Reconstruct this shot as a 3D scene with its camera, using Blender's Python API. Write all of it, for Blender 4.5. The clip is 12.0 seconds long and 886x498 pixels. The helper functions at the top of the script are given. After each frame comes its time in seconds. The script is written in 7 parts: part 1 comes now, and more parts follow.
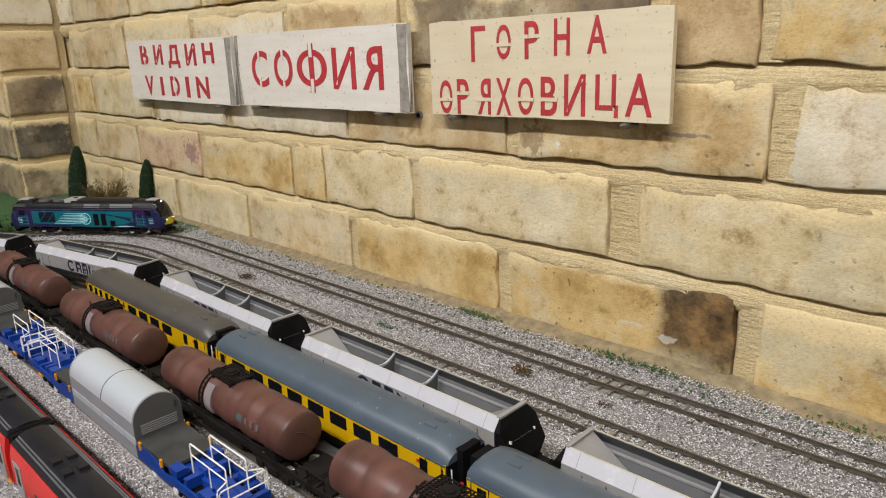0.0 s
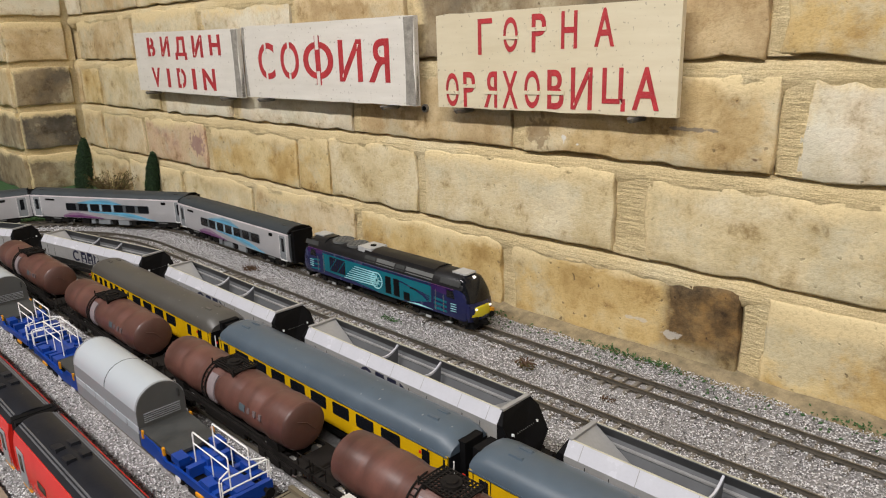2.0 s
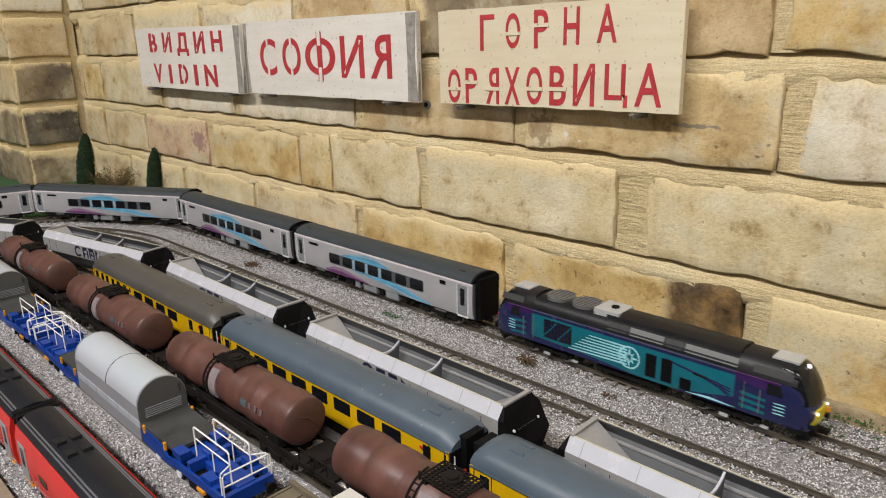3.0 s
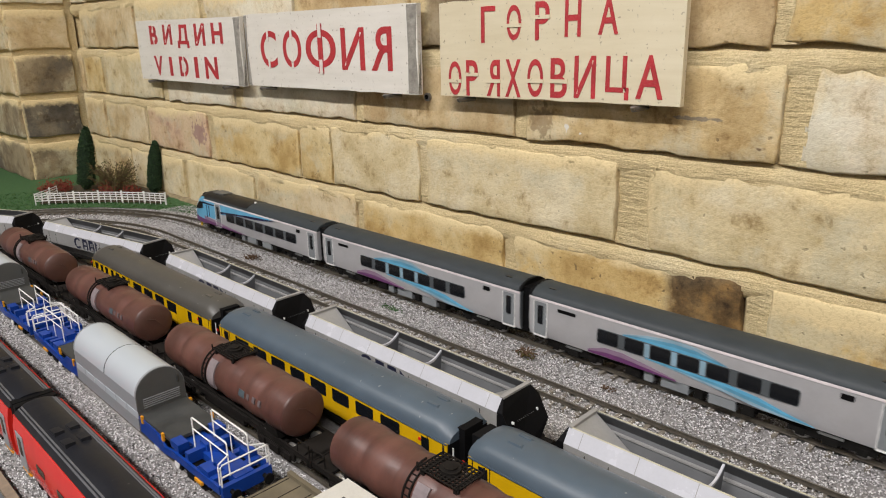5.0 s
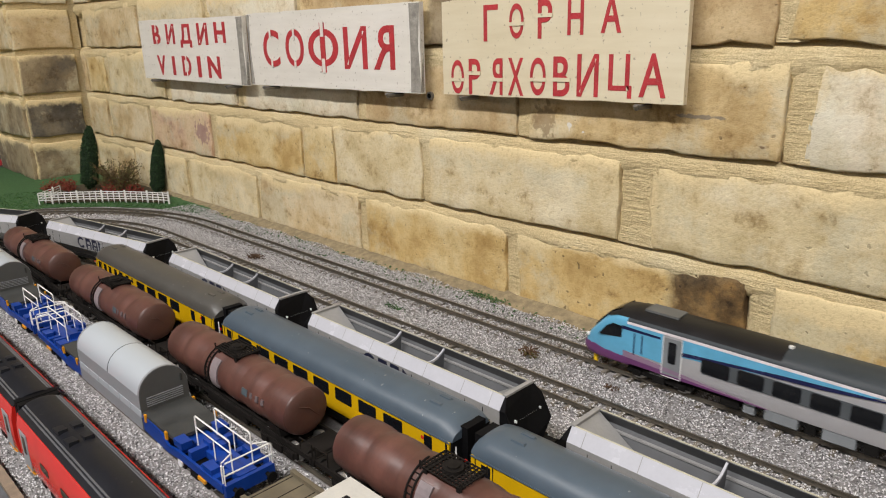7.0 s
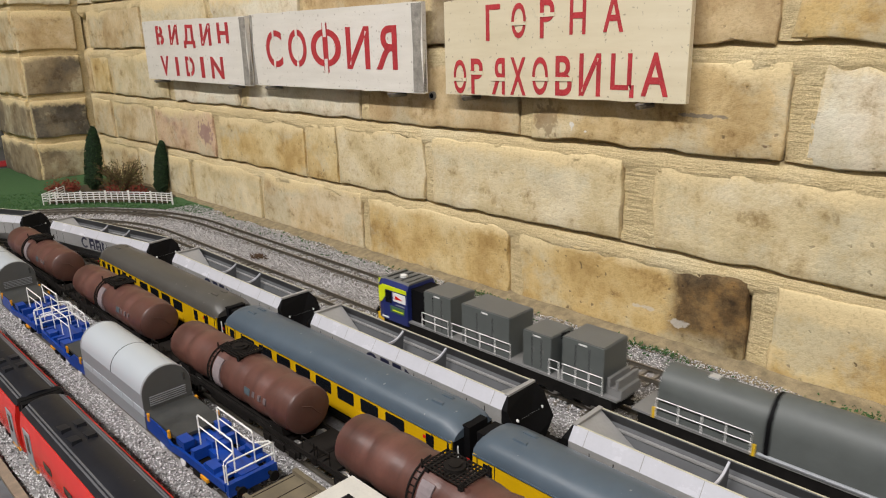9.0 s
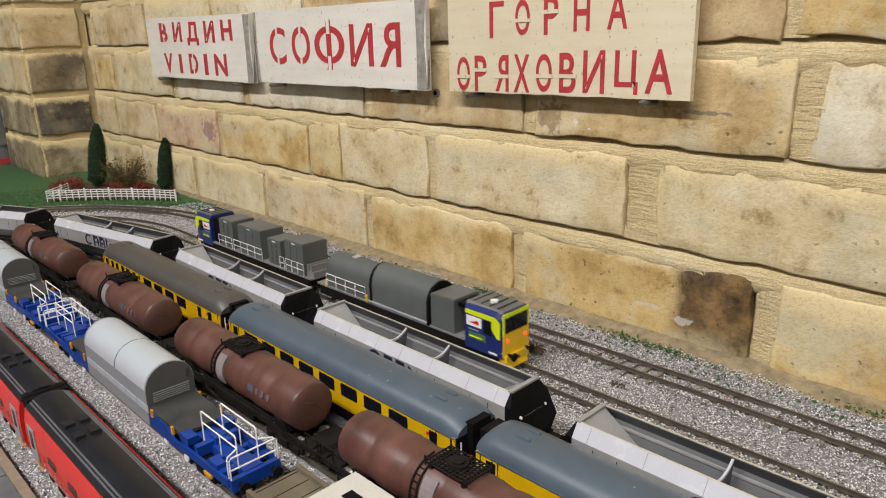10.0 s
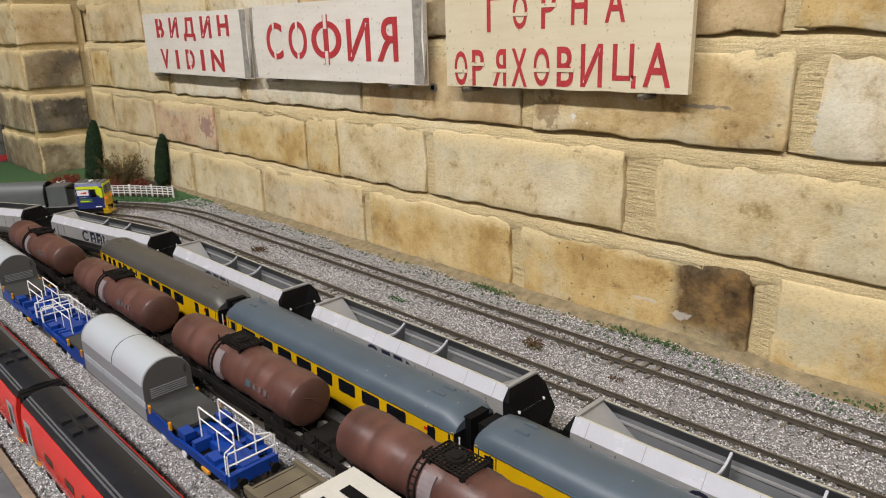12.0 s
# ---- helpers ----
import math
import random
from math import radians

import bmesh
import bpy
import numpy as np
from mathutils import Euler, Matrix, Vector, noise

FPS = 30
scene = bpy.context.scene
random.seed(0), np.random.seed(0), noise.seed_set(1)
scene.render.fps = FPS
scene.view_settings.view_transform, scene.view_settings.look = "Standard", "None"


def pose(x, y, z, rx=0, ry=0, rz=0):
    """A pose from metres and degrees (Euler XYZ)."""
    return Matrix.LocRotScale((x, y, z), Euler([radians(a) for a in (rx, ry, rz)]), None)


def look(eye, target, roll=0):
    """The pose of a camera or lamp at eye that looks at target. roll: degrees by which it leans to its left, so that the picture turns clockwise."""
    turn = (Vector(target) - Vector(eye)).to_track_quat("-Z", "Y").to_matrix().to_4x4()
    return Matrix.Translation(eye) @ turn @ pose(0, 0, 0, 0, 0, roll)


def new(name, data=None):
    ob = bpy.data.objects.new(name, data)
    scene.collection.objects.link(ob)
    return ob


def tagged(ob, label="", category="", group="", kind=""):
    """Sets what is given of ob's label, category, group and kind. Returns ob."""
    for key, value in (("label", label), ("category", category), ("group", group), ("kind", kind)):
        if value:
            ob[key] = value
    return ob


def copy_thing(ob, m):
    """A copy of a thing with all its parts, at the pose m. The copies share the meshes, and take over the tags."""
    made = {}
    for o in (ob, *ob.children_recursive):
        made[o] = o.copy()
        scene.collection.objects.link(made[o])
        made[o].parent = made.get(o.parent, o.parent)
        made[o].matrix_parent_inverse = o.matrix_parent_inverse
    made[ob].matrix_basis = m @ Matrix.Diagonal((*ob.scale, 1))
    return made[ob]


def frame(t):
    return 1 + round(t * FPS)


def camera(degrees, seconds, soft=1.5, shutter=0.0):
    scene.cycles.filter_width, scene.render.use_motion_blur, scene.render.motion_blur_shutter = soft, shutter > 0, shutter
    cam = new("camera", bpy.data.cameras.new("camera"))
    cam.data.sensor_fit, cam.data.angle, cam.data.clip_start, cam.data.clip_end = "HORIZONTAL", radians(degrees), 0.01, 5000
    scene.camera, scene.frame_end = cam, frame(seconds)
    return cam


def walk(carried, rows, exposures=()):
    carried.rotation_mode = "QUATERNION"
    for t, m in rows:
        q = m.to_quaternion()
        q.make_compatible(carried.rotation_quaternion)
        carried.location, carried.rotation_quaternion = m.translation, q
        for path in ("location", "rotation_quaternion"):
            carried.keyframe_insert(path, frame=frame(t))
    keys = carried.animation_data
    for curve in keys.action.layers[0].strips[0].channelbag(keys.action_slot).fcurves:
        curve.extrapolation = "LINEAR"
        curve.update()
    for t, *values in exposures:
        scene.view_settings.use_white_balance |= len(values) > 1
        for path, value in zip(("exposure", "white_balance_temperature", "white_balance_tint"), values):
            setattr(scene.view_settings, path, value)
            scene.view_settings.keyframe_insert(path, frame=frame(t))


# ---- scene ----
MM = 0.001


def aim(yaw, tilt, roll, x, y, z):
    """Camera pose from yaw off the wall line, downward tilt and roll, in radians."""
    way = Vector((-math.cos(yaw) * math.cos(tilt), math.sin(yaw) * math.cos(tilt), -math.sin(tilt)))
    eye = Vector((x, y, z))
    return look(eye, eye + way, -math.degrees(roll))


cam = camera(64.55, 12.0, soft=1.1, shutter=0.15)
walk(cam, [
    (0.0, aim(0.8023, 0.2817, 0.0328, -0.0003, -0.4986, 0.2477)),
    (0.5, aim(0.8005, 0.2814, 0.0316, -0.0004, -0.4984, 0.2469)),
    (1.0, aim(0.7981, 0.2820, 0.0292, -0.0004, -0.4988, 0.2460)),
    (1.5, aim(0.7952, 0.2837, 0.0270, -0.0000, -0.4982, 0.2450)),
    (2.0, aim(0.7947, 0.2860, 0.0248, -0.0004, -0.4981, 0.2442)),
    (2.5, aim(0.7942, 0.2875, 0.0232, -0.0005, -0.4982, 0.2433)),
    (3.0, aim(0.7926, 0.2893, 0.0225, -0.0005, -0.4982, 0.2430)),
    (5.0, aim(0.7908, 0.2955, 0.0190, -0.0004, -0.4969, 0.2401)),
    (5.5, aim(0.7887, 0.2969, 0.0200, -0.0006, -0.4965, 0.2395)),
    (6.0, aim(0.7874, 0.2977, 0.0196, -0.0000, -0.4966, 0.2397)),
    (6.5, aim(0.7863, 0.2980, 0.0204, -0.0002, -0.4966, 0.2396)),
    (7.0, aim(0.7866, 0.2964, 0.0211, -0.0004, -0.4968, 0.2396)),
    (9.0, aim(0.7814, 0.2957, 0.0235, 0.0006, -0.4965, 0.2390)),
    (9.5, aim(0.7786, 0.2969, 0.0231, 0.0009, -0.4975, 0.2384)),
    (10.0, aim(0.7770, 0.2983, 0.0231, 0.0003, -0.4967, 0.2382)),
    (10.5, aim(0.7772, 0.2996, 0.0250, 0.0006, -0.4964, 0.2380)),
    (11.0, aim(0.7787, 0.3011, 0.0264, 0.0005, -0.4960, 0.2382)),
    (11.5, aim(0.7794, 0.3032, 0.0274, 0.0005, -0.4953, 0.2376)),
    (12.0, aim(0.7789, 0.3037, 0.0260, 0.0000, -0.4956, 0.2368)),
], exposures=[(0.0, 0.0), (12.0, 0.0)])

# ---- light ----
world = bpy.data.worlds.new("world")
scene.world = world
world.use_nodes = True
world.node_tree.nodes["Background"].inputs[0].default_value = (0.9, 0.95, 1.0, 1)
world.node_tree.nodes["Background"].inputs[1].default_value = 0.002


def ceiling_lamp(x, y, z, sx, sy, watts, colour):
    data = bpy.data.lights.new("ceiling_lamp", "AREA")
    data.shape, data.size, data.size_y, data.energy, data.color = "RECTANGLE", sx, sy, watts, colour
    new("ceiling_lamp", data).matrix_world = pose(x, y, z)


WARM = (1.0, 0.96, 0.95)
ceiling_lamp(-0.75, -1.30, 1.53, 1.2, 0.12, 38.5, WARM)
ceiling_lamp(0.75, -1.30, 1.53, 1.2, 0.12, 40.5, WARM)
ceiling_lamp(0.2, -3.0, 1.53, 1.2, 0.12, 17.5, WARM)


# ---- materials ----
def nodes_of(name):
    m = bpy.data.materials.new(name)
    m.use_nodes = True
    nt = m.node_tree
    return m, nt, nt.nodes["Principled BSDF"]


def noise_node(nt, scale, detail=4.0, rough=0.6, stretch=None):
    tc = nt.nodes.new("ShaderNodeTexCoord")
    n = nt.nodes.new("ShaderNodeTexNoise")
    n.inputs["Scale"].default_value, n.inputs["Detail"].default_value, n.inputs["Roughness"].default_value = scale, detail, rough
    if stretch:
        mp = nt.nodes.new("ShaderNodeMapping")
        mp.inputs["Scale"].default_value = stretch
        nt.links.new(tc.outputs["Object"], mp.inputs[0])
        nt.links.new(mp.outputs[0], n.inputs["Vector"])
    else:
        nt.links.new(tc.outputs["Object"], n.inputs["Vector"])
    return n


def ramp_node(nt, source, stops):
    r = nt.nodes.new("ShaderNodeValToRGB")
    while len(r.color_ramp.elements) < len(stops):
        r.color_ramp.elements.new(0.5)
    for e, (p, c) in zip(r.color_ramp.elements, stops):
        e.position = p
        e.color = (*c, 1) if len(c) == 3 else c
    nt.links.new(source, r.inputs[0])
    return r


def mix_node(nt, kind, factor, a, b):
    m = nt.nodes.new("ShaderNodeMix")
    m.data_type, m.blend_type = "RGBA", kind
    for sock, v in ((m.inputs[0], factor), (m.inputs[6], a), (m.inputs[7], b)):
        if isinstance(v, bpy.types.NodeSocket):
            nt.links.new(v, sock)
        elif isinstance(v, (int, float)):
            sock.default_value = v
        else:
            sock.default_value = (*v, 1)
    return m.outputs[2]


def bump_node(nt, bsdf, height, strength, distance):
    b = nt.nodes.new("ShaderNodeBump")
    b.inputs["Strength"].default_value, b.inputs["Distance"].default_value = strength, distance
    nt.links.new(height, b.inputs["Height"])
    nt.links.new(b.outputs[0], bsdf.inputs["Normal"])


def paint(name, colour, rough=0.45, metal=0.0, var=0.12, scale=70.0, bump=0.1, dirt=(0.09, 0.08, 0.065), dirty=0.12, spec=0.5, specks=0.0, stretch=None):
    """Model paint: base colour with slight unevenness, dust and fine grain."""
    m, nt, b = nodes_of(name)
    n1 = noise_node(nt, scale, 5, 0.6, stretch)
    n2 = noise_node(nt, scale * 9, 3)
    dark = tuple(c * (1 - var) for c in colour)
    light = tuple(min(1, c * (1 + var)) for c in colour)
    base = ramp_node(nt, n1.outputs[0], [(0.3, dark), (0.7, light)]).outputs[0]
    mask = ramp_node(nt, n2.outputs[0], [(0.45, (0, 0, 0)), (0.85, (dirty,) * 3)]).outputs[0]
    base = mix_node(nt, "MIX", mask, base, dirt)
    if specks:
        sp = noise_node(nt, 330, 1, 0.3)
        base = mix_node(nt, "MIX", ramp_node(nt, sp.outputs[0], [(0.775, (0, 0, 0)), (0.79, (specks,) * 3)]).outputs[0], base, (0.5, 0.5, 0.47))
        base = mix_node(nt, "MIX", ramp_node(nt, sp.outputs[0], [(0.20, (specks,) * 3), (0.215, (0, 0, 0))]).outputs[0], base, (0.02, 0.02, 0.02))
    nt.links.new(base, b.inputs["Base Color"])
    b.inputs["Specular IOR Level"].default_value = spec
    rr = ramp_node(nt, n1.outputs[0], [(0.25, (rough * 0.85,) * 3), (0.75, (min(1, rough * 1.2),) * 3)])
    nt.links.new(rr.outputs[0], b.inputs["Roughness"])
    b.inputs["Metallic"].default_value = metal
    if bump:
        bump_node(nt, b, n2.outputs[0], bump, 0.0003)
    return m


def glow(name, colour, strength):
    m, nt, b = nodes_of(name)
    b.inputs["Base Color"].default_value = (*colour, 1)
    b.inputs["Emission Color"].default_value = (*colour, 1)
    b.inputs["Emission Strength"].default_value = strength
    return m


def cut_node(nt, sock, lo, hi, top):
    r = nt.nodes.new("ShaderNodeMapRange")
    r.inputs["From Min"].default_value, r.inputs["From Max"].default_value, r.inputs["To Max"].default_value = lo, hi, top
    nt.links.new(sock, r.inputs[0])
    return r.outputs[0]


MORTAR = (0.74, 0.60, 0.335)


def brick_paint(name, a, b_, c, pit=0.5, white=0.0, soot=None, spots=()):
    """Old stock brick: blotches of three tones, pits, limewash traces and a sandy grain."""
    m, nt, b = nodes_of(name)
    info = nt.nodes.new("ShaderNodeObjectInfo")
    tc = nt.nodes.new("ShaderNodeTexCoord")
    shift = nt.nodes.new("ShaderNodeVectorMath")
    shift.operation = "MULTIPLY_ADD"
    shift.inputs[1].default_value = (1, 1, 1)
    comb = nt.nodes.new("ShaderNodeCombineXYZ")
    for i in range(3):
        nt.links.new(info.outputs["Random"], comb.inputs[i])
    big = nt.nodes.new("ShaderNodeVectorMath")
    big.operation = "SCALE"
    big.inputs["Scale"].default_value = 7.0
    nt.links.new(comb.outputs[0], big.inputs[0])
    nt.links.new(tc.outputs["Object"], shift.inputs[0])
    nt.links.new(big.outputs[0], shift.inputs[2])

    def nz(scale, detail, rough):
        n = nt.nodes.new("ShaderNodeTexNoise")
        n.inputs["Scale"].default_value, n.inputs["Detail"].default_value, n.inputs["Roughness"].default_value = scale, detail, rough
        nt.links.new(shift.outputs[0], n.inputs["Vector"])
        return n.outputs[0]
    blot, mid, fine, pits, wash = nz(15, 7, 0.62), nz(42, 7, 0.7), nz(420, 4, 0.7), nz(165, 2, 0.5), nz(9, 9, 0.7)
    base = ramp_node(nt, blot, [(0.36, a), (0.48, b_), (0.60, c)]).outputs[0]
    grey = ramp_node(nt, wash, [(0.50, (0, 0, 0)), (0.58, (0.62, 0.62, 0.62))]).outputs[0]
    base = mix_node(nt, "MIX", grey, base, (0.60, 0.55, 0.39))
    grain = ramp_node(nt, mid, [(0.31, (0.46, 0.38, 0.27)), (0.41, (0.84, 0.80, 0.72)), (0.52, (0.93, 0.93, 0.92)), (0.66, (0.99, 0.98, 0.95))]).outputs[0]
    base = mix_node(nt, "MULTIPLY", 0.95, base, grain)
    speck = ramp_node(nt, fine, [(0.34, (0.72, 0.68, 0.62)), (0.50, (1.02, 1.02, 1.02))]).outputs[0]
    base = mix_node(nt, "MULTIPLY", 0.58, base, speck)
    pm = ramp_node(nt, pits, [(0.695, (0, 0, 0)), (0.73, (pit,) * 3)]).outputs[0]
    base = mix_node(nt, "MIX", pm, base, (0.10, 0.065, 0.035))
    # mortar dragged over the arrises
    gen = nt.nodes.new("ShaderNodeSeparateXYZ")
    nt.links.new(tc.outputs["Generated"], gen.inputs[0])

    def edge(sock, k, lo, hi):
        w = nt.nodes.new("ShaderNodeMath")
        w.operation = "MULTIPLY_ADD"
        w.inputs[1].default_value = k
        nt.links.new(wash, w.inputs[0])
        nt.links.new(sock, w.inputs[2])
        r = nt.nodes.new("ShaderNodeMapRange")
        r.inputs["From Min"].default_value, r.inputs["From Max"].default_value = lo, hi
        nt.links.new(w.outputs[0], r.inputs[0])
        return r.outputs[0]
    smear = nt.nodes.new("ShaderNodeMath")
    smear.operation = "MAXIMUM"
    nt.links.new(edge(gen.outputs[2], 1.1, 1.33, 1.47), smear.inputs[0])
    nt.links.new(edge(gen.outputs[0], 0.35, 0.205, 0.155), smear.inputs[1])
    base = mix_node(nt, "MIX", smear.outputs[0], base, mix_node(nt, "MULTIPLY", 0.6, MORTAR, speck))
    if white:
        wm = ramp_node(nt, mid, [(0.5, (0, 0, 0)), (0.62, (white,) * 3)]).outputs[0]
        base = mix_node(nt, "MIX", wm, base, (0.62, 0.58, 0.46))
    if soot:
        # an old scorch, ragged along its edge
        sep = nt.nodes.new("ShaderNodeSeparateXYZ")
        nt.links.new(tc.outputs["Object"], sep.inputs[0])
        wob = nt.nodes.new("ShaderNodeMath")
        wob.operation = "MULTIPLY_ADD"
        wob.inputs[1].default_value = 0.07
        nt.links.new(wash, wob.inputs[0])
        nt.links.new(sep.outputs[0], wob.inputs[2])
        rng = nt.nodes.new("ShaderNodeMapRange")
        rng.inputs["From Min"].default_value, rng.inputs["From Max"].default_value = soot[0], soot[1]
        nt.links.new(wob.outputs[0], rng.inputs[0])
        up = nt.nodes.new("ShaderNodeMapRange")
        wob2 = nt.nodes.new("ShaderNodeMath")
        wob2.operation = "MULTIPLY_ADD"
        wob2.inputs[1].default_value = 0.06
        nt.links.new(blot, wob2.inputs[0])
        nt.links.new(sep.outputs[2], wob2.inputs[2])
        up.inputs["From Min"].default_value, up.inputs["From Max"].default_value = soot[2], soot[3]
        nt.links.new(wob2.outputs[0], up.inputs[0])
        both_m = nt.nodes.new("ShaderNodeMath")
        both_m.operation = "MULTIPLY"
        nt.links.new(rng.outputs[0], both_m.inputs[0])
        nt.links.new(up.outputs[0], both_m.inputs[1])
        dark = mix_node(nt, "MULTIPLY", 1.0, base, ramp_node(nt, mid, [(0.35, (0.10, 0.085, 0.075)), (0.5, (0.24, 0.20, 0.17)), (0.62, (0.42, 0.34, 0.27))]).outputs[0])
        base = mix_node(nt, "MIX", both_m.outputs[0], base, dark)
    for sx, sz, rx, rz, tone, k in spots:
        sub3 = nt.nodes.new("ShaderNodeVectorMath")
        sub3.operation = "SUBTRACT"
        sub3.inputs[1].default_value = (sx, 0, sz)
        nt.links.new(tc.outputs["Object"], sub3.inputs[0])
        mul3 = nt.nodes.new("ShaderNodeVectorMath")
        mul3.operation = "MULTIPLY"
        mul3.inputs[1].default_value = (1 / rx, 0, 1 / rz)
        nt.links.new(sub3.outputs[0], mul3.inputs[0])
        ln = nt.nodes.new("ShaderNodeVectorMath")
        ln.operation = "LENGTH"
        nt.links.new(mul3.outputs[0], ln.inputs[0])
        ragged = nt.nodes.new("ShaderNodeMath")
        ragged.operation = "MULTIPLY_ADD"
        ragged.inputs[1].default_value = 3.0
        nt.links.new(pits, ragged.inputs[0])
        nt.links.new(ln.outputs["Value"], ragged.inputs[2])
        base = mix_node(nt, "MIX", cut_node(nt, ragged.outputs[0], 2.55, 2.2, k), base, tone)
    nt.links.new(base, b.inputs["Base Color"])
    b.inputs["Roughness"].default_value = 0.88
    add = nt.nodes.new("ShaderNodeMath")
    add.operation = "MULTIPLY_ADD"
    add.inputs[1].default_value = 0.5
    nt.links.new(fine, add.inputs[0])
    nt.links.new(mid, add.inputs[2])
    sub = nt.nodes.new("ShaderNodeMath")
    sub.operation = "SUBTRACT"
    nt.links.new(add.outputs[0], sub.inputs[0])
    nt.links.new(pm, sub.inputs[1])
    bump_node(nt, b, sub.outputs[0], 0.7, 0.0017)
    return m


def mortar_paint():
    """Sandy lime mortar with fine trowel scratches."""
    m, nt, b = nodes_of("lime_mortar")
    lines = noise_node(nt, 150, 6, 0.72, stretch=(0.22, 1, 2.2))
    lumps = noise_node(nt, 170, 5, 0.7)
    blot = noise_node(nt, 11, 5)
    fine = noise_node(nt, 700, 3)
    base = ramp_node(nt, blot.outputs[0], [(0.3, tuple(c * 0.86 for c in MORTAR)), (0.5, MORTAR), (0.7, (0.78, 0.67, 0.42))]).outputs[0]
    streak = ramp_node(nt, lines.outputs[0], [(0.36, (0.64, 0.58, 0.48)), (0.48, (1, 1, 1))]).outputs[0]
    base = mix_node(nt, "MULTIPLY", 0.42, base, streak)
    sandy = ramp_node(nt, fine.outputs[0], [(0.35, (0.68, 0.63, 0.55)), (0.6, (1, 1, 1))]).outputs[0]
    nt.links.new(mix_node(nt, "MULTIPLY", 0.6, base, sandy), b.inputs["Base Color"])
    b.inputs["Roughness"].default_value = 0.95
    both_h = nt.nodes.new("ShaderNodeMath")
    both_h.operation = "MULTIPLY_ADD"
    both_h.inputs[1].default_value = 0.9
    nt.links.new(lumps.outputs[0], both_h.inputs[0])
    nt.links.new(lines.outputs[0], both_h.inputs[2])
    bump_node(nt, b, both_h.outputs[0], 0.8, 0.0036)
    return m


def island_paint(name, stops, rough=0.9):
    m, nt, b = nodes_of(name)
    geo = nt.nodes.new("ShaderNodeNewGeometry")
    nt.links.new(ramp_node(nt, geo.outputs["Random Per Island"], stops).outputs[0], b.inputs["Base Color"])
    b.inputs["Roughness"].default_value = rough
    return m


def board_paint(name, a, c):
    """Old painted board with brush streaks, scuffs and grey worn patches."""
    m, nt, b = nodes_of(name)
    st = noise_node(nt, 30, 6, 0.6, stretch=(0.4, 1, 3))
    sc = noise_node(nt, 55, 8, 0.75)
    big = noise_node(nt, 7, 3)
    base = ramp_node(nt, st.outputs[0], [(0.3, a), (0.7, c)]).outputs[0]
    wear = ramp_node(nt, sc.outputs[0], [(0.60, (0, 0, 0)), (0.72, (0.5,) * 3)]).outputs[0]
    base = mix_node(nt, "MIX", wear, base, (0.3, 0.27, 0.22))
    dots = noise_node(nt, 260, 2, 0.5)
    base = mix_node(nt, "MIX", ramp_node(nt, dots.outputs[0], [(0.65, (0, 0, 0)), (0.71, (0.6,) * 3)]).outputs[0], base, (0.22, 0.17, 0.11))
    base = mix_node(nt, "MULTIPLY", 0.5, base, ramp_node(nt, big.outputs[0], [(0.3, (0.86, 0.84, 0.78)), (0.7, (1, 1, 1))]).outputs[0])
    nt.links.new(base, b.inputs["Base Color"])
    b.inputs["Roughness"].default_value = 0.6
    bump_node(nt, b, st.outputs[0], 0.25, 0.001)
    return m


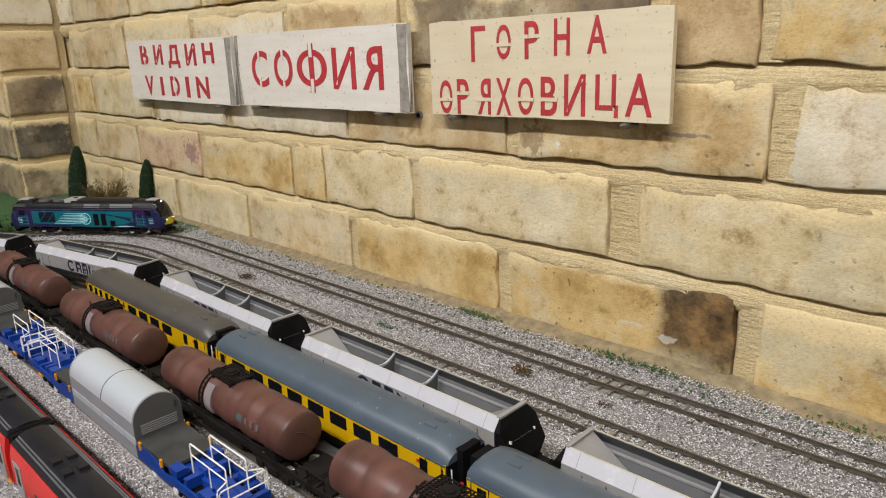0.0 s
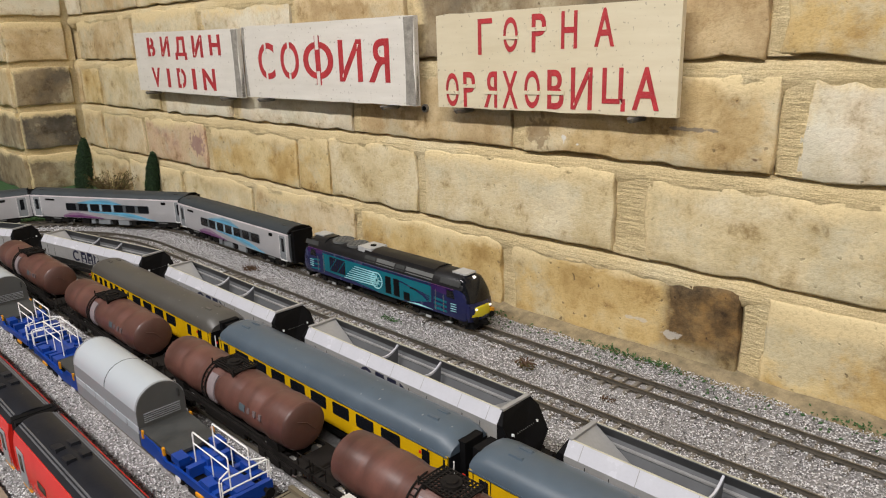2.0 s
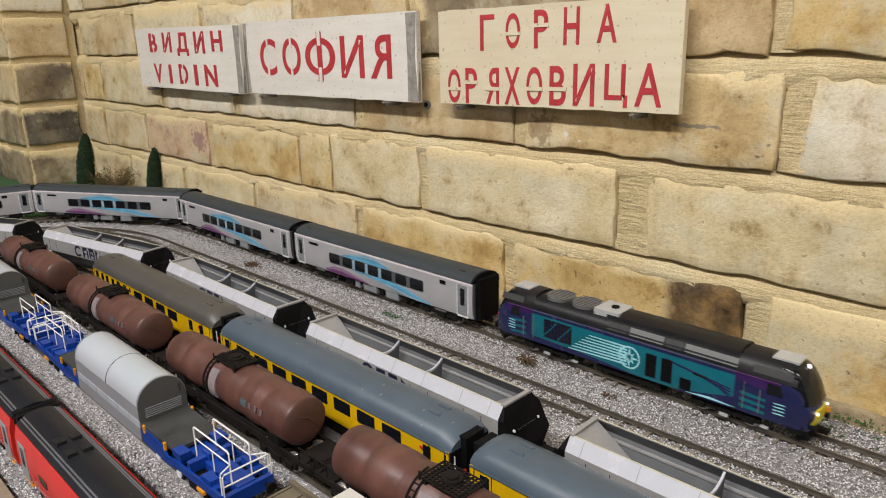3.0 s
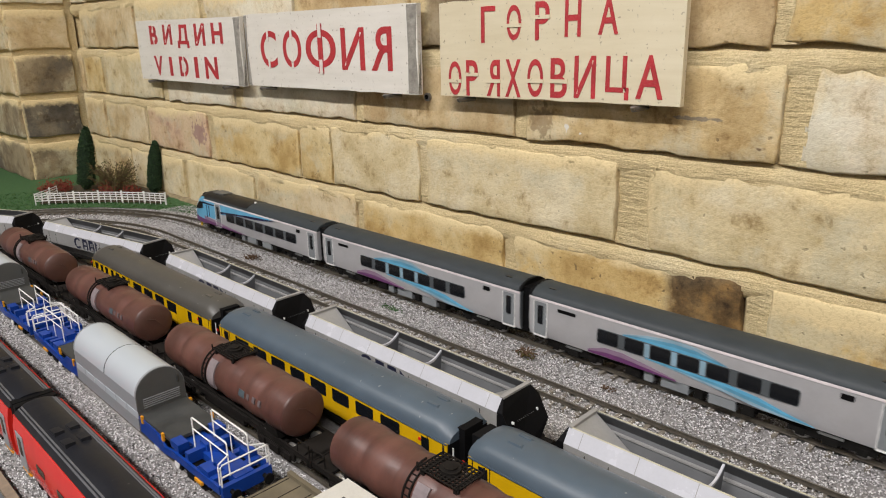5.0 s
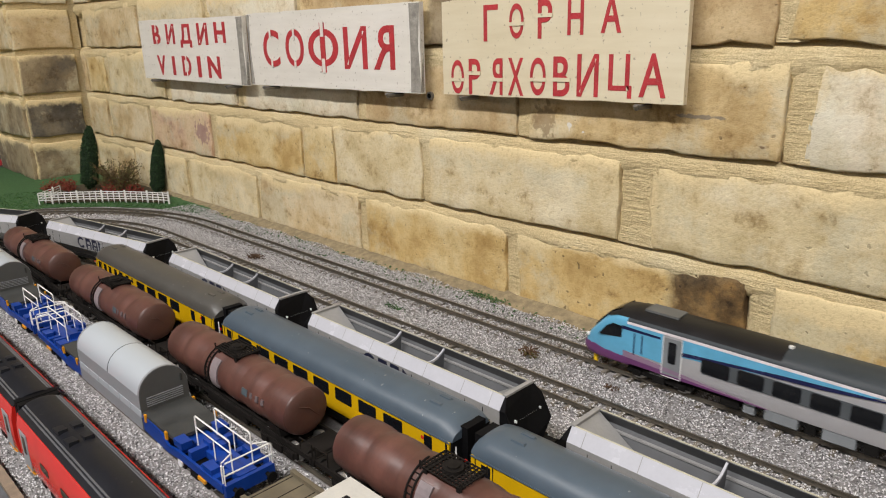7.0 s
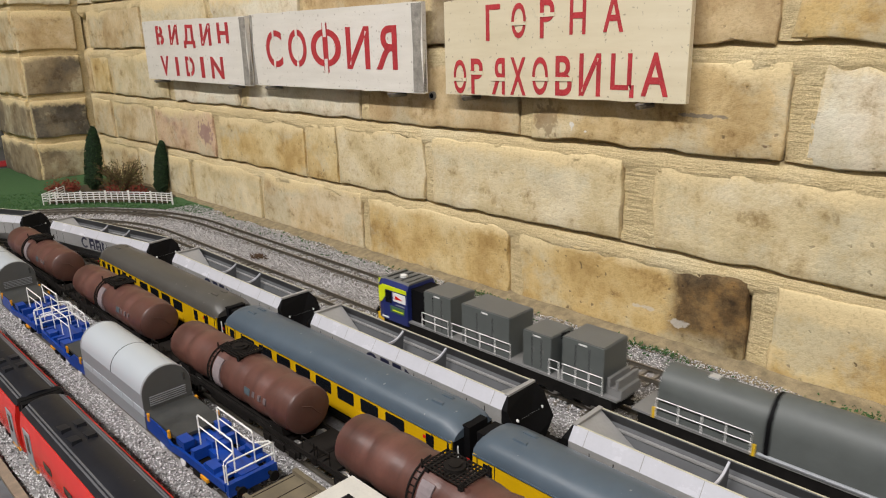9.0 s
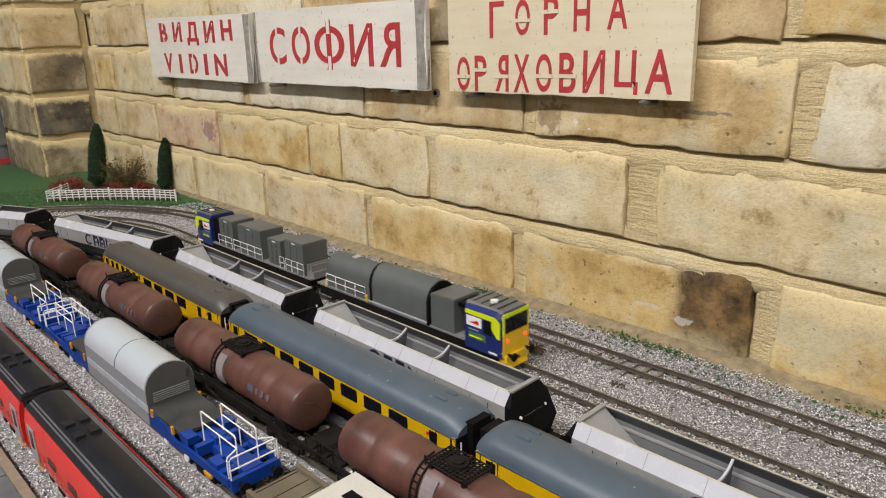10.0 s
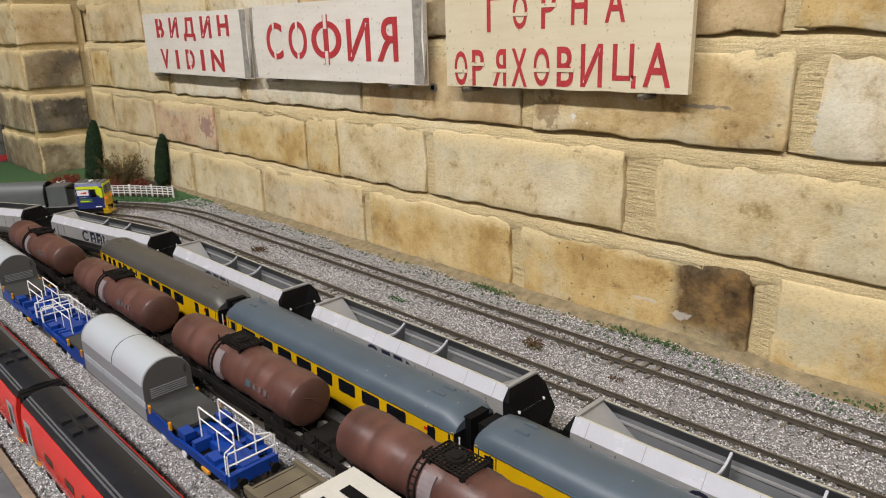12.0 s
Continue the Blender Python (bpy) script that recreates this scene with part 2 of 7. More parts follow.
M = dict(
    ochre=brick_paint("ochre_brick", (0.460, 0.305, 0.107), (0.632, 0.455, 0.193), (0.713, 0.577, 0.310)),
    pale=brick_paint("pale_brick", (0.575, 0.466, 0.257), (0.713, 0.599, 0.364), (0.759, 0.666, 0.460), 0.35),
    tan=brick_paint("tan_brick", (0.494, 0.355, 0.182), (0.644, 0.500, 0.284), (0.724, 0.611, 0.407), 0.4),
    pink=brick_paint("pink_brick", (0.391, 0.233, 0.182), (0.632, 0.444, 0.289), (0.690, 0.533, 0.342), 0.5, 0.0, None, ((-0.995, 0.108, 0.022, 0.016, (0.30, 0.17, 0.16), 0.75),)),
    limed=brick_paint("limewashed_brick", (0.644, 0.555, 0.396), (0.782, 0.699, 0.535), (0.800, 0.755, 0.599), 0.3, 0.5),
    sooty=brick_paint("sooty_brick", (0.075, 0.066, 0.053), (0.13, 0.113, 0.088), (0.25, 0.21, 0.15), 0.8),
    scorched=brick_paint("scorched_brick", (0.460, 0.305, 0.107), (0.632, 0.455, 0.193), (0.713, 0.577, 0.310), 0.6, 0.0, (-0.2155, -0.2025, 0.0224, 0.0476),
                         ((-0.2335, 0.0163, 0.0072, 0.0032, (0.60, 0.57, 0.51), 0.65), (-0.2647, 0.0215, 0.0100, 0.0018, (0.60, 0.57, 0.51), 0.55))),
    marked=brick_paint("marked_brick", (0.494, 0.355, 0.162), (0.644, 0.490, 0.254), (0.724, 0.611, 0.387), 0.5, 0.0, None,
                       ((-0.3403, 0.165, 0.0022, 0.0040, (0.70, 0.68, 0.62), 0.9), (-0.327, 0.1605, 0.0016, 0.0016, (0.70, 0.68, 0.62), 0.9),
                        (-0.2297, 0.179, 0.0200, 0.0016, (0.14, 0.13, 0.12), 0.7), (-0.1816, 0.1612, 0.0026, 0.0018, (0.16, 0.10, 0.05), 0.9), (-0.367, 0.168, 0.012, 0.014, (0.27, 0.19, 0.10), 0.75))),
    grimy=brick_paint("grimy_brick", (0.15, 0.125, 0.09), (0.25, 0.195, 0.12), (0.38, 0.305, 0.19), 0.6),
    mortar=mortar_paint(),
    stone=island_paint("granite_chips", [(0.0, (0.045, 0.042, 0.040)), (0.13, (0.16, 0.153, 0.15)), (0.36, (0.43, 0.418, 0.416)), (0.72, (0.66, 0.648, 0.65)), (1.0, (0.88, 0.87, 0.87))]),
    bed=paint("ballast_bed", (0.29, 0.278, 0.272), 0.95, var=0.4, scale=420, bump=0.8, dirty=0.6),
    sleeper=paint("sleeper_brown", (0.20, 0.175, 0.14), 0.85, var=0.25, scale=300, dirty=0.3),
    rail=paint("rusty_rail", (0.105, 0.092, 0.072), 0.5, 0.5, var=0.2, scale=200, dirty=0.3),
    railtop=paint("worn_rail_top", (0.27, 0.245, 0.205), 0.32, 0.9, var=0.1, scale=200),
    edging=paint("brown_edging", (0.21, 0.16, 0.11), 0.8, var=0.3, scale=120, dirty=0.4),
    slate=paint("platform_grey", (0.10, 0.105, 0.112), 0.8, var=0.3, scale=60, dirty=0.3),
    sand=paint("sandy_mortar", (0.27, 0.215, 0.125), 0.95, var=0.35, scale=120, bump=0.8, dirty=0.5),
    grass=paint("grass_mat", (0.042, 0.115, 0.034), 0.95, var=0.4, scale=400, bump=1.0, dirty=0.3),
    turf=island_paint("turf_tufts", [(0.0, (0.03, 0.085, 0.022)), (0.5, (0.042, 0.115, 0.032)), (1.0, (0.075, 0.14, 0.04))]),
    leaf=island_paint("conifer_green", [(0.0, (0.006, 0.018, 0.006)), (0.5, (0.014, 0.040, 0.012)), (1.0, (0.035, 0.075, 0.02))]),
    leafcore=paint("inner_conifer_green", (0.010, 0.028, 0.009), 0.9, var=0.4, scale=300, bump=0.8, dirty=0.0),
    autumn=island_paint("autumn_foliage", [(0.0, (0.07, 0.045, 0.02)), (0.4, (0.14, 0.095, 0.03)), (0.75, (0.08, 0.10, 0.025)), (1.0, (0.19, 0.14, 0.045))]),
    bloom=island_paint("red_blooms", [(0.0, (0.16, 0.022, 0.014)), (0.6, (0.24, 0.034, 0.022)), (1.0, (0.14, 0.09, 0.03))]),
    limefleck=paint("lime_fleck", (0.58, 0.55, 0.48), 0.9, var=0.2, scale=300),
    soil=paint("garden_soil", (0.06, 0.045, 0.022), 0.95, var=0.5, scale=250, bump=0.9),
    twig=paint("twig_brown", (0.09, 0.05, 0.025), 0.9),
    white=paint("white_paint", (0.78, 0.78, 0.76), 0.4, var=0.05),
    board=board_paint("white_board", (0.68, 0.65, 0.58), (0.78, 0.75, 0.68)),
    cream=board_paint("cream_board", (0.66, 0.58, 0.40), (0.74, 0.67, 0.49)),
    greywood=paint("bare_grey_wood", (0.30, 0.28, 0.24), 0.85, var=0.35, scale=120, bump=0.5, dirty=0.5),
    red=paint("stencil_red", (0.42, 0.022, 0.03), 0.6, var=0.25, scale=90, dirt=(0.6, 0.5, 0.4), dirty=0.14),
    iron=paint("iron_peg", (0.23, 0.22, 0.20), 0.45, 0.7),
    room=paint("room_plaster", (0.075, 0.07, 0.062), 0.9, var=0.1, scale=3, bump=0.2),
    floor=paint("concrete_floor", (0.08, 0.077, 0.07), 0.8, var=0.2, scale=5),
    ply=paint("plywood", (0.36, 0.26, 0.15), 0.7, var=0.15, scale=12),
    black=paint("matt_black", (0.005, 0.005, 0.0055), 0.6, var=0.3, dirty=0.015, spec=0.08),
    under=paint("underframe_black", (0.008, 0.0075, 0.007), 0.7, var=0.4, scale=150, dirty=0.06, spec=0.1),
    steel=paint("wheel_steel", (0.45, 0.44, 0.42), 0.35, 0.8),
    pipe=paint("grey_pipe", (0.15, 0.15, 0.145), 0.5),
    teal=paint("teal_paint", (0.006, 0.115, 0.150), 0.22, var=0.1, dirty=0.08),
    navy=paint("navy_paint", (0.014, 0.017, 0.066), 0.25, var=0.15, dirty=0.08),
    cyan=paint("pale_cyan", (0.30, 0.62, 0.66), 0.4, dirty=0.05),
    roofblack=paint("roof_black", (0.009, 0.009, 0.010), 0.38, var=0.25, dirty=0.05, spec=0.3),
    silver=paint("silver_paint", (0.52, 0.53, 0.53), 0.35, 0.3, var=0.08),
    lemon=paint("nose_yellow", (0.66, 0.56, 0.015), 0.35, dirty=0.05),
    yellow=paint("warning_yellow", (0.72, 0.46, 0.01), 0.4, dirty=0.1),
    lime=paint("lime_yellow", (0.62, 0.72, 0.01), 0.4, dirty=0.05),
    glass=paint("dark_glazing", (0.007, 0.008, 0.010), 0.12, var=0.2, bump=0, dirty=0.02, spec=0.35),
    fan=paint("fan_grey", (0.15, 0.155, 0.15), 0.5, 0.3),
    coachgrey=paint("coach_silver", (0.50, 0.495, 0.505), 0.33, 0.35, var=0.05, dirty=0.06),
    coachroof=paint("slate_grey_roof", (0.036, 0.044, 0.049), 0.5, var=0.15, dirty=0.08, spec=0.3),
    sky=paint("sky_blue", (0.11, 0.37, 0.56), 0.35, dirty=0.05),
    sweepblue=paint("soft_blue", (0.10, 0.29, 0.42), 0.35, var=0.2, dirty=0.06),
    softblue=paint("faded_blue", (0.24, 0.36, 0.44), 0.35, var=0.2, dirty=0.06),
    plum=paint("faded_plum", (0.24, 0.16, 0.23), 0.4, dirty=0.05),
    violet=paint("deep_violet", (0.035, 0.012, 0.085), 0.25, var=0.15, dirty=0.06),
    purple=paint("plum_purple", (0.12, 0.035, 0.12), 0.4, dirty=0.05),
    pinkline=paint("pale_pink_line", (0.74, 0.68, 0.69), 0.4),
    windowpost=paint("window_post_grey", (0.075, 0.085, 0.092), 0.4),
    doorgrey=paint("door_grey", (0.20, 0.215, 0.225), 0.4),
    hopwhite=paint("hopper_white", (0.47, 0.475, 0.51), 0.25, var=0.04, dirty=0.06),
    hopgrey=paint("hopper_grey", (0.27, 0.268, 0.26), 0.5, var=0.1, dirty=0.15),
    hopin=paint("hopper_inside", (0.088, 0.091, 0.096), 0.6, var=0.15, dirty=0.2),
    hopline=paint("primrose_edge", (0.46, 0.44, 0.33), 0.5),
    logo=paint("dark_blue_mark", (0.012, 0.014, 0.035), 0.4),
    midyellow=paint("coach_yellow", (0.62, 0.37, 0.004), 0.24, var=0.07, dirty=0.08),
    bluegrey=paint("blue_grey_roof", (0.066, 0.092, 0.118), 0.42, var=0.12, scale=40, dirty=0.12, specks=0.28),
    dusty=paint("dusty_grey_roof", (0.066, 0.063, 0.056), 0.42, var=0.15, scale=40, dirty=0.2, specks=0.22),
    brown=paint("tank_brown", (0.098, 0.042, 0.032), 0.4, var=0.42, stretch=(1.5, 0.4, 0.4), scale=46, bump=0.25, dirt=(0.05, 0.035, 0.03), dirty=0.3),
    browndark=paint("tank_end_brown", (0.075, 0.030, 0.021), 0.6, var=0.3, scale=28, bump=0.25, dirty=0.25),
    frame=paint("dirty_frame", (0.011, 0.0095, 0.0085), 0.75, var=0.4, scale=120, dirt=(0.05, 0.042, 0.036), dirty=0.12, spec=0.1),
    tankdisc=paint("faded_blue_disc", (0.065, 0.088, 0.10), 0.6),
    tankmark=paint("faded_mark", (0.115, 0.088, 0.088), 0.6),
    scuff=paint("rubbed_grey", (0.20, 0.165, 0.17), 0.6, var=0.3),
    blue=paint("bright_blue", (0.003, 0.040, 0.26), 0.38, var=0.12, dirty=0.1),
    hood=paint("silver_hood", (0.42, 0.46, 0.49), 0.36, 0.1, var=0.015, dirty=0.0, bump=0),
    hoodside=paint("hood_side_grey", (0.27, 0.285, 0.30), 0.4, 0.1, var=0.06),
    hoodend=paint("hood_end_grey", (0.085, 0.088, 0.086), 0.5, 0.1),
    deck=paint("deck_grey", (0.042, 0.044, 0.043), 0.6, var=0.25, dirty=0.2, spec=0.25),
    orange=paint("orange_handle", (0.70, 0.30, 0.01), 0.45),
    virgin=paint("signal_red", (0.60, 0.020, 0.014), 0.22, var=0.06, dirty=0.06),
    charcoal=paint("charcoal_roof", (0.011, 0.012, 0.016), 0.36, var=0.15, spec=0.22, dirty=0.04, specks=0.12),
    charcoal2=paint("charcoal_stripe", (0.10, 0.105, 0.115), 0.36),
    mpvgrey=paint("module_grey", (0.092, 0.102, 0.098), 0.5, var=0.12, dirty=0.12),
    mpvdeck=paint("deck_pale_grey", (0.19, 0.19, 0.185), 0.5),
    mpvblue=paint("cab_blue", (0.012, 0.022, 0.13), 0.4),
    mpvgreen=paint("dull_green_mark", (0.06, 0.14, 0.06), 0.5),
    olive=paint("olive_deck", (0.115, 0.095, 0.06), 0.7, var=0.25, dirty=0.3),
    boxwhite=paint("container_white", (0.50, 0.49, 0.45), 0.45, var=0.05),
    headlight=glow("headlight", (1.0, 0.95, 0.85), 1.3),
    taillight=glow("tail_lamp", (1.0, 0.05, 0.02), 2.0),
)


# ---- mesh helpers (vehicles are drawn in millimetres) ----
def part(name, bm, material, parent, label="", unit=MM, smooth=False, bevel=0.0):
    if bevel:
        bmesh.ops.bevel(bm, geom=[e for e in bm.edges if e.is_manifold and e.calc_face_angle(0) > 0.5], offset=bevel, segments=2, affect="EDGES", clamp_overlap=True)
    bmesh.ops.recalc_face_normals(bm, faces=bm.faces)
    if unit != 1:
        bmesh.ops.scale(bm, vec=(unit,) * 3, verts=bm.verts)
    me = bpy.data.meshes.new(name)
    bm.to_mesh(me)
    bm.free()
    me.materials.append(M[material] if isinstance(material, str) else material)
    if smooth:
        for p in me.polygons:
            p.use_smooth = True
        me.set_sharp_from_angle(angle=radians(38))
    ob = new(name, me)
    if parent:
        ob.parent = parent
    if label:
        tagged(ob, label)
    return ob


def clone(src, parent, m):
    """Another piece on the same mesh."""
    ob = new(src.name.split(".")[0], src.data)
    ob.parent = parent
    ob.matrix_basis = m
    return ob


def box(bm, x0, x1, y0, y1, z0, z1):
    v = [bm.verts.new((x, y, z)) for x in (x0, x1) for y in (y0, y1) for z in (z0, z1)]
    for q in ((0, 1, 3, 2), (4, 6, 7, 5), (0, 4, 5, 1), (2, 3, 7, 6), (0, 2, 6, 4), (1, 5, 7, 3)):
        bm.faces.new([v[i] for i in q])
    return v


def boxes(*spec):
    bm = bmesh.new()
    for s in spec:
        box(bm, *s)
    return bm


def loft(secs, caps=True, bm=None):
    """Skin between closed sections of equal length."""
    bm = bm or bmesh.new()
    rings = [[bm.verts.new(p) for p in s] for s in secs]
    n = len(rings[0])
    for a, b in zip(rings, rings[1:]):
        for i in range(n):
            bm.faces.new((a[i], a[(i + 1) % n], b[(i + 1) % n], b[i]))
    if caps:
        bm.faces.new(rings[0])
        bm.faces.new(rings[-1])
    return bm


def prism(profile, x0, x1, bm=None):
    return loft([[(x, y, z) for y, z in profile] for x in (x0, x1)], bm=bm)


def rod(pts, r, n=6, bm=None):
    """A tube along a polyline."""
    bm = bm or bmesh.new()
    pts = [Vector(p) for p in pts]
    rings = []
    for i, p in enumerate(pts):
        d = (pts[min(i + 1, len(pts) - 1)] - pts[max(i - 1, 0)]).normalized()
        u = d.cross(Vector((0.1, 0.3, 1))).normalized()
        w = d.cross(u)
        rings.append([p + (u * math.cos(a) + w * math.sin(a)) * r for a in (2 * math.pi * k / n for k in range(n))])
    return loft(rings, bm=bm)


def disc(c, axis, r, h, n=24, bm=None):
    """A short cylinder from c along the axis."""
    a = Vector(axis).normalized()
    return rod([Vector(c), Vector(c) + a * h], r, n, bm)


def plate(pts, y, t, bm=None):
    """An upright panel in the plane y, of (x, z) corners, t thick outward."""
    return loft([[(x, y, z) for x, z in pts], [(x, y + t, z) for x, z in pts]], bm=bm)


def thing(name, label, category, group="", m=None):
    ob = tagged(new(name), label, category, group)
    if m is not None:
        ob.matrix_world = m
    return ob


def arc(cx, cz, r, a0, a1, n):
    return [(cx + r * math.cos(radians(a0 + (a1 - a0) * i / n)), cz + r * math.sin(radians(a0 + (a1 - a0) * i / n))) for i in range(n + 1)]


def wheelset(parent, x, r=6.2):
    for s in (-1, 1):
        bm = disc((x, s * 8.6, r), (0, s, 0), r, 2.6, 20)
        disc((x, s * 8.2, r), (0, s, 0), r + 0.9, 0.6, 20, bm)
        w = part("wheel", bm, "steel", parent, "bright steel wheel", smooth=True)


def bogie(parent, x, base=30, r=5.6, mat="under"):
    bm = boxes((x - base * 0.72, x + base * 0.72, -13.2, -11.6, 4, 8.5), (x - base * 0.72, x + base * 0.72, 11.6, 13.2, 4, 8.5),
               (x - 5, x + 5, -12, 12, 5, 10), (x - 4.5, x + 4.5, -14.4, -13, 2.5, 7.5), (x - 4.5, x + 4.5, 13, 14.4, 2.5, 7.5))
    for e in (-0.5, 0.5):
        for s in (-1, 1):
            box(bm, x + e * base - 3, x + e * base + 3, min(s * 13, s * 14.5), max(s * 13, s * 14.5), 3, 7.6)
    part("bogie", bm, mat, parent)
    wheelset(parent, x - base / 2, r)
    wheelset(parent, x + base / 2, r)


def buffers(parent, x, s, z=13.0):
    for y in (-10.5, 10.5):
        bm = disc((x, y, z), (s, 0, 0), 1.3, 5, 10)
        disc((x + s * 5, y, z), (s, 0, 0), 3.1, 0.9, 14, bm)
        part("buffer", bm, "under", parent, smooth=True)


def text_mesh(words, w, h, depth, bold=0.0):
    """Lettering in the built-in font, fitted to a box w by h in the xz plane."""
    cu = bpy.data.curves.new("lettering", "FONT")
    cu.body, cu.extrude, cu.offset, cu.resolution_u = words, 0.02, bold, 6
    ob = bpy.data.objects.new("lettering", cu)
    scene.collection.objects.link(ob)
    me = bpy.data.meshes.new_from_object(ob.evaluated_get(bpy.context.evaluated_depsgraph_get()))
    bpy.data.objects.remove(ob)
    bpy.data.curves.remove(cu)
    co = np.empty(len(me.vertices) * 3)
    me.vertices.foreach_get("co", co)
    co = co.reshape(-1, 3)
    lo, hi = co.min(0), co.max(0)
    u = (co - lo) / np.maximum(hi - lo, 1e-9)
    me.vertices.foreach_set("co", np.column_stack([u[:, 0] * w, -u[:, 2] * depth, u[:, 1] * h]).ravel())
    me.update()
    me.shade_flat()
    return me


# ---- the lines of track ----
CX, CY = -0.883, -0.408


def line_point(s, y0, cx=CX, cy=CY):
    """Place and heading on a line that runs straight at y0 and turns round cy left of cx."""
    r = y0 - cy
    if s >= cx:
        return s, y0, 0.0
    a = (cx - s) / r
    if a <= math.pi:
        return cx - r * math.sin(a), cy + r * math.cos(a), a
    return cx + (a - math.pi) * r, cy - r, math.pi


YA, YB, YC, YD, YE, YF, YG = -0.0643, -0.1273, -0.2100, -0.2480, -0.2940, -0.3420, -0.4020
CXC, CYC = -0.60, -1.21


def on_line(s, half, y0, cx=CX, cy=CY):
    """Pose of a vehicle whose bogies stand half before and behind s."""
    xa, ya, _ = line_point(s + half, y0, cx, cy)
    xb, yb, _ = line_point(s - half, y0, cx, cy)
    return pose((xa + xb) / 2, (ya + yb) / 2, 0, 0, 0, math.degrees(math.atan2(ya - yb, xa - xb)))


# ---- room and wall ----
def slab(name, x0, x1, y0, y1, z0, z1, mat):
    return tagged(part(name, boxes((x0, x1, y0, y1, z0, z1)), mat, None, unit=1), kind="structure")


slab("floor", -2.6, 3.6, -4.2, 0.3, -1.05, -0.95, "floor")
slab("ceiling", -2.6, 3.6, -4.2, 0.3, 1.55, 1.65, "room")
slab("wall_south", -2.6, 3.6, -4.4, -4.2, -0.95, 1.55, "room")
slab("wall_east", 3.6, 3.8, -4.4, 0.3, -0.95, 1.55, "room")
slab("wall_west", -2.8, -2.6, -4.4, 0.3, -0.95, 1.55, "grimy")
wall = slab("wall_north", -2.6, 3.6, 0.009, 0.3, -0.95, 1.55, "mortar")
pier = slab("wall_pier", -1.66, -1.451, -0.110, 0.004, -0.95, 1.55, "mortar")
slab("trim", -1.451, 3.5, -0.020, 0.004, -0.02, -0.008, "sand")
bm = bmesh.new()
for i in range(150):
    x0, x1 = -1.45 + i * 0.012, -1.45 + (i + 1) * 0.012
    if i == 0:
        prev = [bm.verts.new(p) for p in ((x0, 0.004, 0.0), (x0, -0.004, -0.001), (x0, -0.020, -0.006), (x0, 0.004, -0.008))]
    j = noise.noise((x1 * 30, 0, 0)) * 0.004
    k = noise.noise((x1 * 55, 3, 0)) * 0.002
    nxt = [bm.verts.new(p) for p in ((x1, 0.004, 0.001 + k), (x1, -0.005 + k, -0.001 + k), (x1, -0.021 + j, -0.006), (x1, 0.004, -0.008))]
    for q in range(4):
        bm.faces.new((prev[q], prev[(q + 1) % 4], nxt[(q + 1) % 4], nxt[q]))
    prev = nxt
tagged(part("baseboard", bm, "sand", None, unit=1, smooth=True), kind="structure")

# layout table and ground
slab("ground", -1.9, 3.4, -1.15, -0.0005, -0.012, -0.006, "bed")
table = thing("layout_table", "plywood baseboard table carrying the model railway", "table")
part("top", boxes((-1.9, 3.4, -1.15, -0.001, -0.045, -0.0125)), "ply", table, unit=1)
for x in (-1.3, 0.6, 2.6):
    for y in (-1.08, -0.3):
        part("leg", boxes((x - 0.03, x + 0.03, y - 0.03, y + 0.03, -0.95, -0.0455)), "ply", table, unit=1)


# ---- tracks ----
def rail_mesh(y0, off, s0, s1, cx, cy, prof):
    ss = []
    s = s0
    while s < s1:
        ss.append(s)
        s += 0.02 if s < cx + 0.02 else 0.25
    ss.append(s1)
    secs = []
    for s in ss:
        x, y, a = line_point(s, y0, cx, cy)
        nx, ny = -math.sin(a), math.cos(a)
        secs.append([(x + nx * (off + p) , y + ny * (off + p), z) for p, z in prof])
    return loft(secs)


WEB = [(-0.0008, -0.0030), (-0.0005, -0.0021), (-0.0004, -0.0009), (-0.0007, -0.0006), (-0.0007, -0.00015), (0.0007, -0.00015), (0.0007, -0.0006), (0.0004, -0.0009), (0.0005, -0.0021), (0.0008, -0.0030)]
TOP = [(-0.0005, -0.00015), (-0.0005, 0.0), (0.0005, 0.0), (0.0005, -0.00015)]
G2 = 0.00825


def track(y0, s0, s1, cx, cy, label, n0, n1):
    t = thing("railway_track", label, "track")
    for off in (-G2, G2):
        r = part("rail", rail_mesh(y0, off, s0, s1, cx, cy, WEB), "rail", t, unit=1)
        part("rail_head", rail_mesh(y0, off, s0, s1, cx, cy, TOP), "railtop", r, "worn bright running surface", unit=1)
    first = None
    for i in range(n0, n1):
        s = i * 0.0105
        x, y, a = line_point(s, y0, cx, cy)
        m = pose(x, y, 0, 0, 0, math.degrees(a) + random.uniform(-0.6, 0.6))
        if first is None:
            first = part("sleeper", boxes((-0.0014, 0.0014, -0.0145, 0.0145, -0.0062, -0.0037)), "sleeper", t, unit=1)
            first.matrix_basis = m
        else:
            clone(first, t, m)
    return t


track(YA, -2.9, 3.3, CX, CY, "rusty rail track along the foot of the brick wall", -130, 20)
track(YB, -2.6, 3.3, CX, CY, "rusty rail track along the second line", -125, 12)
for y0, cx, cy in ((YC, CXC, CYC), (YD, -2.5, -9), (YE, -2.5, -9), (YF, -2.5, -9), (YG, -2.5, -9)):
    track(y0, -1.3, 1.2, cx, cy, "siding track under parked rolling stock", 0, 0)


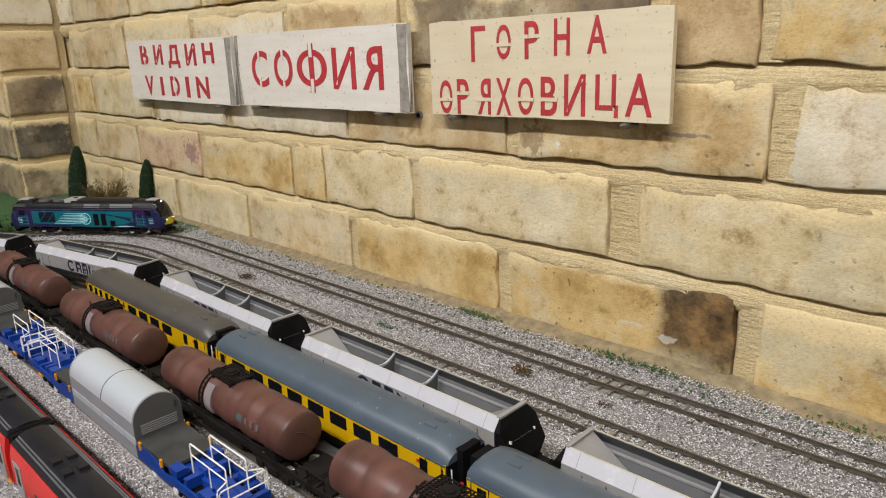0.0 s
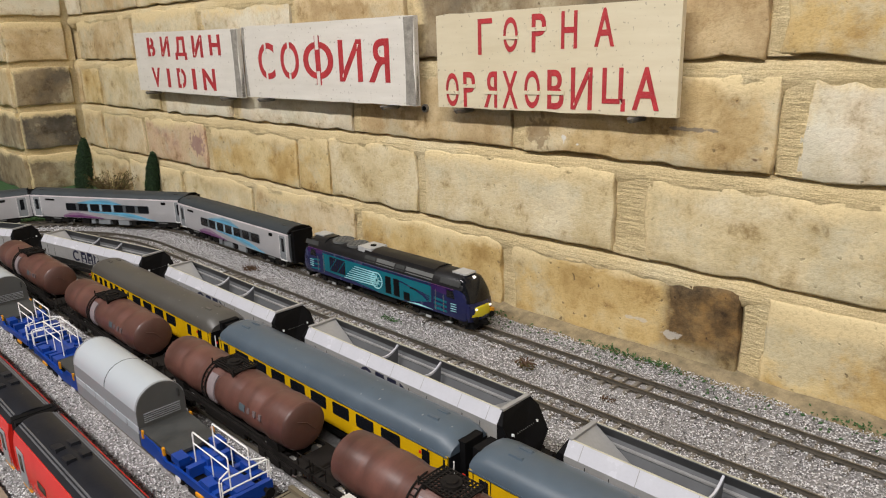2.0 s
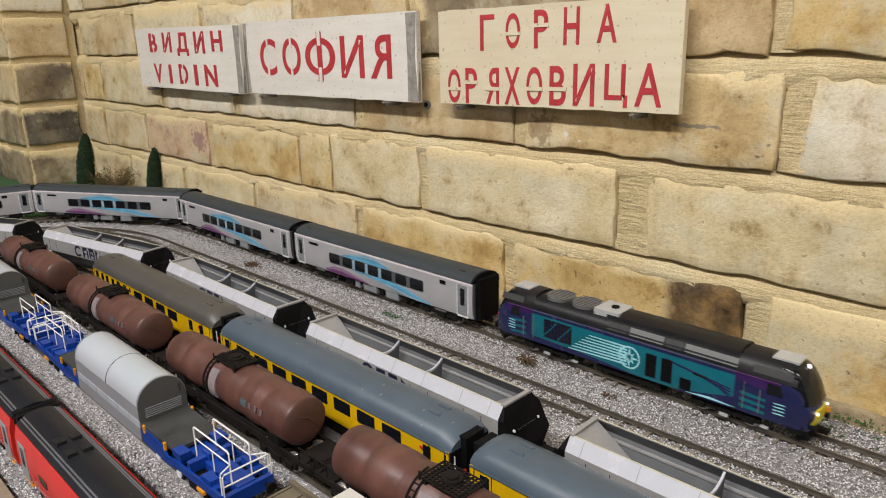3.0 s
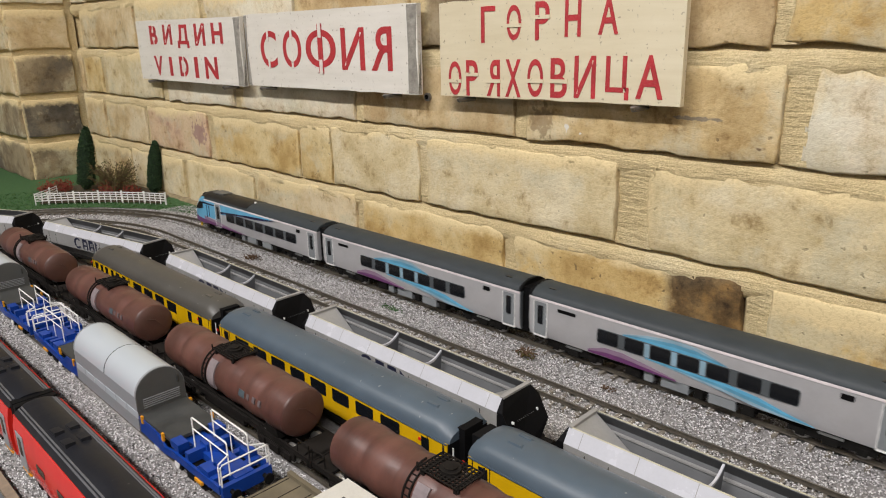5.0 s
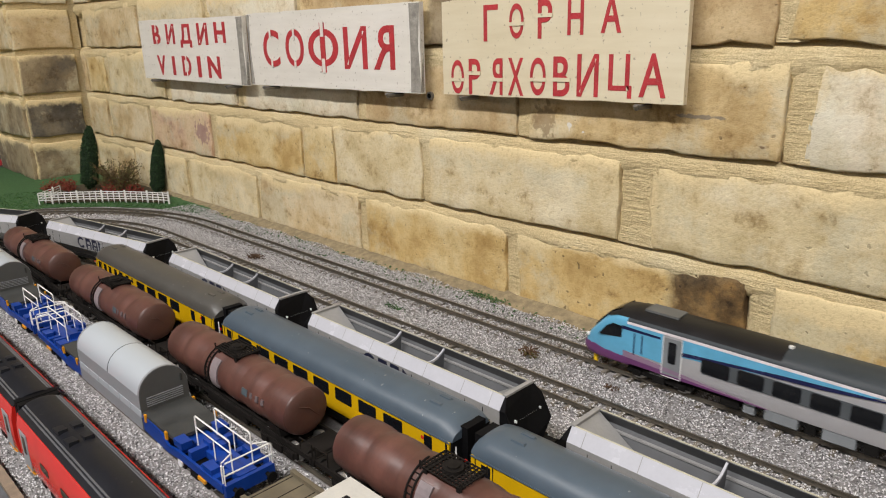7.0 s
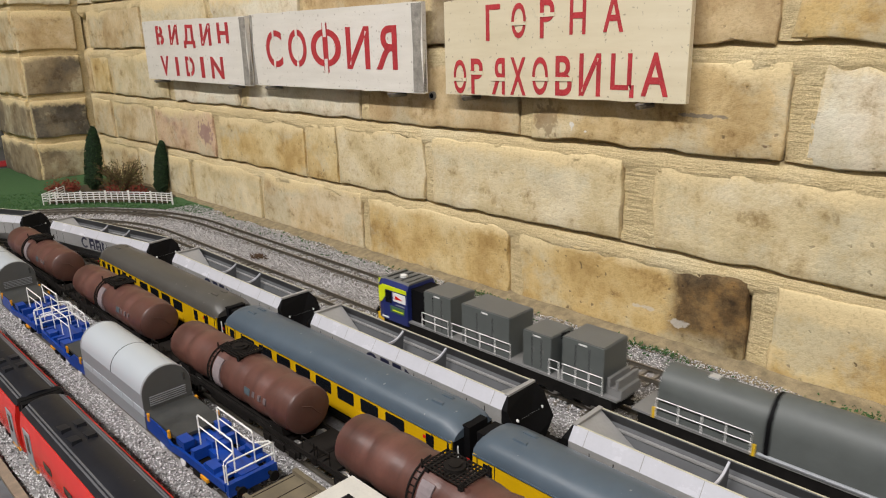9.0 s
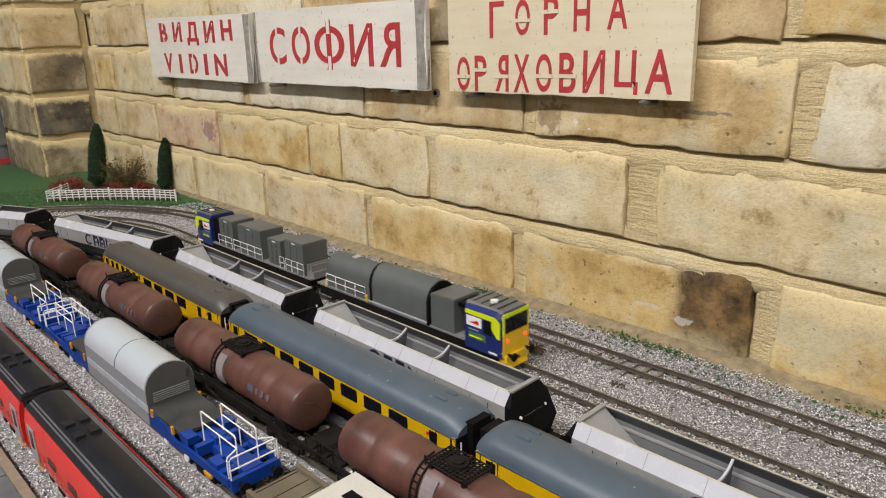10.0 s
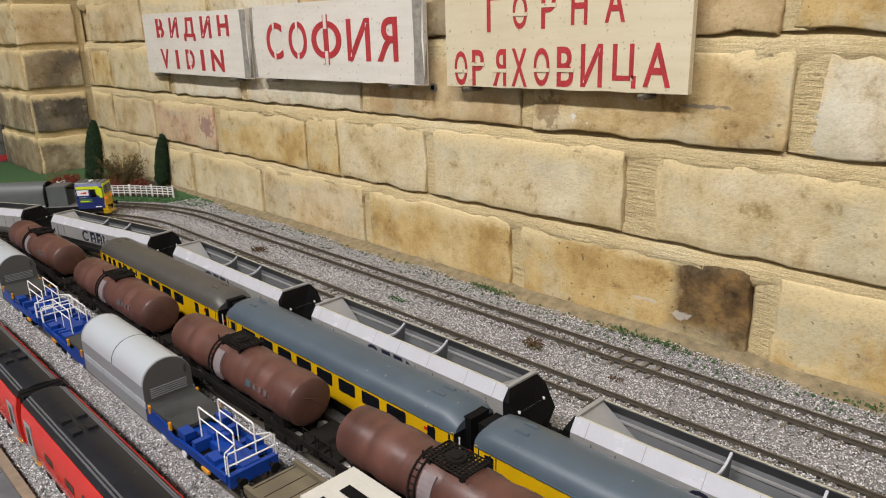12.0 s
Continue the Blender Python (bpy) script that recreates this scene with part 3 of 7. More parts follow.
# ---- ballast ----
def chips(name, n, x0, x1, y0, y1, z, seed, keep=None, size=(0.00031, 0.00070), mat="stone", label=""):
    """Loose chips as small uneven octahedra in one mesh."""
    g = np.random.default_rng(seed)
    p = np.column_stack([g.uniform(x0, x1, n), g.uniform(y0, y1, n)])
    lift = np.zeros(n)
    if keep is not None:
        ok, lift = keep(p[:, 0], p[:, 1], g)
        p, lift = p[ok], lift[ok]
    n = len(p)
    r = g.uniform(size[0], size[1], (n, 1))
    octa = np.array([(1.5, 0, 0), (-1.5, 0, 0), (0, 1, 0), (0, -1, 0), (0, 0, 0.8), (0, 0, -0.8)])
    v = octa[None] * r[:, :, None] * g.uniform(0.6, 1.35, (n, 6, 1))
    a, b = g.uniform(0, 6.28, n), g.uniform(-0.6, 0.6, n)
    x = v[:, :, 0] * np.cos(b)[:, None] - v[:, :, 2] * np.sin(b)[:, None]
    zz = v[:, :, 0] * np.sin(b)[:, None] + v[:, :, 2] * np.cos(b)[:, None]
    xx = x * np.cos(a)[:, None] - v[:, :, 1] * np.sin(a)[:, None]
    yy = x * np.sin(a)[:, None] + v[:, :, 1] * np.cos(a)[:, None]
    co = np.stack([xx + p[:, :1], yy + p[:, 1:], zz + (z + lift + g.uniform(-0.0006, 0.0006, n))[:, None]], 2)
    tri = np.array([(0, 2, 4), (2, 1, 4), (1, 3, 4), (3, 0, 4), (2, 0, 5), (1, 2, 5), (3, 1, 5), (0, 3, 5)])
    idx = (tri[None] + np.arange(n)[:, None, None] * 6).ravel().astype(np.int32)
    me = bpy.data.meshes.new(name)
    me.vertices.add(n * 6)
    me.vertices.foreach_set("co", co.ravel())
    me.loops.add(len(idx))
    me.loops.foreach_set("vertex_index", idx)
    me.polygons.add(len(idx) // 3)
    me.polygons.foreach_set("loop_start", np.arange(0, len(idx), 3, dtype=np.int32))
    me.update(calc_edges=True)
    me.validate()
    me.materials.append(M[mat])
    return tagged(new(name, me), label, "ballast", kind="stuff")


def off_line(x, y, y0, cx=CX):
    r = y0 - CY
    return np.where(x >= cx, y - y0, np.hypot(x - cx, y - CY) - r)


def main_ballast(x, y, g):
    lift = np.zeros(len(x))
    ok = np.ones(len(x), bool)
    for y0 in (YA, YB):
        d = np.abs(off_line(x, y, y0))
        lift = np.where(d < 0.0155, 0.0006, lift)
        ok &= np.abs(d - G2) > 0.0012
        bare = (np.abs(x + 0.238) < 0.022) & (y0 == YA) | (np.abs(x + 0.69) < 0.03) & (y0 == YB) | (x < -0.99)
        ok &= ~((d < 0.0150) & bare & (g.uniform(0, 1, len(x)) < 0.9))
    out = off_line(x, y, YA)
    ok &= (x > -1.03) | (out < 0.028)
    ok &= y < -0.018 + 0.004 * np.sin(x * 23) + 0.003 * np.sin(x * 71)
    lift += 0.0007 * np.sin(x * 40) * np.sin(y * 90)
    return ok, lift


chips("ballast", 165000, -1.36, 0.07, -0.215, -0.012, -0.0042, 3, main_ballast, label="loose grey and white granite ballast chips between the tracks")


def yard_ballast(x, y, g):
    ok = np.ones(len(x), bool)
    for y0 in (YE, YF, YG):
        ok &= np.abs(np.abs(y - y0) - G2) > 0.0014
    return ok, np.zeros(len(x))


chips("ballast", 80000, -0.80, -0.12, -0.475, -0.270, -0.0046, 5, yard_ballast, label="loose grey ballast chips round the sidings")
chips("dark_ballast", 500, -1.05, 0.03, -0.045, -0.016, -0.0038, 9, None, (0.0006, 0.0014), "turf", "scattered dark green scatter material along the wall foot")


# ---- train along the wall ----
def side_windows(parent, xs, w, z0, z1, y, name="window", mat="glass"):
    for x in xs:
        for s in (-1, 1):
            part(name, plate([(x - w / 2 + 1, z0), (x + w / 2 - 1, z0), (x + w / 2, z0 + 1), (x + w / 2, z1 - 1), (x + w / 2 - 1, z1), (x - w / 2 + 1, z1), (x - w / 2, z1 - 1), (x - w / 2, z0 + 1)], s * y, s * 0.25), mat, parent)


def both(parent, name, pts, y, t, mat, label=""):
    for s in (-1, 1):
        part(name, plate(pts, s * y, s * t), mat, parent, label)


def diesel_locomotive():
    t = thing("diesel_locomotive", "teal and navy model diesel locomotive with black roof and yellow nose", "locomotive")
    side = [(-16.6, 11), (-17, 13), (-17, 34), (-16, 37.5)]
    low = side + [(-y, z) for y, z in reversed(side)]
    part("body", prism(low, -86, 78), "teal", t, smooth=True)
    # cabs: lower navy sections narrowing to the nose
    def sec(x, k, zt):
        return [(x, y * k, z if z < 30 else 30 + (z - 30) * zt) for y, z in low]
    for s, x0, nose in ((1, 78, 125), (-1, -86, -125)):
        part("cab_side", loft([sec(x0, 1, 1), sec(nose - s * 14, 1, 1), sec(nose - s * 8, 0.985, 0.6), sec(nose - s * 5, 0.93, 0.0)]), "navy", t, "dark navy blue cab end", smooth=True)
        def level(z, dx, hw):
            return [(nose + s * x, y, z) for x, y in ((-20, -hw), (dx - 7, -hw), (dx - 3, -hw * 0.93), (dx - 0.8, -hw * 0.62), (dx, 0), (dx - 0.8, hw * 0.62), (dx - 3, hw * 0.93), (dx - 7, hw), (-20, hw))]
        part("windscreen", loft([level(47.6, -13, 9.5), level(46.0, -9.6, 11.8), level(42.5, -6.4, 13.2), level(37.5, -3.4, 14.2), level(32, -1.0, 14.9), level(26.6, 0.6, 15.3)]), "glass", t, "black glazed raked windscreen", smooth=True)
        part("nose_panel", loft([level(23.5, 0.9, 13.0), level(22.5, 1.8, 13.2), level(15.0, 2.2, 13.2), level(13.4, 1.6, 13.0)]), "lemon", t, "yellow nose panel", smooth=True)
        part("nose_skirt", loft([level(26.8, 0.7, 15.7), level(19.4, 1.3, 15.8), level(14, 1.0, 15.6), level(9.5, -0.6, 15.0)]), "navy", t, "dark navy nose skirt", smooth=True)
        roof_end = [(-16, 37.5), (-14.5, 42), (-11, 47), (-6, 49.2), (6, 49.2), (11, 47), (14.5, 42), (16, 37.5)]
        part("cab_roof", loft([[(x0 if s > 0 else x0, y, z) for y, z in roof_end], [(nose - s * 16, y, z) for y, z in roof_end], [(nose - s * 10.5, y * 0.93, 37 + (z - 37) * 0.72) for y, z in roof_end]]), "roofblack", t, smooth=True)
        part("roof_hatch", boxes((nose - s * 21 - 8, nose - s * 21 + 8, -7, 7, 48.6, 50.0)), "silver", t, "pale grey roof hatch", bevel=0.8)
        part("headlight", disc((nose - s * 9.6, 0, 46.6), (s, 0, 0.5), 1.3, 1.2, 12), "headlight" if s > 0 else "silver", t, "round headlight" + (", lit" if s > 0 else ""))
        for y in (-9, 9):
            part("marker_light", disc((nose + s * (1.2 - 0.0), y, 21.5), (s, 0, 0), 0.9, 0.9, 10), "headlight" if s > 0 else "taillight", t)
        both(t, "cab_window", [(nose - s * 27, 29), (nose - s * 17, 29), (nose - s * 19, 36), (nose - s * 27, 36)], 17.0, 0.3, "glass")
        both(t, "grab_rail", [(nose - s * 41, 14), (nose - s * 40.5, 14), (nose - s * 40.5, 33), (nose - s * 41, 33)], 17.1, 0.5, "fan")
        both(t, "grab_rail", [(nose - s * 31, 14), (nose - s * 30.5, 14), (nose - s * 30.5, 30), (nose - s * 31, 30)], 17.1, 0.5, "fan")
        for k in range(4):
            both(t, "chevron", [(nose - s * 22, 17 + k * 2.2), (nose - s * 15, 17.3 + k * 2.2), (nose - s * 16, 17.9 + k * 2.2), (nose - s * 22, 17.7 + k * 2.2)], 17.05, 0.25, "cyan")
        part("bufferbeam", boxes((nose - s * 9 - 5, nose - s * 9 + 5, -15, 15, 7, 13)), "under", t, bevel=0.8)
        buffers(t, nose - s * 3, s, 12.5)
        part("coupling", boxes((nose - 7, nose + 7, -2, 2, 6, 9)), "under", t)
        part("snowplough", loft([[(nose - s * 8, -14, 2.5), (nose - s * 8, 14, 2.5), (nose - s * 8, 14, 8), (nose - s * 8, -14, 8)], [(nose - s * 1, -10, 3), (nose - s * 1, 10, 3), (nose - s * 3, 10, 8), (nose - s * 3, -10, 8)]]), "black", t)
    part("jumper_socket", boxes((121, 128, 10, 12.8, 15, 18)), "orange", t, "orange jumper socket")
    mid = [(-16, 37.5), (-15.2, 41), (-11.5, 45.6), (-6, 47.6), (6, 47.6), (11.5, 45.6), (15.2, 41), (16, 37.5)]
    part("roof", prism(mid, -86, 78), "roofblack", t, smooth=True)
    part("roof_pod", prism([(-12, 44), (-10.5, 48.5), (-5, 50.6), (5, 50.6), (10.5, 48.5), (12, 44)], -22, 78), "roofblack", t, smooth=True)
    for x in (-70, -46):
        f = part("fan", disc((x, 0, 46.6), (0, 0, 1), 11.5, 2.6, 24), "fan", t, "grey roof fan", smooth=True)
        for k in range(-3, 4):
            part("fan_bar", boxes((x - 9.5, x + 9.5, k * 3 - 0.3, k * 3 + 0.3, 49.2, 49.4)), "deck", f)
    part("silencer", boxes((-33, -12, -10.5, 10.5, 45, 50.8)), "silver", t, "bare silver exhaust silencer", bevel=1.2)
    part("exhaust", disc((-21, 0, 50.8), (0, 0, 1), 3, 1.0, 14), "black", t)
    both(t, "grille", [(-74, 18), (-48, 18), (-48, 33), (-74, 33)], 17.0, 0.35, "under", "dark radiator grille")
    for k in range(8):
        both(t, "grille_slat", [(-73.5 + k * 3.2, 18.4), (-72.6 + k * 3.2, 18.4), (-72.6 + k * 3.2, 32.6), (-73.5 + k * 3.2, 32.6)], 17.35, 0.3, "navy")
    both(t, "grille", [(15, 14), (23, 14), (23, 31), (15, 31)], 17.0, 0.35, "black")
    both(t, "grille", [(27, 14), (35, 14), (35, 31), (27, 31)], 17.0, 0.35, "black")
    both(t, "grille", [(41, 13), (49, 13), (49, 21), (41, 21)], 17.0, 0.35, "black")
    for k in range(7):
        both(t, "flash", [(-50 + k * 3, 15.5 + k * 2.5), (0, 17 + k * 2.2), (0, 18.3 + k * 2.2), (-50 + k * 3, 16.1 + k * 2.5)], 17.04, 0.25, "cyan", "pale cyan speed stripe")
    for s in (-1, 1):
        ring = bmesh.new()
        for i in range(24):
            a0, a1 = i * math.pi / 12, (i + 1) * math.pi / 12
            plate([(2 + r * math.cos(a), 23.5 + r * math.sin(a)) for r, a in ((8.6, a0), (8.6, a1), (7.5, a1), (7.5, a0))], s * 17.06, s * 0.3, ring)
        for k in range(8):
            a = k * math.pi / 4
            L = 8 if k % 2 == 0 else 5.5
            plate([(2 + 1.7 * math.cos(a - 0.9), 23.5 + 1.7 * math.sin(a - 0.9)), (2 + L * math.cos(a), 23.5 + L * math.sin(a)), (2 + 1.7 * math.cos(a + 0.9), 23.5 + 1.7 * math.sin(a + 0.9))], s * 17.07, s * 0.3, ring)
        part("emblem", ring, "cyan", t, "pale round emblem")
    for k in range(5):
        both(t, "shadow_streak", [(30 + k * 9, 31.5 - k * 1.2), (76, 24.5 - k * 2.0), (76, 23.6 - k * 2.0), (34 + k * 9, 29.6 - k * 1.2)], 17.03, 0.2, "navy", "dark blue slanting streak")
    both(t, "lower_stripe", [(45, 12), (80, 12.5), (62, 14)], 17.05, 0.25, "cyan")
    for s in (-1, 1):
        for xa, xb, mt in ((-18, -2, "deck"), (0, 26, "fan"), (28, 40, "deck"), (42, 78, "fan")):
            part("roof_side_panel", loft([[(x, s * 15.75, 39.6), (x, s * 13.1, 44.8), (x, s * 12.3, 44.4), (x, s * 15.2, 39.2)] for x in (xa, xb)]), mt, t, "grey roof side panel")
        for xa, xb in ((-118, -96), (88, 112)):
            part("cab_roof_panel", loft([[(x, s * 15.6, 40.2), (x, s * 13.4, 44.6), (x, s * 12.6, 44.2), (x, s * 15.0, 39.8)] for x in (xa, xb)]), "deck", t)
    both(t, "purple_band", [(-112, 32.0), (-86, 33.0), (-86, 36.6), (-112, 36.6)], 16.75, 0.35, "violet", "violet cab shoulder")
    both(t, "purple_band", [(78, 32.0), (106, 30.0), (106, 36.6), (78, 36.6)], 16.75, 0.35, "violet", "violet cab shoulder")
    both(t, "lower_shade", [(-86, 11.2), (10, 11.2), (-30, 14.4), (-86, 16.0)], 17.0, 0.12, "navy", "navy lower body side")
    both(t, "lower_shade", [(36, 11.2), (78, 11.2), (78, 19.5), (58, 15.0)], 17.0, 0.12, "navy", "navy lower body side")
    for k in range(3):
        both(t, "teal_streak", [(82, 14.6 + k * 4.4), (98, 14.0 + k * 4.4), (98, 15.8 + k * 4.4), (82, 17.0 + k * 4.4)], 17.02, 0.2, "teal", "teal streak on the cab side")
        both(t, "teal_streak", [(-92, 14.6 + k * 5), (-108, 14.0 + k * 5), (-108, 15.4 + k * 5), (-92, 17.0 + k * 5)], 17.02, 0.2, "teal", "teal streak on the cab side")
    for xa in (-74, -60.5):
        both(t, "grille_frame", [(xa, 18.2), (xa + 12.6, 31.6), (xa + 12.6, 32.8), (xa, 19.4)], 17.66, 0.2, "teal")
    both(t, "cantrail_line", [(-112, 36.9), (106, 36.9), (106, 37.4), (-112, 37.4)], 16.35, 0.35, "purple")
    both(t, "name_bars", [(50, 26.2), (60, 25.8), (60, 27.2), (50, 27.6)], 17.1, 0.2, "under")
    both(t, "upper_stripe", [(-86, 34.6), (78, 34.6), (78, 36.4), (-86, 36.4)], 16.6, 0.3, "navy")
    part("fuel_tank", boxes((-26, 26, -13.5, 13.5, 4, 11)), "under", t, bevel=1.5)
    for x in (-72, 72):
        bogie(t, x, 33, 6.4)
        for y in (-14.6, 14.6):
            part("step", boxes((x + 24, x + 29, y - 1, y + 1, 4, 5)), "silver", t)
            part("spring", boxes((x - 3, x + 3, y - 0.7, y + 0.7, 2.5, 4.5)), "silver", t)
    return t


ROOF = [(-16.4, 43.2), (-15.4, 45.6), (-13, 47.8), (-8.5, 49.8), (-3, 50.8), (3, 50.8), (8.5, 49.8), (13, 47.8), (15.4, 45.6), (16.4, 43.2)]
SIDE = [(-15.0, 11), (-16.6, 16), (-17.0, 25), (-16.8, 38), (-16.4, 43.2), (16.4, 43.2), (16.8, 38), (17.0, 25), (16.6, 16), (15.0, 11)]


def rounded(x0, x1, z0, z1, r):
    """Corners of an upright panel with cut corners."""
    return [(x0 + r, z0), (x1 - r, z0), (x1 - r * 0.3, z0 + r * 0.3), (x1, z0 + r), (x1, z1 - r), (x1 - r * 0.3, z1 - r * 0.3), (x1 - r, z1), (x0 + r, z1), (x0 + r * 0.3, z1 - r * 0.3), (x0, z1 - r), (x0, z0 + r), (x0 + r * 0.3, z0 + r * 0.3)]


def sweep_strip(t, pts, mats):
    """A tapering livery stripe in bands that fade from edge to edge; pts are (x, low, high) along the body."""
    n = len(mats)
    for k, mat in enumerate(mats):
        low = [(x, a + (b - a) * k / n) for x, a, b in pts]
        high = [(x, a + (b - a) * (k + 1) / n) for x, a, b in reversed(pts)]
        both(t, "livery_sweep", low + high, 17.02, 0.22 + 0.02 * k, mat, "sweeping livery stripe")


def coach_door(t, xd, w):
    both(t, "door", rounded(xd - w, xd + w, 13, 40, 1.2), 16.85, 0.4, "doorgrey", "dark grey sliding door")
    both(t, "door_window", rounded(xd - w * 0.42, xd + w * 0.42, 22, 37.5, 0.9), 17.1, 0.35, "glass")
    for a in (-1, 1):
        both(t, "door_frame", [(xd + a * w - 0.3, 12.4), (xd + a * w + 0.3, 12.4), (xd + a * w + 0.3, 40.6), (xd + a * w - 0.3, 40.6)], 17.0, 0.42, "white")
    both(t, "door_step", [(xd - w, 11.2), (xd + w, 11.2), (xd + w, 12.4), (xd - w, 12.4)], 15.6, 1.6, "white")


def coach_parts(t, L, x0, x1, lo, hi, panes, doors=(-1, 1)):
    """Silver coach between x0 and x1: body, roof, windows from lo to hi, doors and running gear."""
    part("body", prism(SIDE, x0, x1), "coachgrey", t, smooth=True)
    roof = part("roof", prism([(y, z + 0.05) for y, z in ROOF], x0, x1), "coachroof", t, "slate grey roof", smooth=True)
    for x in (x0 + 16, x1 - 18):
        part("roof_pod", boxes((x - 3, x + 3, -9, -5.5, 48.6, 50.2)), "roofblack", roof, bevel=0.5)
    both(t, "cantrail_line", [(x0, 41.6), (x1, 41.6), (x1, 43.4), (x0, 43.4)], 16.62, 0.4, "pinkline", "pale pink cantrail line")
    both(t, "gutter", [(x0, 43.2), (x1, 43.2), (x1, 43.8), (x0, 43.8)], 16.3, 0.5, "coachroof")
    both(t, "window_band", rounded(lo, hi, 22.4, 33.4, 1.6), 17.0, 0.45, "windowpost", "dark grey window band")
    w = (hi - lo) / panes
    for k in range(panes):
        both(t, "window", rounded(lo + w * k + (0.6 if k == 0 else 2.6), lo + w * (k + 1) - (0.6 if k == panes - 1 else 2.6), 22.9, 32.9, 1.3), 17.3, 0.35, "glass")
    for s in doors:
        coach_door(t, s * (L / 2 - 15), 6.2)
        xv = s * (L / 2 - 39)
        both(t, "vent_panel", rounded(xv - (8 if s < 0 else 3.6), xv + (8 if s < 0 else 3.6), 36, 38.6 if s < 0 else 39.6, 0.5), 16.8, 0.4, "black")
    part("underframe", boxes((x0 + 3, x1 - 3, -13.5, 13.5, 8.0, 11.2)), "under", t)
    for xa, xb, mt in ((-46, -34, "under"), (-31, -24, "doorgrey"), (-18, 2, "doorgrey"), (6, 12, "under"), (16, 34, "doorgrey"), (38, 46, "under")):
        part("equipment_box", boxes((xa, xb, -14.6, 14.6, 3.6, 10.5)), mt, t, bevel=0.6)
    for s in (-1, 1):
        bogie(t, s * (L / 2 - 45), 34, 5.8)
        for y in (-13.9, 13.9):
            part("bogie_damper", boxes((s * (L / 2 - 45) - 7, s * (L / 2 - 45) + 7, y - 0.7, y + 0.7, 8.2, 9.6)), "fan", t)
    part("coupling", boxes((-L / 2 - 4, L / 2 + 4, -2, 2, 7, 9.5)), "under", t)


COACH_L = 271.0


def passenger_coach():
    t = thing("passenger_coach", "silver-grey model passenger coach with blue and plum sweeps", "coach", "coaches of the train")
    L = COACH_L
    coach_parts(t, L, -L / 2 + 4, L / 2 - 4, -69, 72, 7)
    sweep_strip(t, [(-48, 33.6, 34.6), (-30, 33.6, 38.5), (-10, 33.6, 41.2), (6, 33.6, 40.6), (18, 33.6, 37), (27, 33.6, 34)], ["sky", "sweepblue", "softblue"])
    sweep_strip(t, [(-30, 21.2, 22.2), (0, 18.8, 22.2), (28, 15.6, 22.2), (48, 12.8, 20), (66, 12, 15.5), (82, 12, 12.6)], ["softblue", "sweepblue", "sky"])
    sweep_strip(t, [(-76, 12.6, 15), (-62, 12.4, 19.4), (-48, 12.3, 19.8), (-30, 12.2, 17), (-6, 12, 13)], ["purple", "plum"])
    for k in range(2, 5):
        x = -69 + 141 / 7 * k
        both(t, "blue_post", [(x - 1.9, 22.9), (x + 1.9, 22.9), (x + 1.9, 32.9), (x - 1.9, 32.9)], 17.45, 0.12, "softblue")
    for s in (-1, 1):
        part("gangway", boxes((s * (L / 2 - 1.8) - 3.2, s * (L / 2 - 1.8) + 3.2, -12.5, 12.5, 10, 47)), "black", t, bevel=1.5)
        part("end_wall", prism([(y * 0.97, z) for y, z in SIDE], s * (L / 2 - 4) - 0.2, s * (L / 2 - 4) + s * 0.7), "windowpost", t)
        part("end_roof", prism([(y * 1.01, z + 0.3) for y, z in ROOF], s * (L / 2 - 4) - s * 1.6, s * (L / 2 - 4) + s * 0.9), "black", t)
        for y in (-13.2, 13.2):
            part("end_post", boxes((s * (L / 2 - 3) - 0.7, s * (L / 2 - 3) + 0.7, y - 0.5, y + 0.5, 12, 42)), "under", t)
        part("tail_lamp", disc((s * (L / 2 - 3.6), 13.4, 24), (s, 0, 0), 1.2, 0.8, 10), "virgin", t, "red tail lamp")
    return t


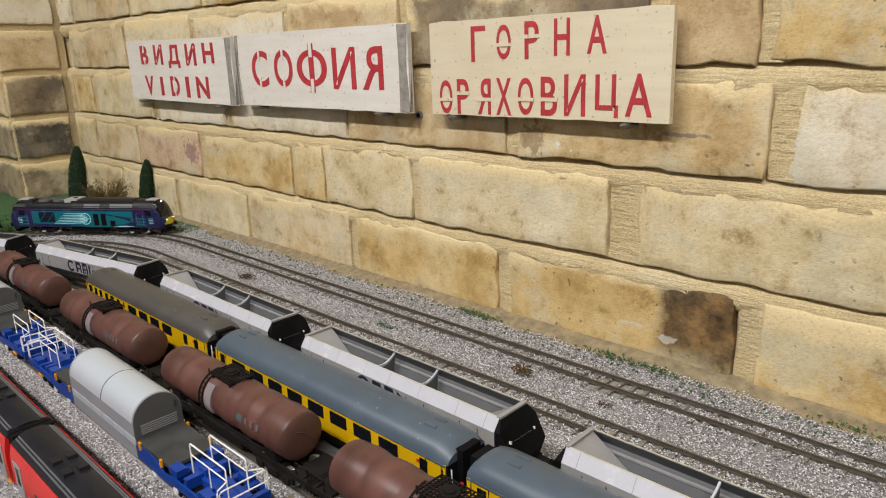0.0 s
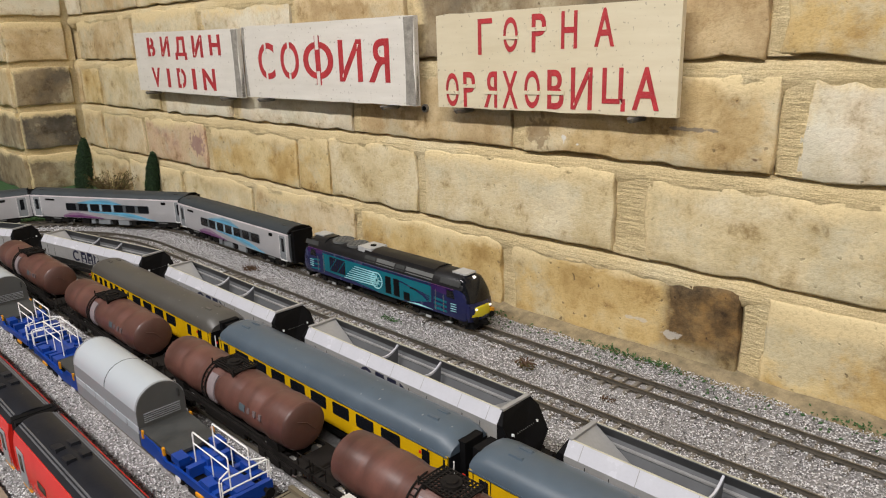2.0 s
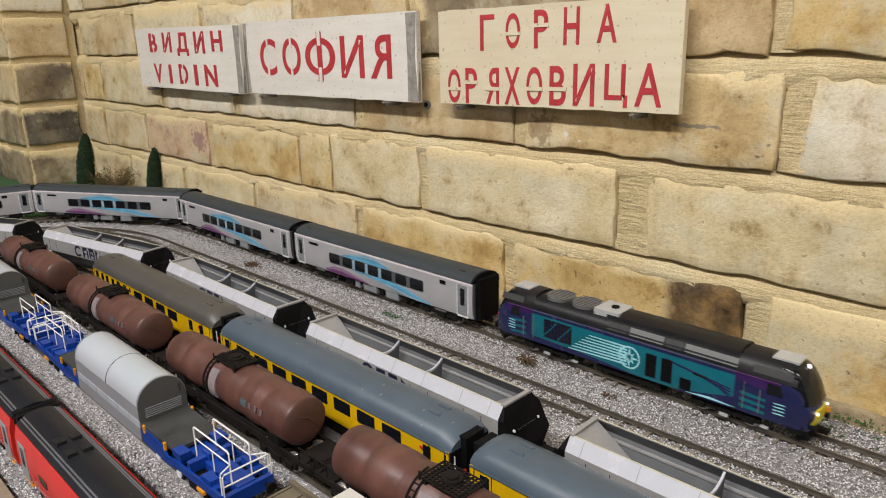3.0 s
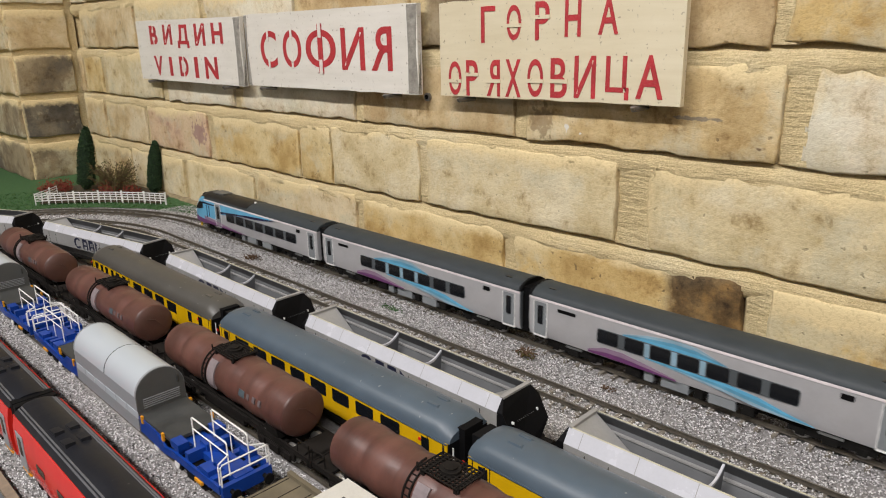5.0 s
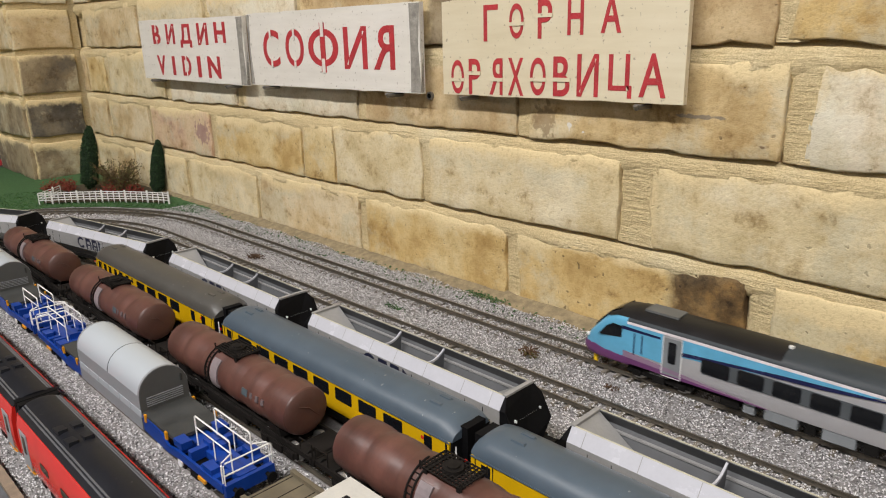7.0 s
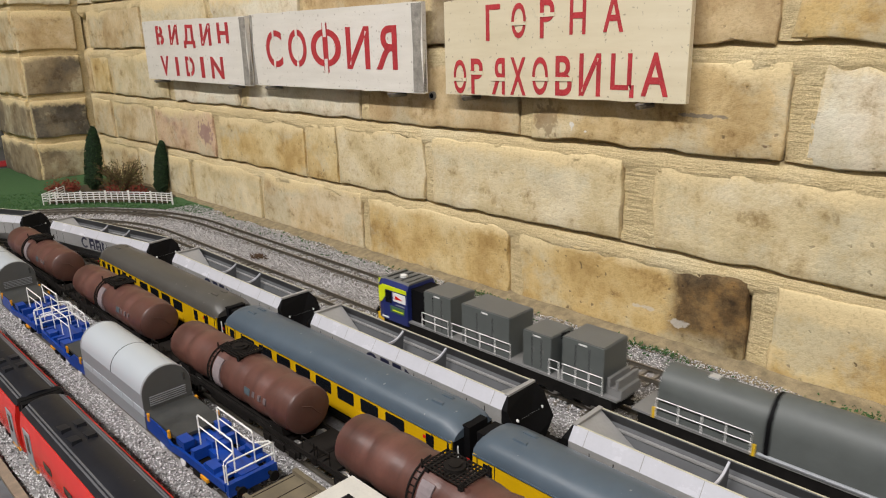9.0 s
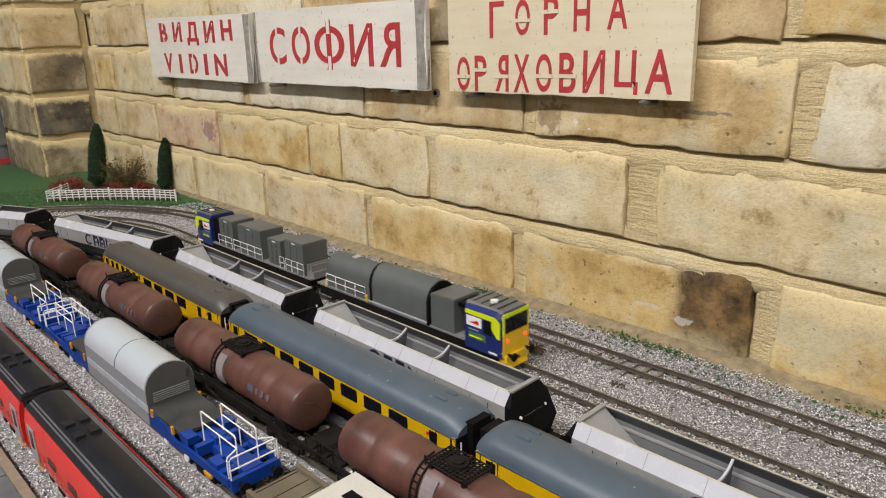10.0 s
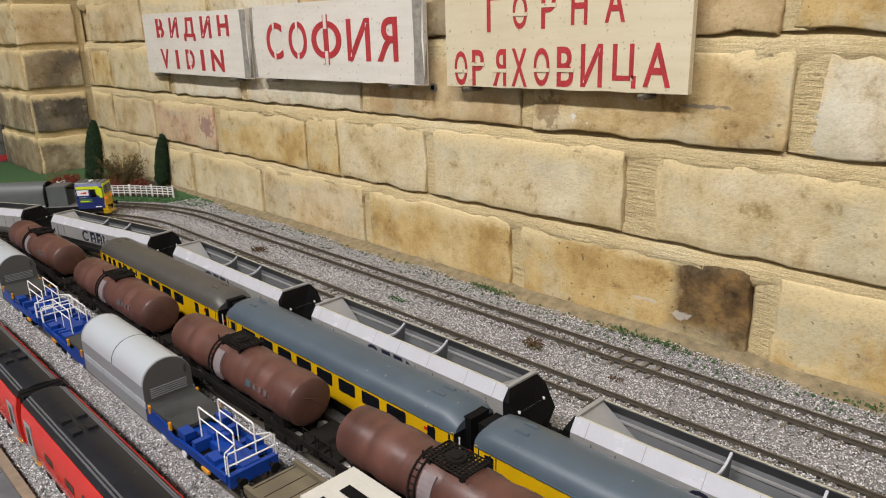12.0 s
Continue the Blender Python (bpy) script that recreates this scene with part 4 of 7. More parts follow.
def driving_trailer():
    """Driving coach; its cab is at the rear of the train, towards -x."""
    t = thing("driving_trailer", "silver model driving coach with raked blue cab end", "coach", "coaches of the train")
    L = COACH_L
    x0 = -L / 2 + 20
    coach_parts(t, L, x0, L / 2 - 4, -60, 92, 7, doors=(1,))
    full = SIDE[:5] + ROOF[1:-1] + SIDE[5:]

    def sec(x, ky, zt, zb):
        return [(x, y * ky, zb + (z - 11) * (zt - zb) / 39.8) for y, z in full]
    part("cab", loft([sec(x0, 1.003, 50.7, 11), sec(x0 - 9, 0.985, 49.2, 11), sec(x0 - 17, 0.95, 44.5, 11), sec(x0 - 25, 0.87, 36.5, 11), sec(x0 - 32, 0.74, 28.5, 11), sec(x0 - 36.5, 0.58, 22.5, 11.5), sec(x0 - 38.5, 0.42, 19, 12.5)]), "sky", t, "light blue streamlined cab", smooth=True)
    part("cab_roof", loft([[(x0 + 104, y * 1.012, z + 0.35) for y, z in ROOF[1:-1]], [(x0 + 2, y * 1.012, z + 0.35) for y, z in ROOF[1:-1]], [(x0 - 9, y * 0.97, 45.6 + (z - 45.6) * 0.8) for y, z in ROOF[1:-1]], [(x0 - 17, y * 0.86, 42.4 + (z - 45.6) * 0.55) for y, z in ROOF[1:-1]]]), "roofblack", t, "black cab roof", smooth=True)
    part("roof_hatch", boxes((x0 + 8, x0 + 33, -7, 7, 50.2, 52.0)), "fan", t, "grey ribbed roof hatch", bevel=0.6)
    part("aerial", disc((x0 + 105, -3, 50.6), (0, 0, 1), 1.5, 1.6, 10), "white", t, "small white roof aerial", smooth=True)
    part("windscreen", loft([[(x, -w, z), (x, w, z), (x, w * 0.9, z - 4), (x, -w * 0.9, z - 4)] for x, w, z in ((x0 - 9.5, 10, 49.4), (x0 - 17, 9.6, 45.2), (x0 - 25, 9.0, 37.3), (x0 - 31, 7.8, 30.4))]), "glass", t, "black raked windscreen", smooth=True)
    part("nose_skirt", loft([sec(x0 + 2, 1.012, 17.5, 9.5), sec(x0 - 14, 0.97, 19, 9), sec(x0 - 26, 0.88, 20, 8.5), sec(x0 - 34, 0.72, 19, 8.5), sec(x0 - 39.5, 0.46, 16.5, 9.5)]), "purple", t, "plum purple lower nose", smooth=True)
    part("coupler", boxes((x0 - 42, x0 - 36, -4, 4, 9, 14)), "black", t, bevel=0.8)
    part("lifeguard", boxes((x0 - 30, x0 - 27, -10, -8.4, 1.5, 9), (x0 - 30, x0 - 27, 8.4, 10, 1.5, 9)), "yellow", t, "yellow lifeguard")
    coach_door(t, x0 + 35, 6.8)
    # cab side glazing with a raked leading edge
    both(t, "cab_window", [(x0 - 23, 27.5), (x0 - 4, 30), (x0 - 4, 38.5), (x0 - 12, 38.8), (x0 - 17, 35.5)], 15.2, 1.7, "glass", "raked cab side window")
    both(t, "cab_grab_rail", [(x0 + 6, 20), (x0 + 6.7, 20), (x0 + 6.7, 36), (x0 + 6, 36)], 17.0, 0.6, "navy")
    both(t, "cab_grab_rail", [(x0 + 12, 22), (x0 + 12.7, 22), (x0 + 12.7, 36), (x0 + 12, 36)], 17.0, 0.6, "navy")
    both(t, "livery_panel", [(x0 - 2, 41.5), (x0 - 2, 21), (x0 + 28, 20), (x0 + 28, 41.5)], 16.86, 0.25, "sky", "light blue cab side")
    both(t, "livery_panel", [(x0 + 42, 41.5), (x0 + 42, 29), (x0 + 56, 30), (x0 + 88, 33.6), (x0 + 120, 36.5), (x0 + 152, 40), (x0 + 160, 41.5)], 16.95, 0.28, "sky", "light blue sweeping stripe")
    sweep_strip(t, [(x0 - 4, 37, 39.5), (x0 + 26, 37.2, 38.8)], ["navy"])
    both(t, "dark_sweep", [(x0 + 42, 30), (x0 + 84, 34.0), (x0 + 128, 36.2), (x0 + 172, 41.2), (x0 + 146, 40.0), (x0 + 108, 37.8), (x0 + 42, 32.6)], 17.35, 0.2, "navy", "dark navy sweeping line")
    sweep_strip(t, [(x0 - 2, 11.8, 20.8), (x0 + 26, 11.8, 18.4), (x0 + 60, 11.8, 15), (x0 + 100, 11.8, 12.4)], ["purple", "plum"])
    for y in (-10.5, 10.5):
        part("tail_light", disc((x0 - 34, y, 22), (-1, 0, 0), 1.6, 2, 12), "white", t)
    part("gangway", boxes((L / 2 - 5, L / 2 + 1.4, -12.5, 12.5, 10, 47)), "black", t, bevel=1.5)
    return t


# ---- works train on the second line ----
def works_cab(t, x, s):
    """Square cab; s is the way it faces."""
    f = x + s * 36
    prof = [(-16.5, 10), (-16.8, 38.5), (-14.2, 42.6), (14.2, 42.6), (16.8, 38.5), (16.5, 10)]
    part("cab", loft([[(x, y, z) for y, z in prof], [(f - s * 6, y, z) for y, z in prof], [(f, y * 0.93, z if z < 30 else 30 + (z - 30) * 0.96) for y, z in prof]]), "mpvblue", t, "dark blue works cab", bevel=0.7)
    part("front_panel", boxes((min(f, f + s * 0.9), max(f, f + s * 0.9), -15, 15, 10.5, 28)), "yellow", t, "yellow front panel", bevel=0.4)
    part("front_surround", boxes((min(f - s * 0.4, f + s * 0.7), max(f - s * 0.4, f + s * 0.7), -15.3, 15.3, 26.5, 41.8)), "lime", t, "lime yellow windscreen surround", bevel=0.4)
    part("windscreen", boxes((min(f, f + s * 1.2), max(f, f + s * 1.2), -13, 13, 28, 39)), "glass", t, bevel=0.5)
    part("wiper", rod([(f + s * 1.4, -3, 30), (f + s * 1.4, -6, 39)], 0.3), "black", t)
    both(t, "lime_band", [(x + s * 1, 39.0), (f - s * 6, 39.0), (f - s * 1, 36), (f - s * 1, 24), (f - s * 4, 24), (f - s * 9, 30), (f - s * 9, 35.4), (x + s * 1, 36.0)], 16.75, 0.5, "lime", "lime yellow cantrail band")
    part("roof", loft([[(x, y, z) for y, z in ((-14.5, 42.3), (-13, 44.0), (13, 44.0), (14.5, 42.3))], [(f - s * 1, y, z) for y, z in ((-14.3, 42.0), (-12.6, 43.2), (12.6, 43.2), (14.3, 42.0))]]), "fan", t, "grey cab roof")
    part("horn", disc((x + s * 18, -3, 43.7), (0, 0, 1), 3, 1.8, 14), "white", t, "white roof dome", smooth=True)
    both(t, "cab_window", [(f - s * 17, 25), (f - s * 9, 25), (f - s * 9, 34.6), (f - s * 17, 34.6)], 16.7, 0.45, "glass")
    both(t, "poster", [(x + s * 2, 27.5), (x + s * 17, 27.5), (x + s * 17, 34.6), (x + s * 2, 34.6)], 16.75, 0.4, "white", "white notice with red mark")
    both(t, "poster_mark", [(x + s * 5, 30), (x + s * 15, 29.5), (x + s * 14, 32.5)], 17.15, 0.2, "virgin")
    both(t, "green_mark", [(x + s * 4, 18), (x + s * 21, 18), (x + s * 21, 23), (x + s * 4, 23)], 16.7, 0.4, "mpvgreen")
    both(t, "white_mark", [(f - s * 12, 11.5), (f - s * 4, 11.5), (f - s * 4, 12.8), (f - s * 12, 12.8)], 16.6, 0.4, "white")
    for k in range(4):
        part("roof_rib", boxes((min(x + s * (4 + 8 * k), x + s * (4.8 + 8 * k)), max(x + s * (4 + 8 * k), x + s * (4.8 + 8 * k)), -11.5, 11.5, 43.2, 44.4)), "deck", t)
    both(t, "green_script", [(x + s * 5, 19.4), (x + s * 18, 19.4), (x + s * 18, 20.4), (x + s * 5, 20.4)], 17.1, 0.2, "lime")
    both(t, "white_mark", [(x + s * 4, 24.5), (x + s * 14, 24.5), (x + s * 14, 25.3), (x + s * 4, 25.3)], 16.7, 0.4, "hoodside")
    for y in (-10.5, 10.5):
        part("tail_light", disc((f + s * 0.9, y, 22), (s, 0, 0), 1.2, 0.7, 10), "taillight", t)
    part("bufferbeam", boxes((f - 5, f + 3, -14, 14, 6.5, 12)), "yellow", t, bevel=0.8)
    buffers(t, f + s * 2, s, 12)
    part("snowplough", loft([[(f - s * 4, -13, 2), (f - s * 4, 13, 2), (f - s * 4, 13, 7), (f - s * 4, -13, 7)], [(f + s * 4, -11, 2.5), (f + s * 4, 11, 2.5), (f + s * 2, 11, 7), (f + s * 2, -11, 7)]]), "yellow", t)


def railing(parent, x0, x1, y, z0, z1, n, r=0.36, mat="white"):
    bm = bmesh.new()
    rod([(x0, y, z0), (x0, y, z1), (x1, y, z1), (x1, y, z0)], r, 5, bm)
    rod([(x0, y, (z0 + z1) / 2), (x1, y, (z0 + z1) / 2)], r, 5, bm)
    for k in range(1, n):
        x = x0 + (x1 - x0) * k / n
        rod([(x, y, z0), (x, y, z1)], r, 5, bm)
    part("railing", bm, mat, parent, "white handrail")


def works_base(t, L, cab):
    part("deck", boxes((-L / 2, L / 2, -15.6, 15.6, 13.2, 14.6)), "mpvdeck", t, "pale grey deck", bevel=0.4)
    part("underframe", boxes((-L / 2 + 4, L / 2 - 4, -15, 15, 5, 13.1)), "under", t)
    part("fuel_tank", boxes((-24, 24, -14, 14, 3, 10)), "under", t, bevel=1.2)
    for s in (-1, 1):
        bogie(t, s * (L / 2 - 38), 30, 5.6)
    part("coupling", boxes((-L / 2 - 3, L / 2 + 3, -2, 2, 7, 9.5)), "under", t)


WORKS_L = 230.0


def works_module_car():
    """Leading car with boxy modules; its cab faces -x."""
    t = thing("works_vehicle", "grey works railcar with box modules and blue and lime cab", "railcar", "works train")
    L = WORKS_L
    works_base(t, L, -1)
    works_cab(t, -L / 2 + 36, -1)
    def module(x0, x1, w, z1, name="module"):
        m = part(name, boxes((x0, x1, -w, w, 13.6, z1)), "mpvgrey", t, "dark grey equipment module", bevel=0.8)
        part("module_lid", boxes((x0 + 0.8, x1 - 0.8, -w + 0.8, w - 0.8, z1, z1 + 0.7)), "fan", m)
        for q in (0.33, 0.66):
            xq = x0 + (x1 - x0) * q
            part("door_seam", plate([(xq - 0.2, 16), (xq + 0.2, 16), (xq + 0.2, z1 - 3), (xq - 0.2, z1 - 3)], -w, -0.15), "under", m)
            part("latch", boxes((xq + 1.2, xq + 2.0, -w - 0.6, -w, 26, 29)), "fan", m)
        part("label", plate([((x0 + x1) / 2 - 3, z1 - 2), ((x0 + x1) / 2 + 3, z1 - 2), ((x0 + x1) / 2 + 3, z1 - 1), ((x0 + x1) / 2 - 3, z1 - 1)], -w, -0.3), "white", m)
    module(-61, -32, 14.5, 43)
    module(-20, 26, 14.5, 43)
    module(38, 62, 13.5, 39)
    module(72, 104, 14.8, 44)
    part("exhaust_frame", boxes((-79, -63, -12, 12, 14.6, 40.0)), "black", t)
    part("duct", disc((67, 4, 13.6), (0, 0, 1), 5.5, 20, 14), "black", t, smooth=True)
    part("pipe_bundle", rod([(60, 0, 36), (67, 0, 40), (76, 0, 38)], 2.2, 8), "black", t, smooth=True)
    for x0, x1, n in ((-63, -34, 2), (-30, 28, 4), (62, 70, 1), (73, 104, 3)):
        for y in (-15.6, 15.6):
            railing(t, x0, x1, y, 14.6, 26, n)
    part("end_gear", boxes((105, 116, -12, 12, 13.5, 20)), "mpvdeck", t, "pale end equipment", bevel=1.0)
    for x in (106, 112):
        part("end_post", boxes((x, x + 2, -13, 13, 20, 26)), "mpvdeck", t)
    return t


def works_tank_car():
    """Trailing car with rounded tanks; its cab faces +x."""
    t = thing("works_vehicle", "grey works railcar with rounded tanks and blue, lime and yellow cab", "railcar", "works train")
    L = WORKS_L
    works_base(t, L, 1)
    works_cab(t, L / 2 - 36, 1)
    def tank(x0, x1, w, zt):
        prof = [(-w, 14), (-w, 30)] + [(-w * math.cos(radians(a)), 30 + (zt - 30) * math.sin(radians(a))) for a in (20, 40, 60, 80, 100, 120, 140, 160)] + [(w, 30), (w, 14)]
        return part("tank", prism(prof, x0, x1), "mpvgrey", t, "rounded dark grey tank", smooth=True)
    tank(-99, -36, 14, 43)
    b = tank(-33, 37, 15.2, 46)
    prof = [(-15.9, 14), (-15.9, 30)] + [(-15.9 * math.cos(radians(a)), 30 + 15.6 * math.sin(radians(a))) for a in range(15, 180, 15)] + [(15.9, 30), (15.9, 14)]
    part("tank_band", prism(prof, -35.5, -32.5), "black", b, smooth=True)
    part("tank_band", prism(prof, 36, 39), "black", b, smooth=True)
    part("module", boxes((40.5, 66, -14.8, 14.8, 13.6, 40)), "mpvgrey", t, "dark grey equipment module", bevel=0.8)
    part("module_lid", boxes((41.3, 65.2, -14, 14, 40, 40.7)), "fan", t)
    part("roof_gear", boxes((67, 78, -11, 11, 36, 39)), "black", t)
    part("hatch", boxes((-74, -68, -3, 3, 42.4, 43.6)), "silver", t)
    for y in (-15.6, 15.6):
        railing(t, -99, -42, y, 14.6, 26, 4)
        part("side_pipe", rod([(-38, y, 15.5), (36, y, 15.5)], 1.1, 8), "hoodside", t, "grey side pipe", smooth=True)
        part("post", boxes((-41, -39.5, y - 0.8, y + 0.8, 13.5, 20)), "yellow", t)
        part("post", boxes((-101, -99.5, y - 0.8, y + 0.8, 13.5, 20)), "yellow", t)
    return t


# ---- parked stock ----
def proportion(t, kx, ky, kz):
    for piece in t.children_recursive:
        piece.data.transform(Matrix.Diagonal((kx, ky, kz, 1)))
    return t


def hopper_wagon():
    t = thing("hopper_wagon", "white and grey open-topped model coal hopper wagon with black ends", "wagon", "row of hopper wagons")
    for s in (-1, 1):
        up = part("upper_side", loft([[(x, s * 12.6, 47.2), (x, s * 17.6, 39.2), (x, s * 16.8, 39.0), (x, s * 11.7, 47.0)] for x in (-93, 93)]), "hopwhite", t, "white sloping upper side")
        part("edge_line", loft([[(x, s * 11.7, 47.1), (x, s * 12.7, 47.2), (x, s * 12.6, 47.4), (x, s * 11.7, 47.4)] for x in (-93, 93)]), "hopline", t)
        for x in (-84, -52, -22, 2, 30, 62, 84):
            q = loft([[(xx, s * 12.75, 47.0), (xx, s * 17.75, 39.1), (xx, s * 17.3, 39.0), (xx, s * 12.3, 46.8)] for xx in (x - 0.2, x + 0.2)])
            part("panel_joint", q, "hopgrey", up)
        low = part("lower_side", loft([[(x, s * 17.6, 39.2), (x, s * 17.6, 24), (x, s * 9.5, 12.5), (x, s * 8.5, 12.5), (x, s * 16.6, 24), (x, s * 16.6, 39.0)] for x in (-93, 93)]), "hopgrey", t, "grey lower side")
        for x in (-80, -66, -12, 4, 20, 36, 66, 80):
            part("panel_joint", plate([(x - 0.2, 24), (x + 0.2, 24), (x + 0.2, 37), (x - 0.2, 37)], s * 17.6, s * 0.15), "under", low)
        # operator's mark as plain blocks
        mk = bmesh.new()
        for i in range(10):
            a0, a1 = radians(40 + i * 28), radians(68 + i * 28)
            plate([(-22 + r * math.cos(a), 31.6 + r * math.sin(a)) for r, a in ((6.8, a0), (6.8, a1), (4.4, a1), (4.4, a0))], s * 17.6, s * 0.2, mk)
        for x in (-12.5, -0.5):
            plate([(x, 25.4), (x + 2.6, 25.4), (x + 2.6, 38.2), (x, 38.2)], s * 17.6, s * 0.2, mk)
            for za, zb in ((25.4, 25.8), (29.2, 31.2), (34.4, 38.2)):
                plate([(x + 2.6, za), (x + 8.4, za + 0.3), (x + 8.4, zb - 0.3), (x + 2.6, zb)], s * 17.6, s * 0.2, mk)
            plate([(x + 7.6, 24.6), (x + 9.8, 25.6), (x + 9.8, 35), (x + 7.6, 35.8)], s * 17.6, s * 0.24, mk)
        plate([(11.5, 25.4), (14, 25.4), (14, 33), (16, 35), (11.5, 38)], s * 17.6, s * 0.2, mk)
        part("mark", mk, "logo", low, "dark blue operator mark")
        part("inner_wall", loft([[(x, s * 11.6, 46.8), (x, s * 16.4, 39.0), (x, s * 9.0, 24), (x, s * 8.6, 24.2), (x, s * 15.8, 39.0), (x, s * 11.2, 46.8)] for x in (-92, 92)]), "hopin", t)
        part("inner_rib", boxes((-88, 88, min(s * 13, s * 15.5), max(s * 13, s * 15.5), 35.6, 36.8)), "hopgrey", t)
        part("wheel_mark", disc((-86, s * 15.6, 19), (0, s, 0), 4.2, 1.2, 18), "white", t, "white round plate")
        part("sill", boxes((-104, 104, min(s * 12, s * 14.5), max(s * 12, s * 14.5), 11, 14)), "under", t)
        # sloping end sheets inside
        part("slope_sheet", loft([[(s * 92, -11.6, 46.6), (s * 92, 11.6, 46.6), (s * 92, 11.6, 45.8), (s * 92, -11.6, 45.8)], [(s * 58, -9.0, 24), (s * 58, 9.0, 24), (s * 58, 9.0, 23), (s * 58, -9.0, 23)]]), "hopgrey", t)
        part("top_rim", boxes((s * 92.4 - 1.4, s * 92.4 + 1.4, -12.8, 12.8, 46.2, 47.9)), "hopgrey", t, "pale end rim")
        ep = [(-12.7, 47.3), (-17.8, 39.8), (-17.8, 25), (-9, 12), (9, 12), (17.8, 25), (17.8, 39.8), (12.7, 47.3)]
        out = lambda z: 93.6 + (0 if z > 46 else 3.2 if z > 30 else 10.5)
        e = part("end_plate", loft([[(s * 92.9, y, z) for y, z in ep], [(s * out(z), y * 0.985, z - 0.3) for y, z in ep]]), "black", t, "matt black end plate", bevel=0.5)
        for k in range(9):
            part("rivet", boxes((s * 100.2 - 0.4, s * 100.2 + 0.4, k * 1.9 - 7.75, k * 1.9 - 7.45, 31.9, 32.1)), "fan", e)
        for y, z in ((-11.5, 32), (11.5, 32)):
            part("label", boxes((s * 99.8 - 0.8, s * 99.8 + 0.8, y - 0.4, y + 0.4, z - 0.6, z + 0.9)), "white", e)
        part("end_platform", boxes((s * 106 - 8, s * 106 + 8, -13, 13, 11, 13.5)), "under", t, bevel=0.4)
        buffers(t, s * 113, s, 12)
        bogie(t, s * 72, 26, 5.6)
        part("coupling", boxes((s * 114 - 5, s * 114 + 5, -2.2, 2.2, 6.5, 10)), "under", t)
    for x in (-21, 21):
        pts = [(x, y, 46.4 - 5.5 * (1 - (y / 12.0) ** 2)) for y in (-12, -9, -6, -3, 0, 3, 6, 9, 12)]
        secs = [[(px - 0.6, py, pz), (px + 0.6, py, pz), (px + 0.6, py, pz - 1.6), (px - 0.6, py, pz - 1.6)] for px, py, pz in pts]
        part("cross_stay", loft(secs), "hopwhite", t, "curved pale cross stay")
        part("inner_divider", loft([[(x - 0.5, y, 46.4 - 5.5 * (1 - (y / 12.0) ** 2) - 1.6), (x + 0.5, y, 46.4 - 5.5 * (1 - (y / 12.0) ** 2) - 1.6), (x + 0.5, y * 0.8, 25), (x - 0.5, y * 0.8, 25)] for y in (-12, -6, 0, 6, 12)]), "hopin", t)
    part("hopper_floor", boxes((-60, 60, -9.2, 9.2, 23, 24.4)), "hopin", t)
    return t


hop = hopper_wagon()
proportion(hop, 1.0, 0.97, 0.92)
hop.matrix_world = on_line(-0.320, 0.07, YC, CXC, CYC)
for x in (-0.089, -0.550, -0.791, -1.036, 0.145):
    copy_thing(hop, on_line(x, 0.07, YC, CXC, CYC))

YROOF = [(-16.3, 34.5), (-15.6, 38.5), (-13, 42.6), (-8.5, 45.6), (-3, 47), (3, 47), (8.5, 45.6), (13, 42.6), (15.6, 38.5), (16.3, 34.5)]
YSIDE = [(-15.6, 11), (-16.6, 16), (-16.8, 24), (-16.5, 34.5), (16.5, 34.5), (16.8, 24), (16.6, 16), (15.6, 11)]


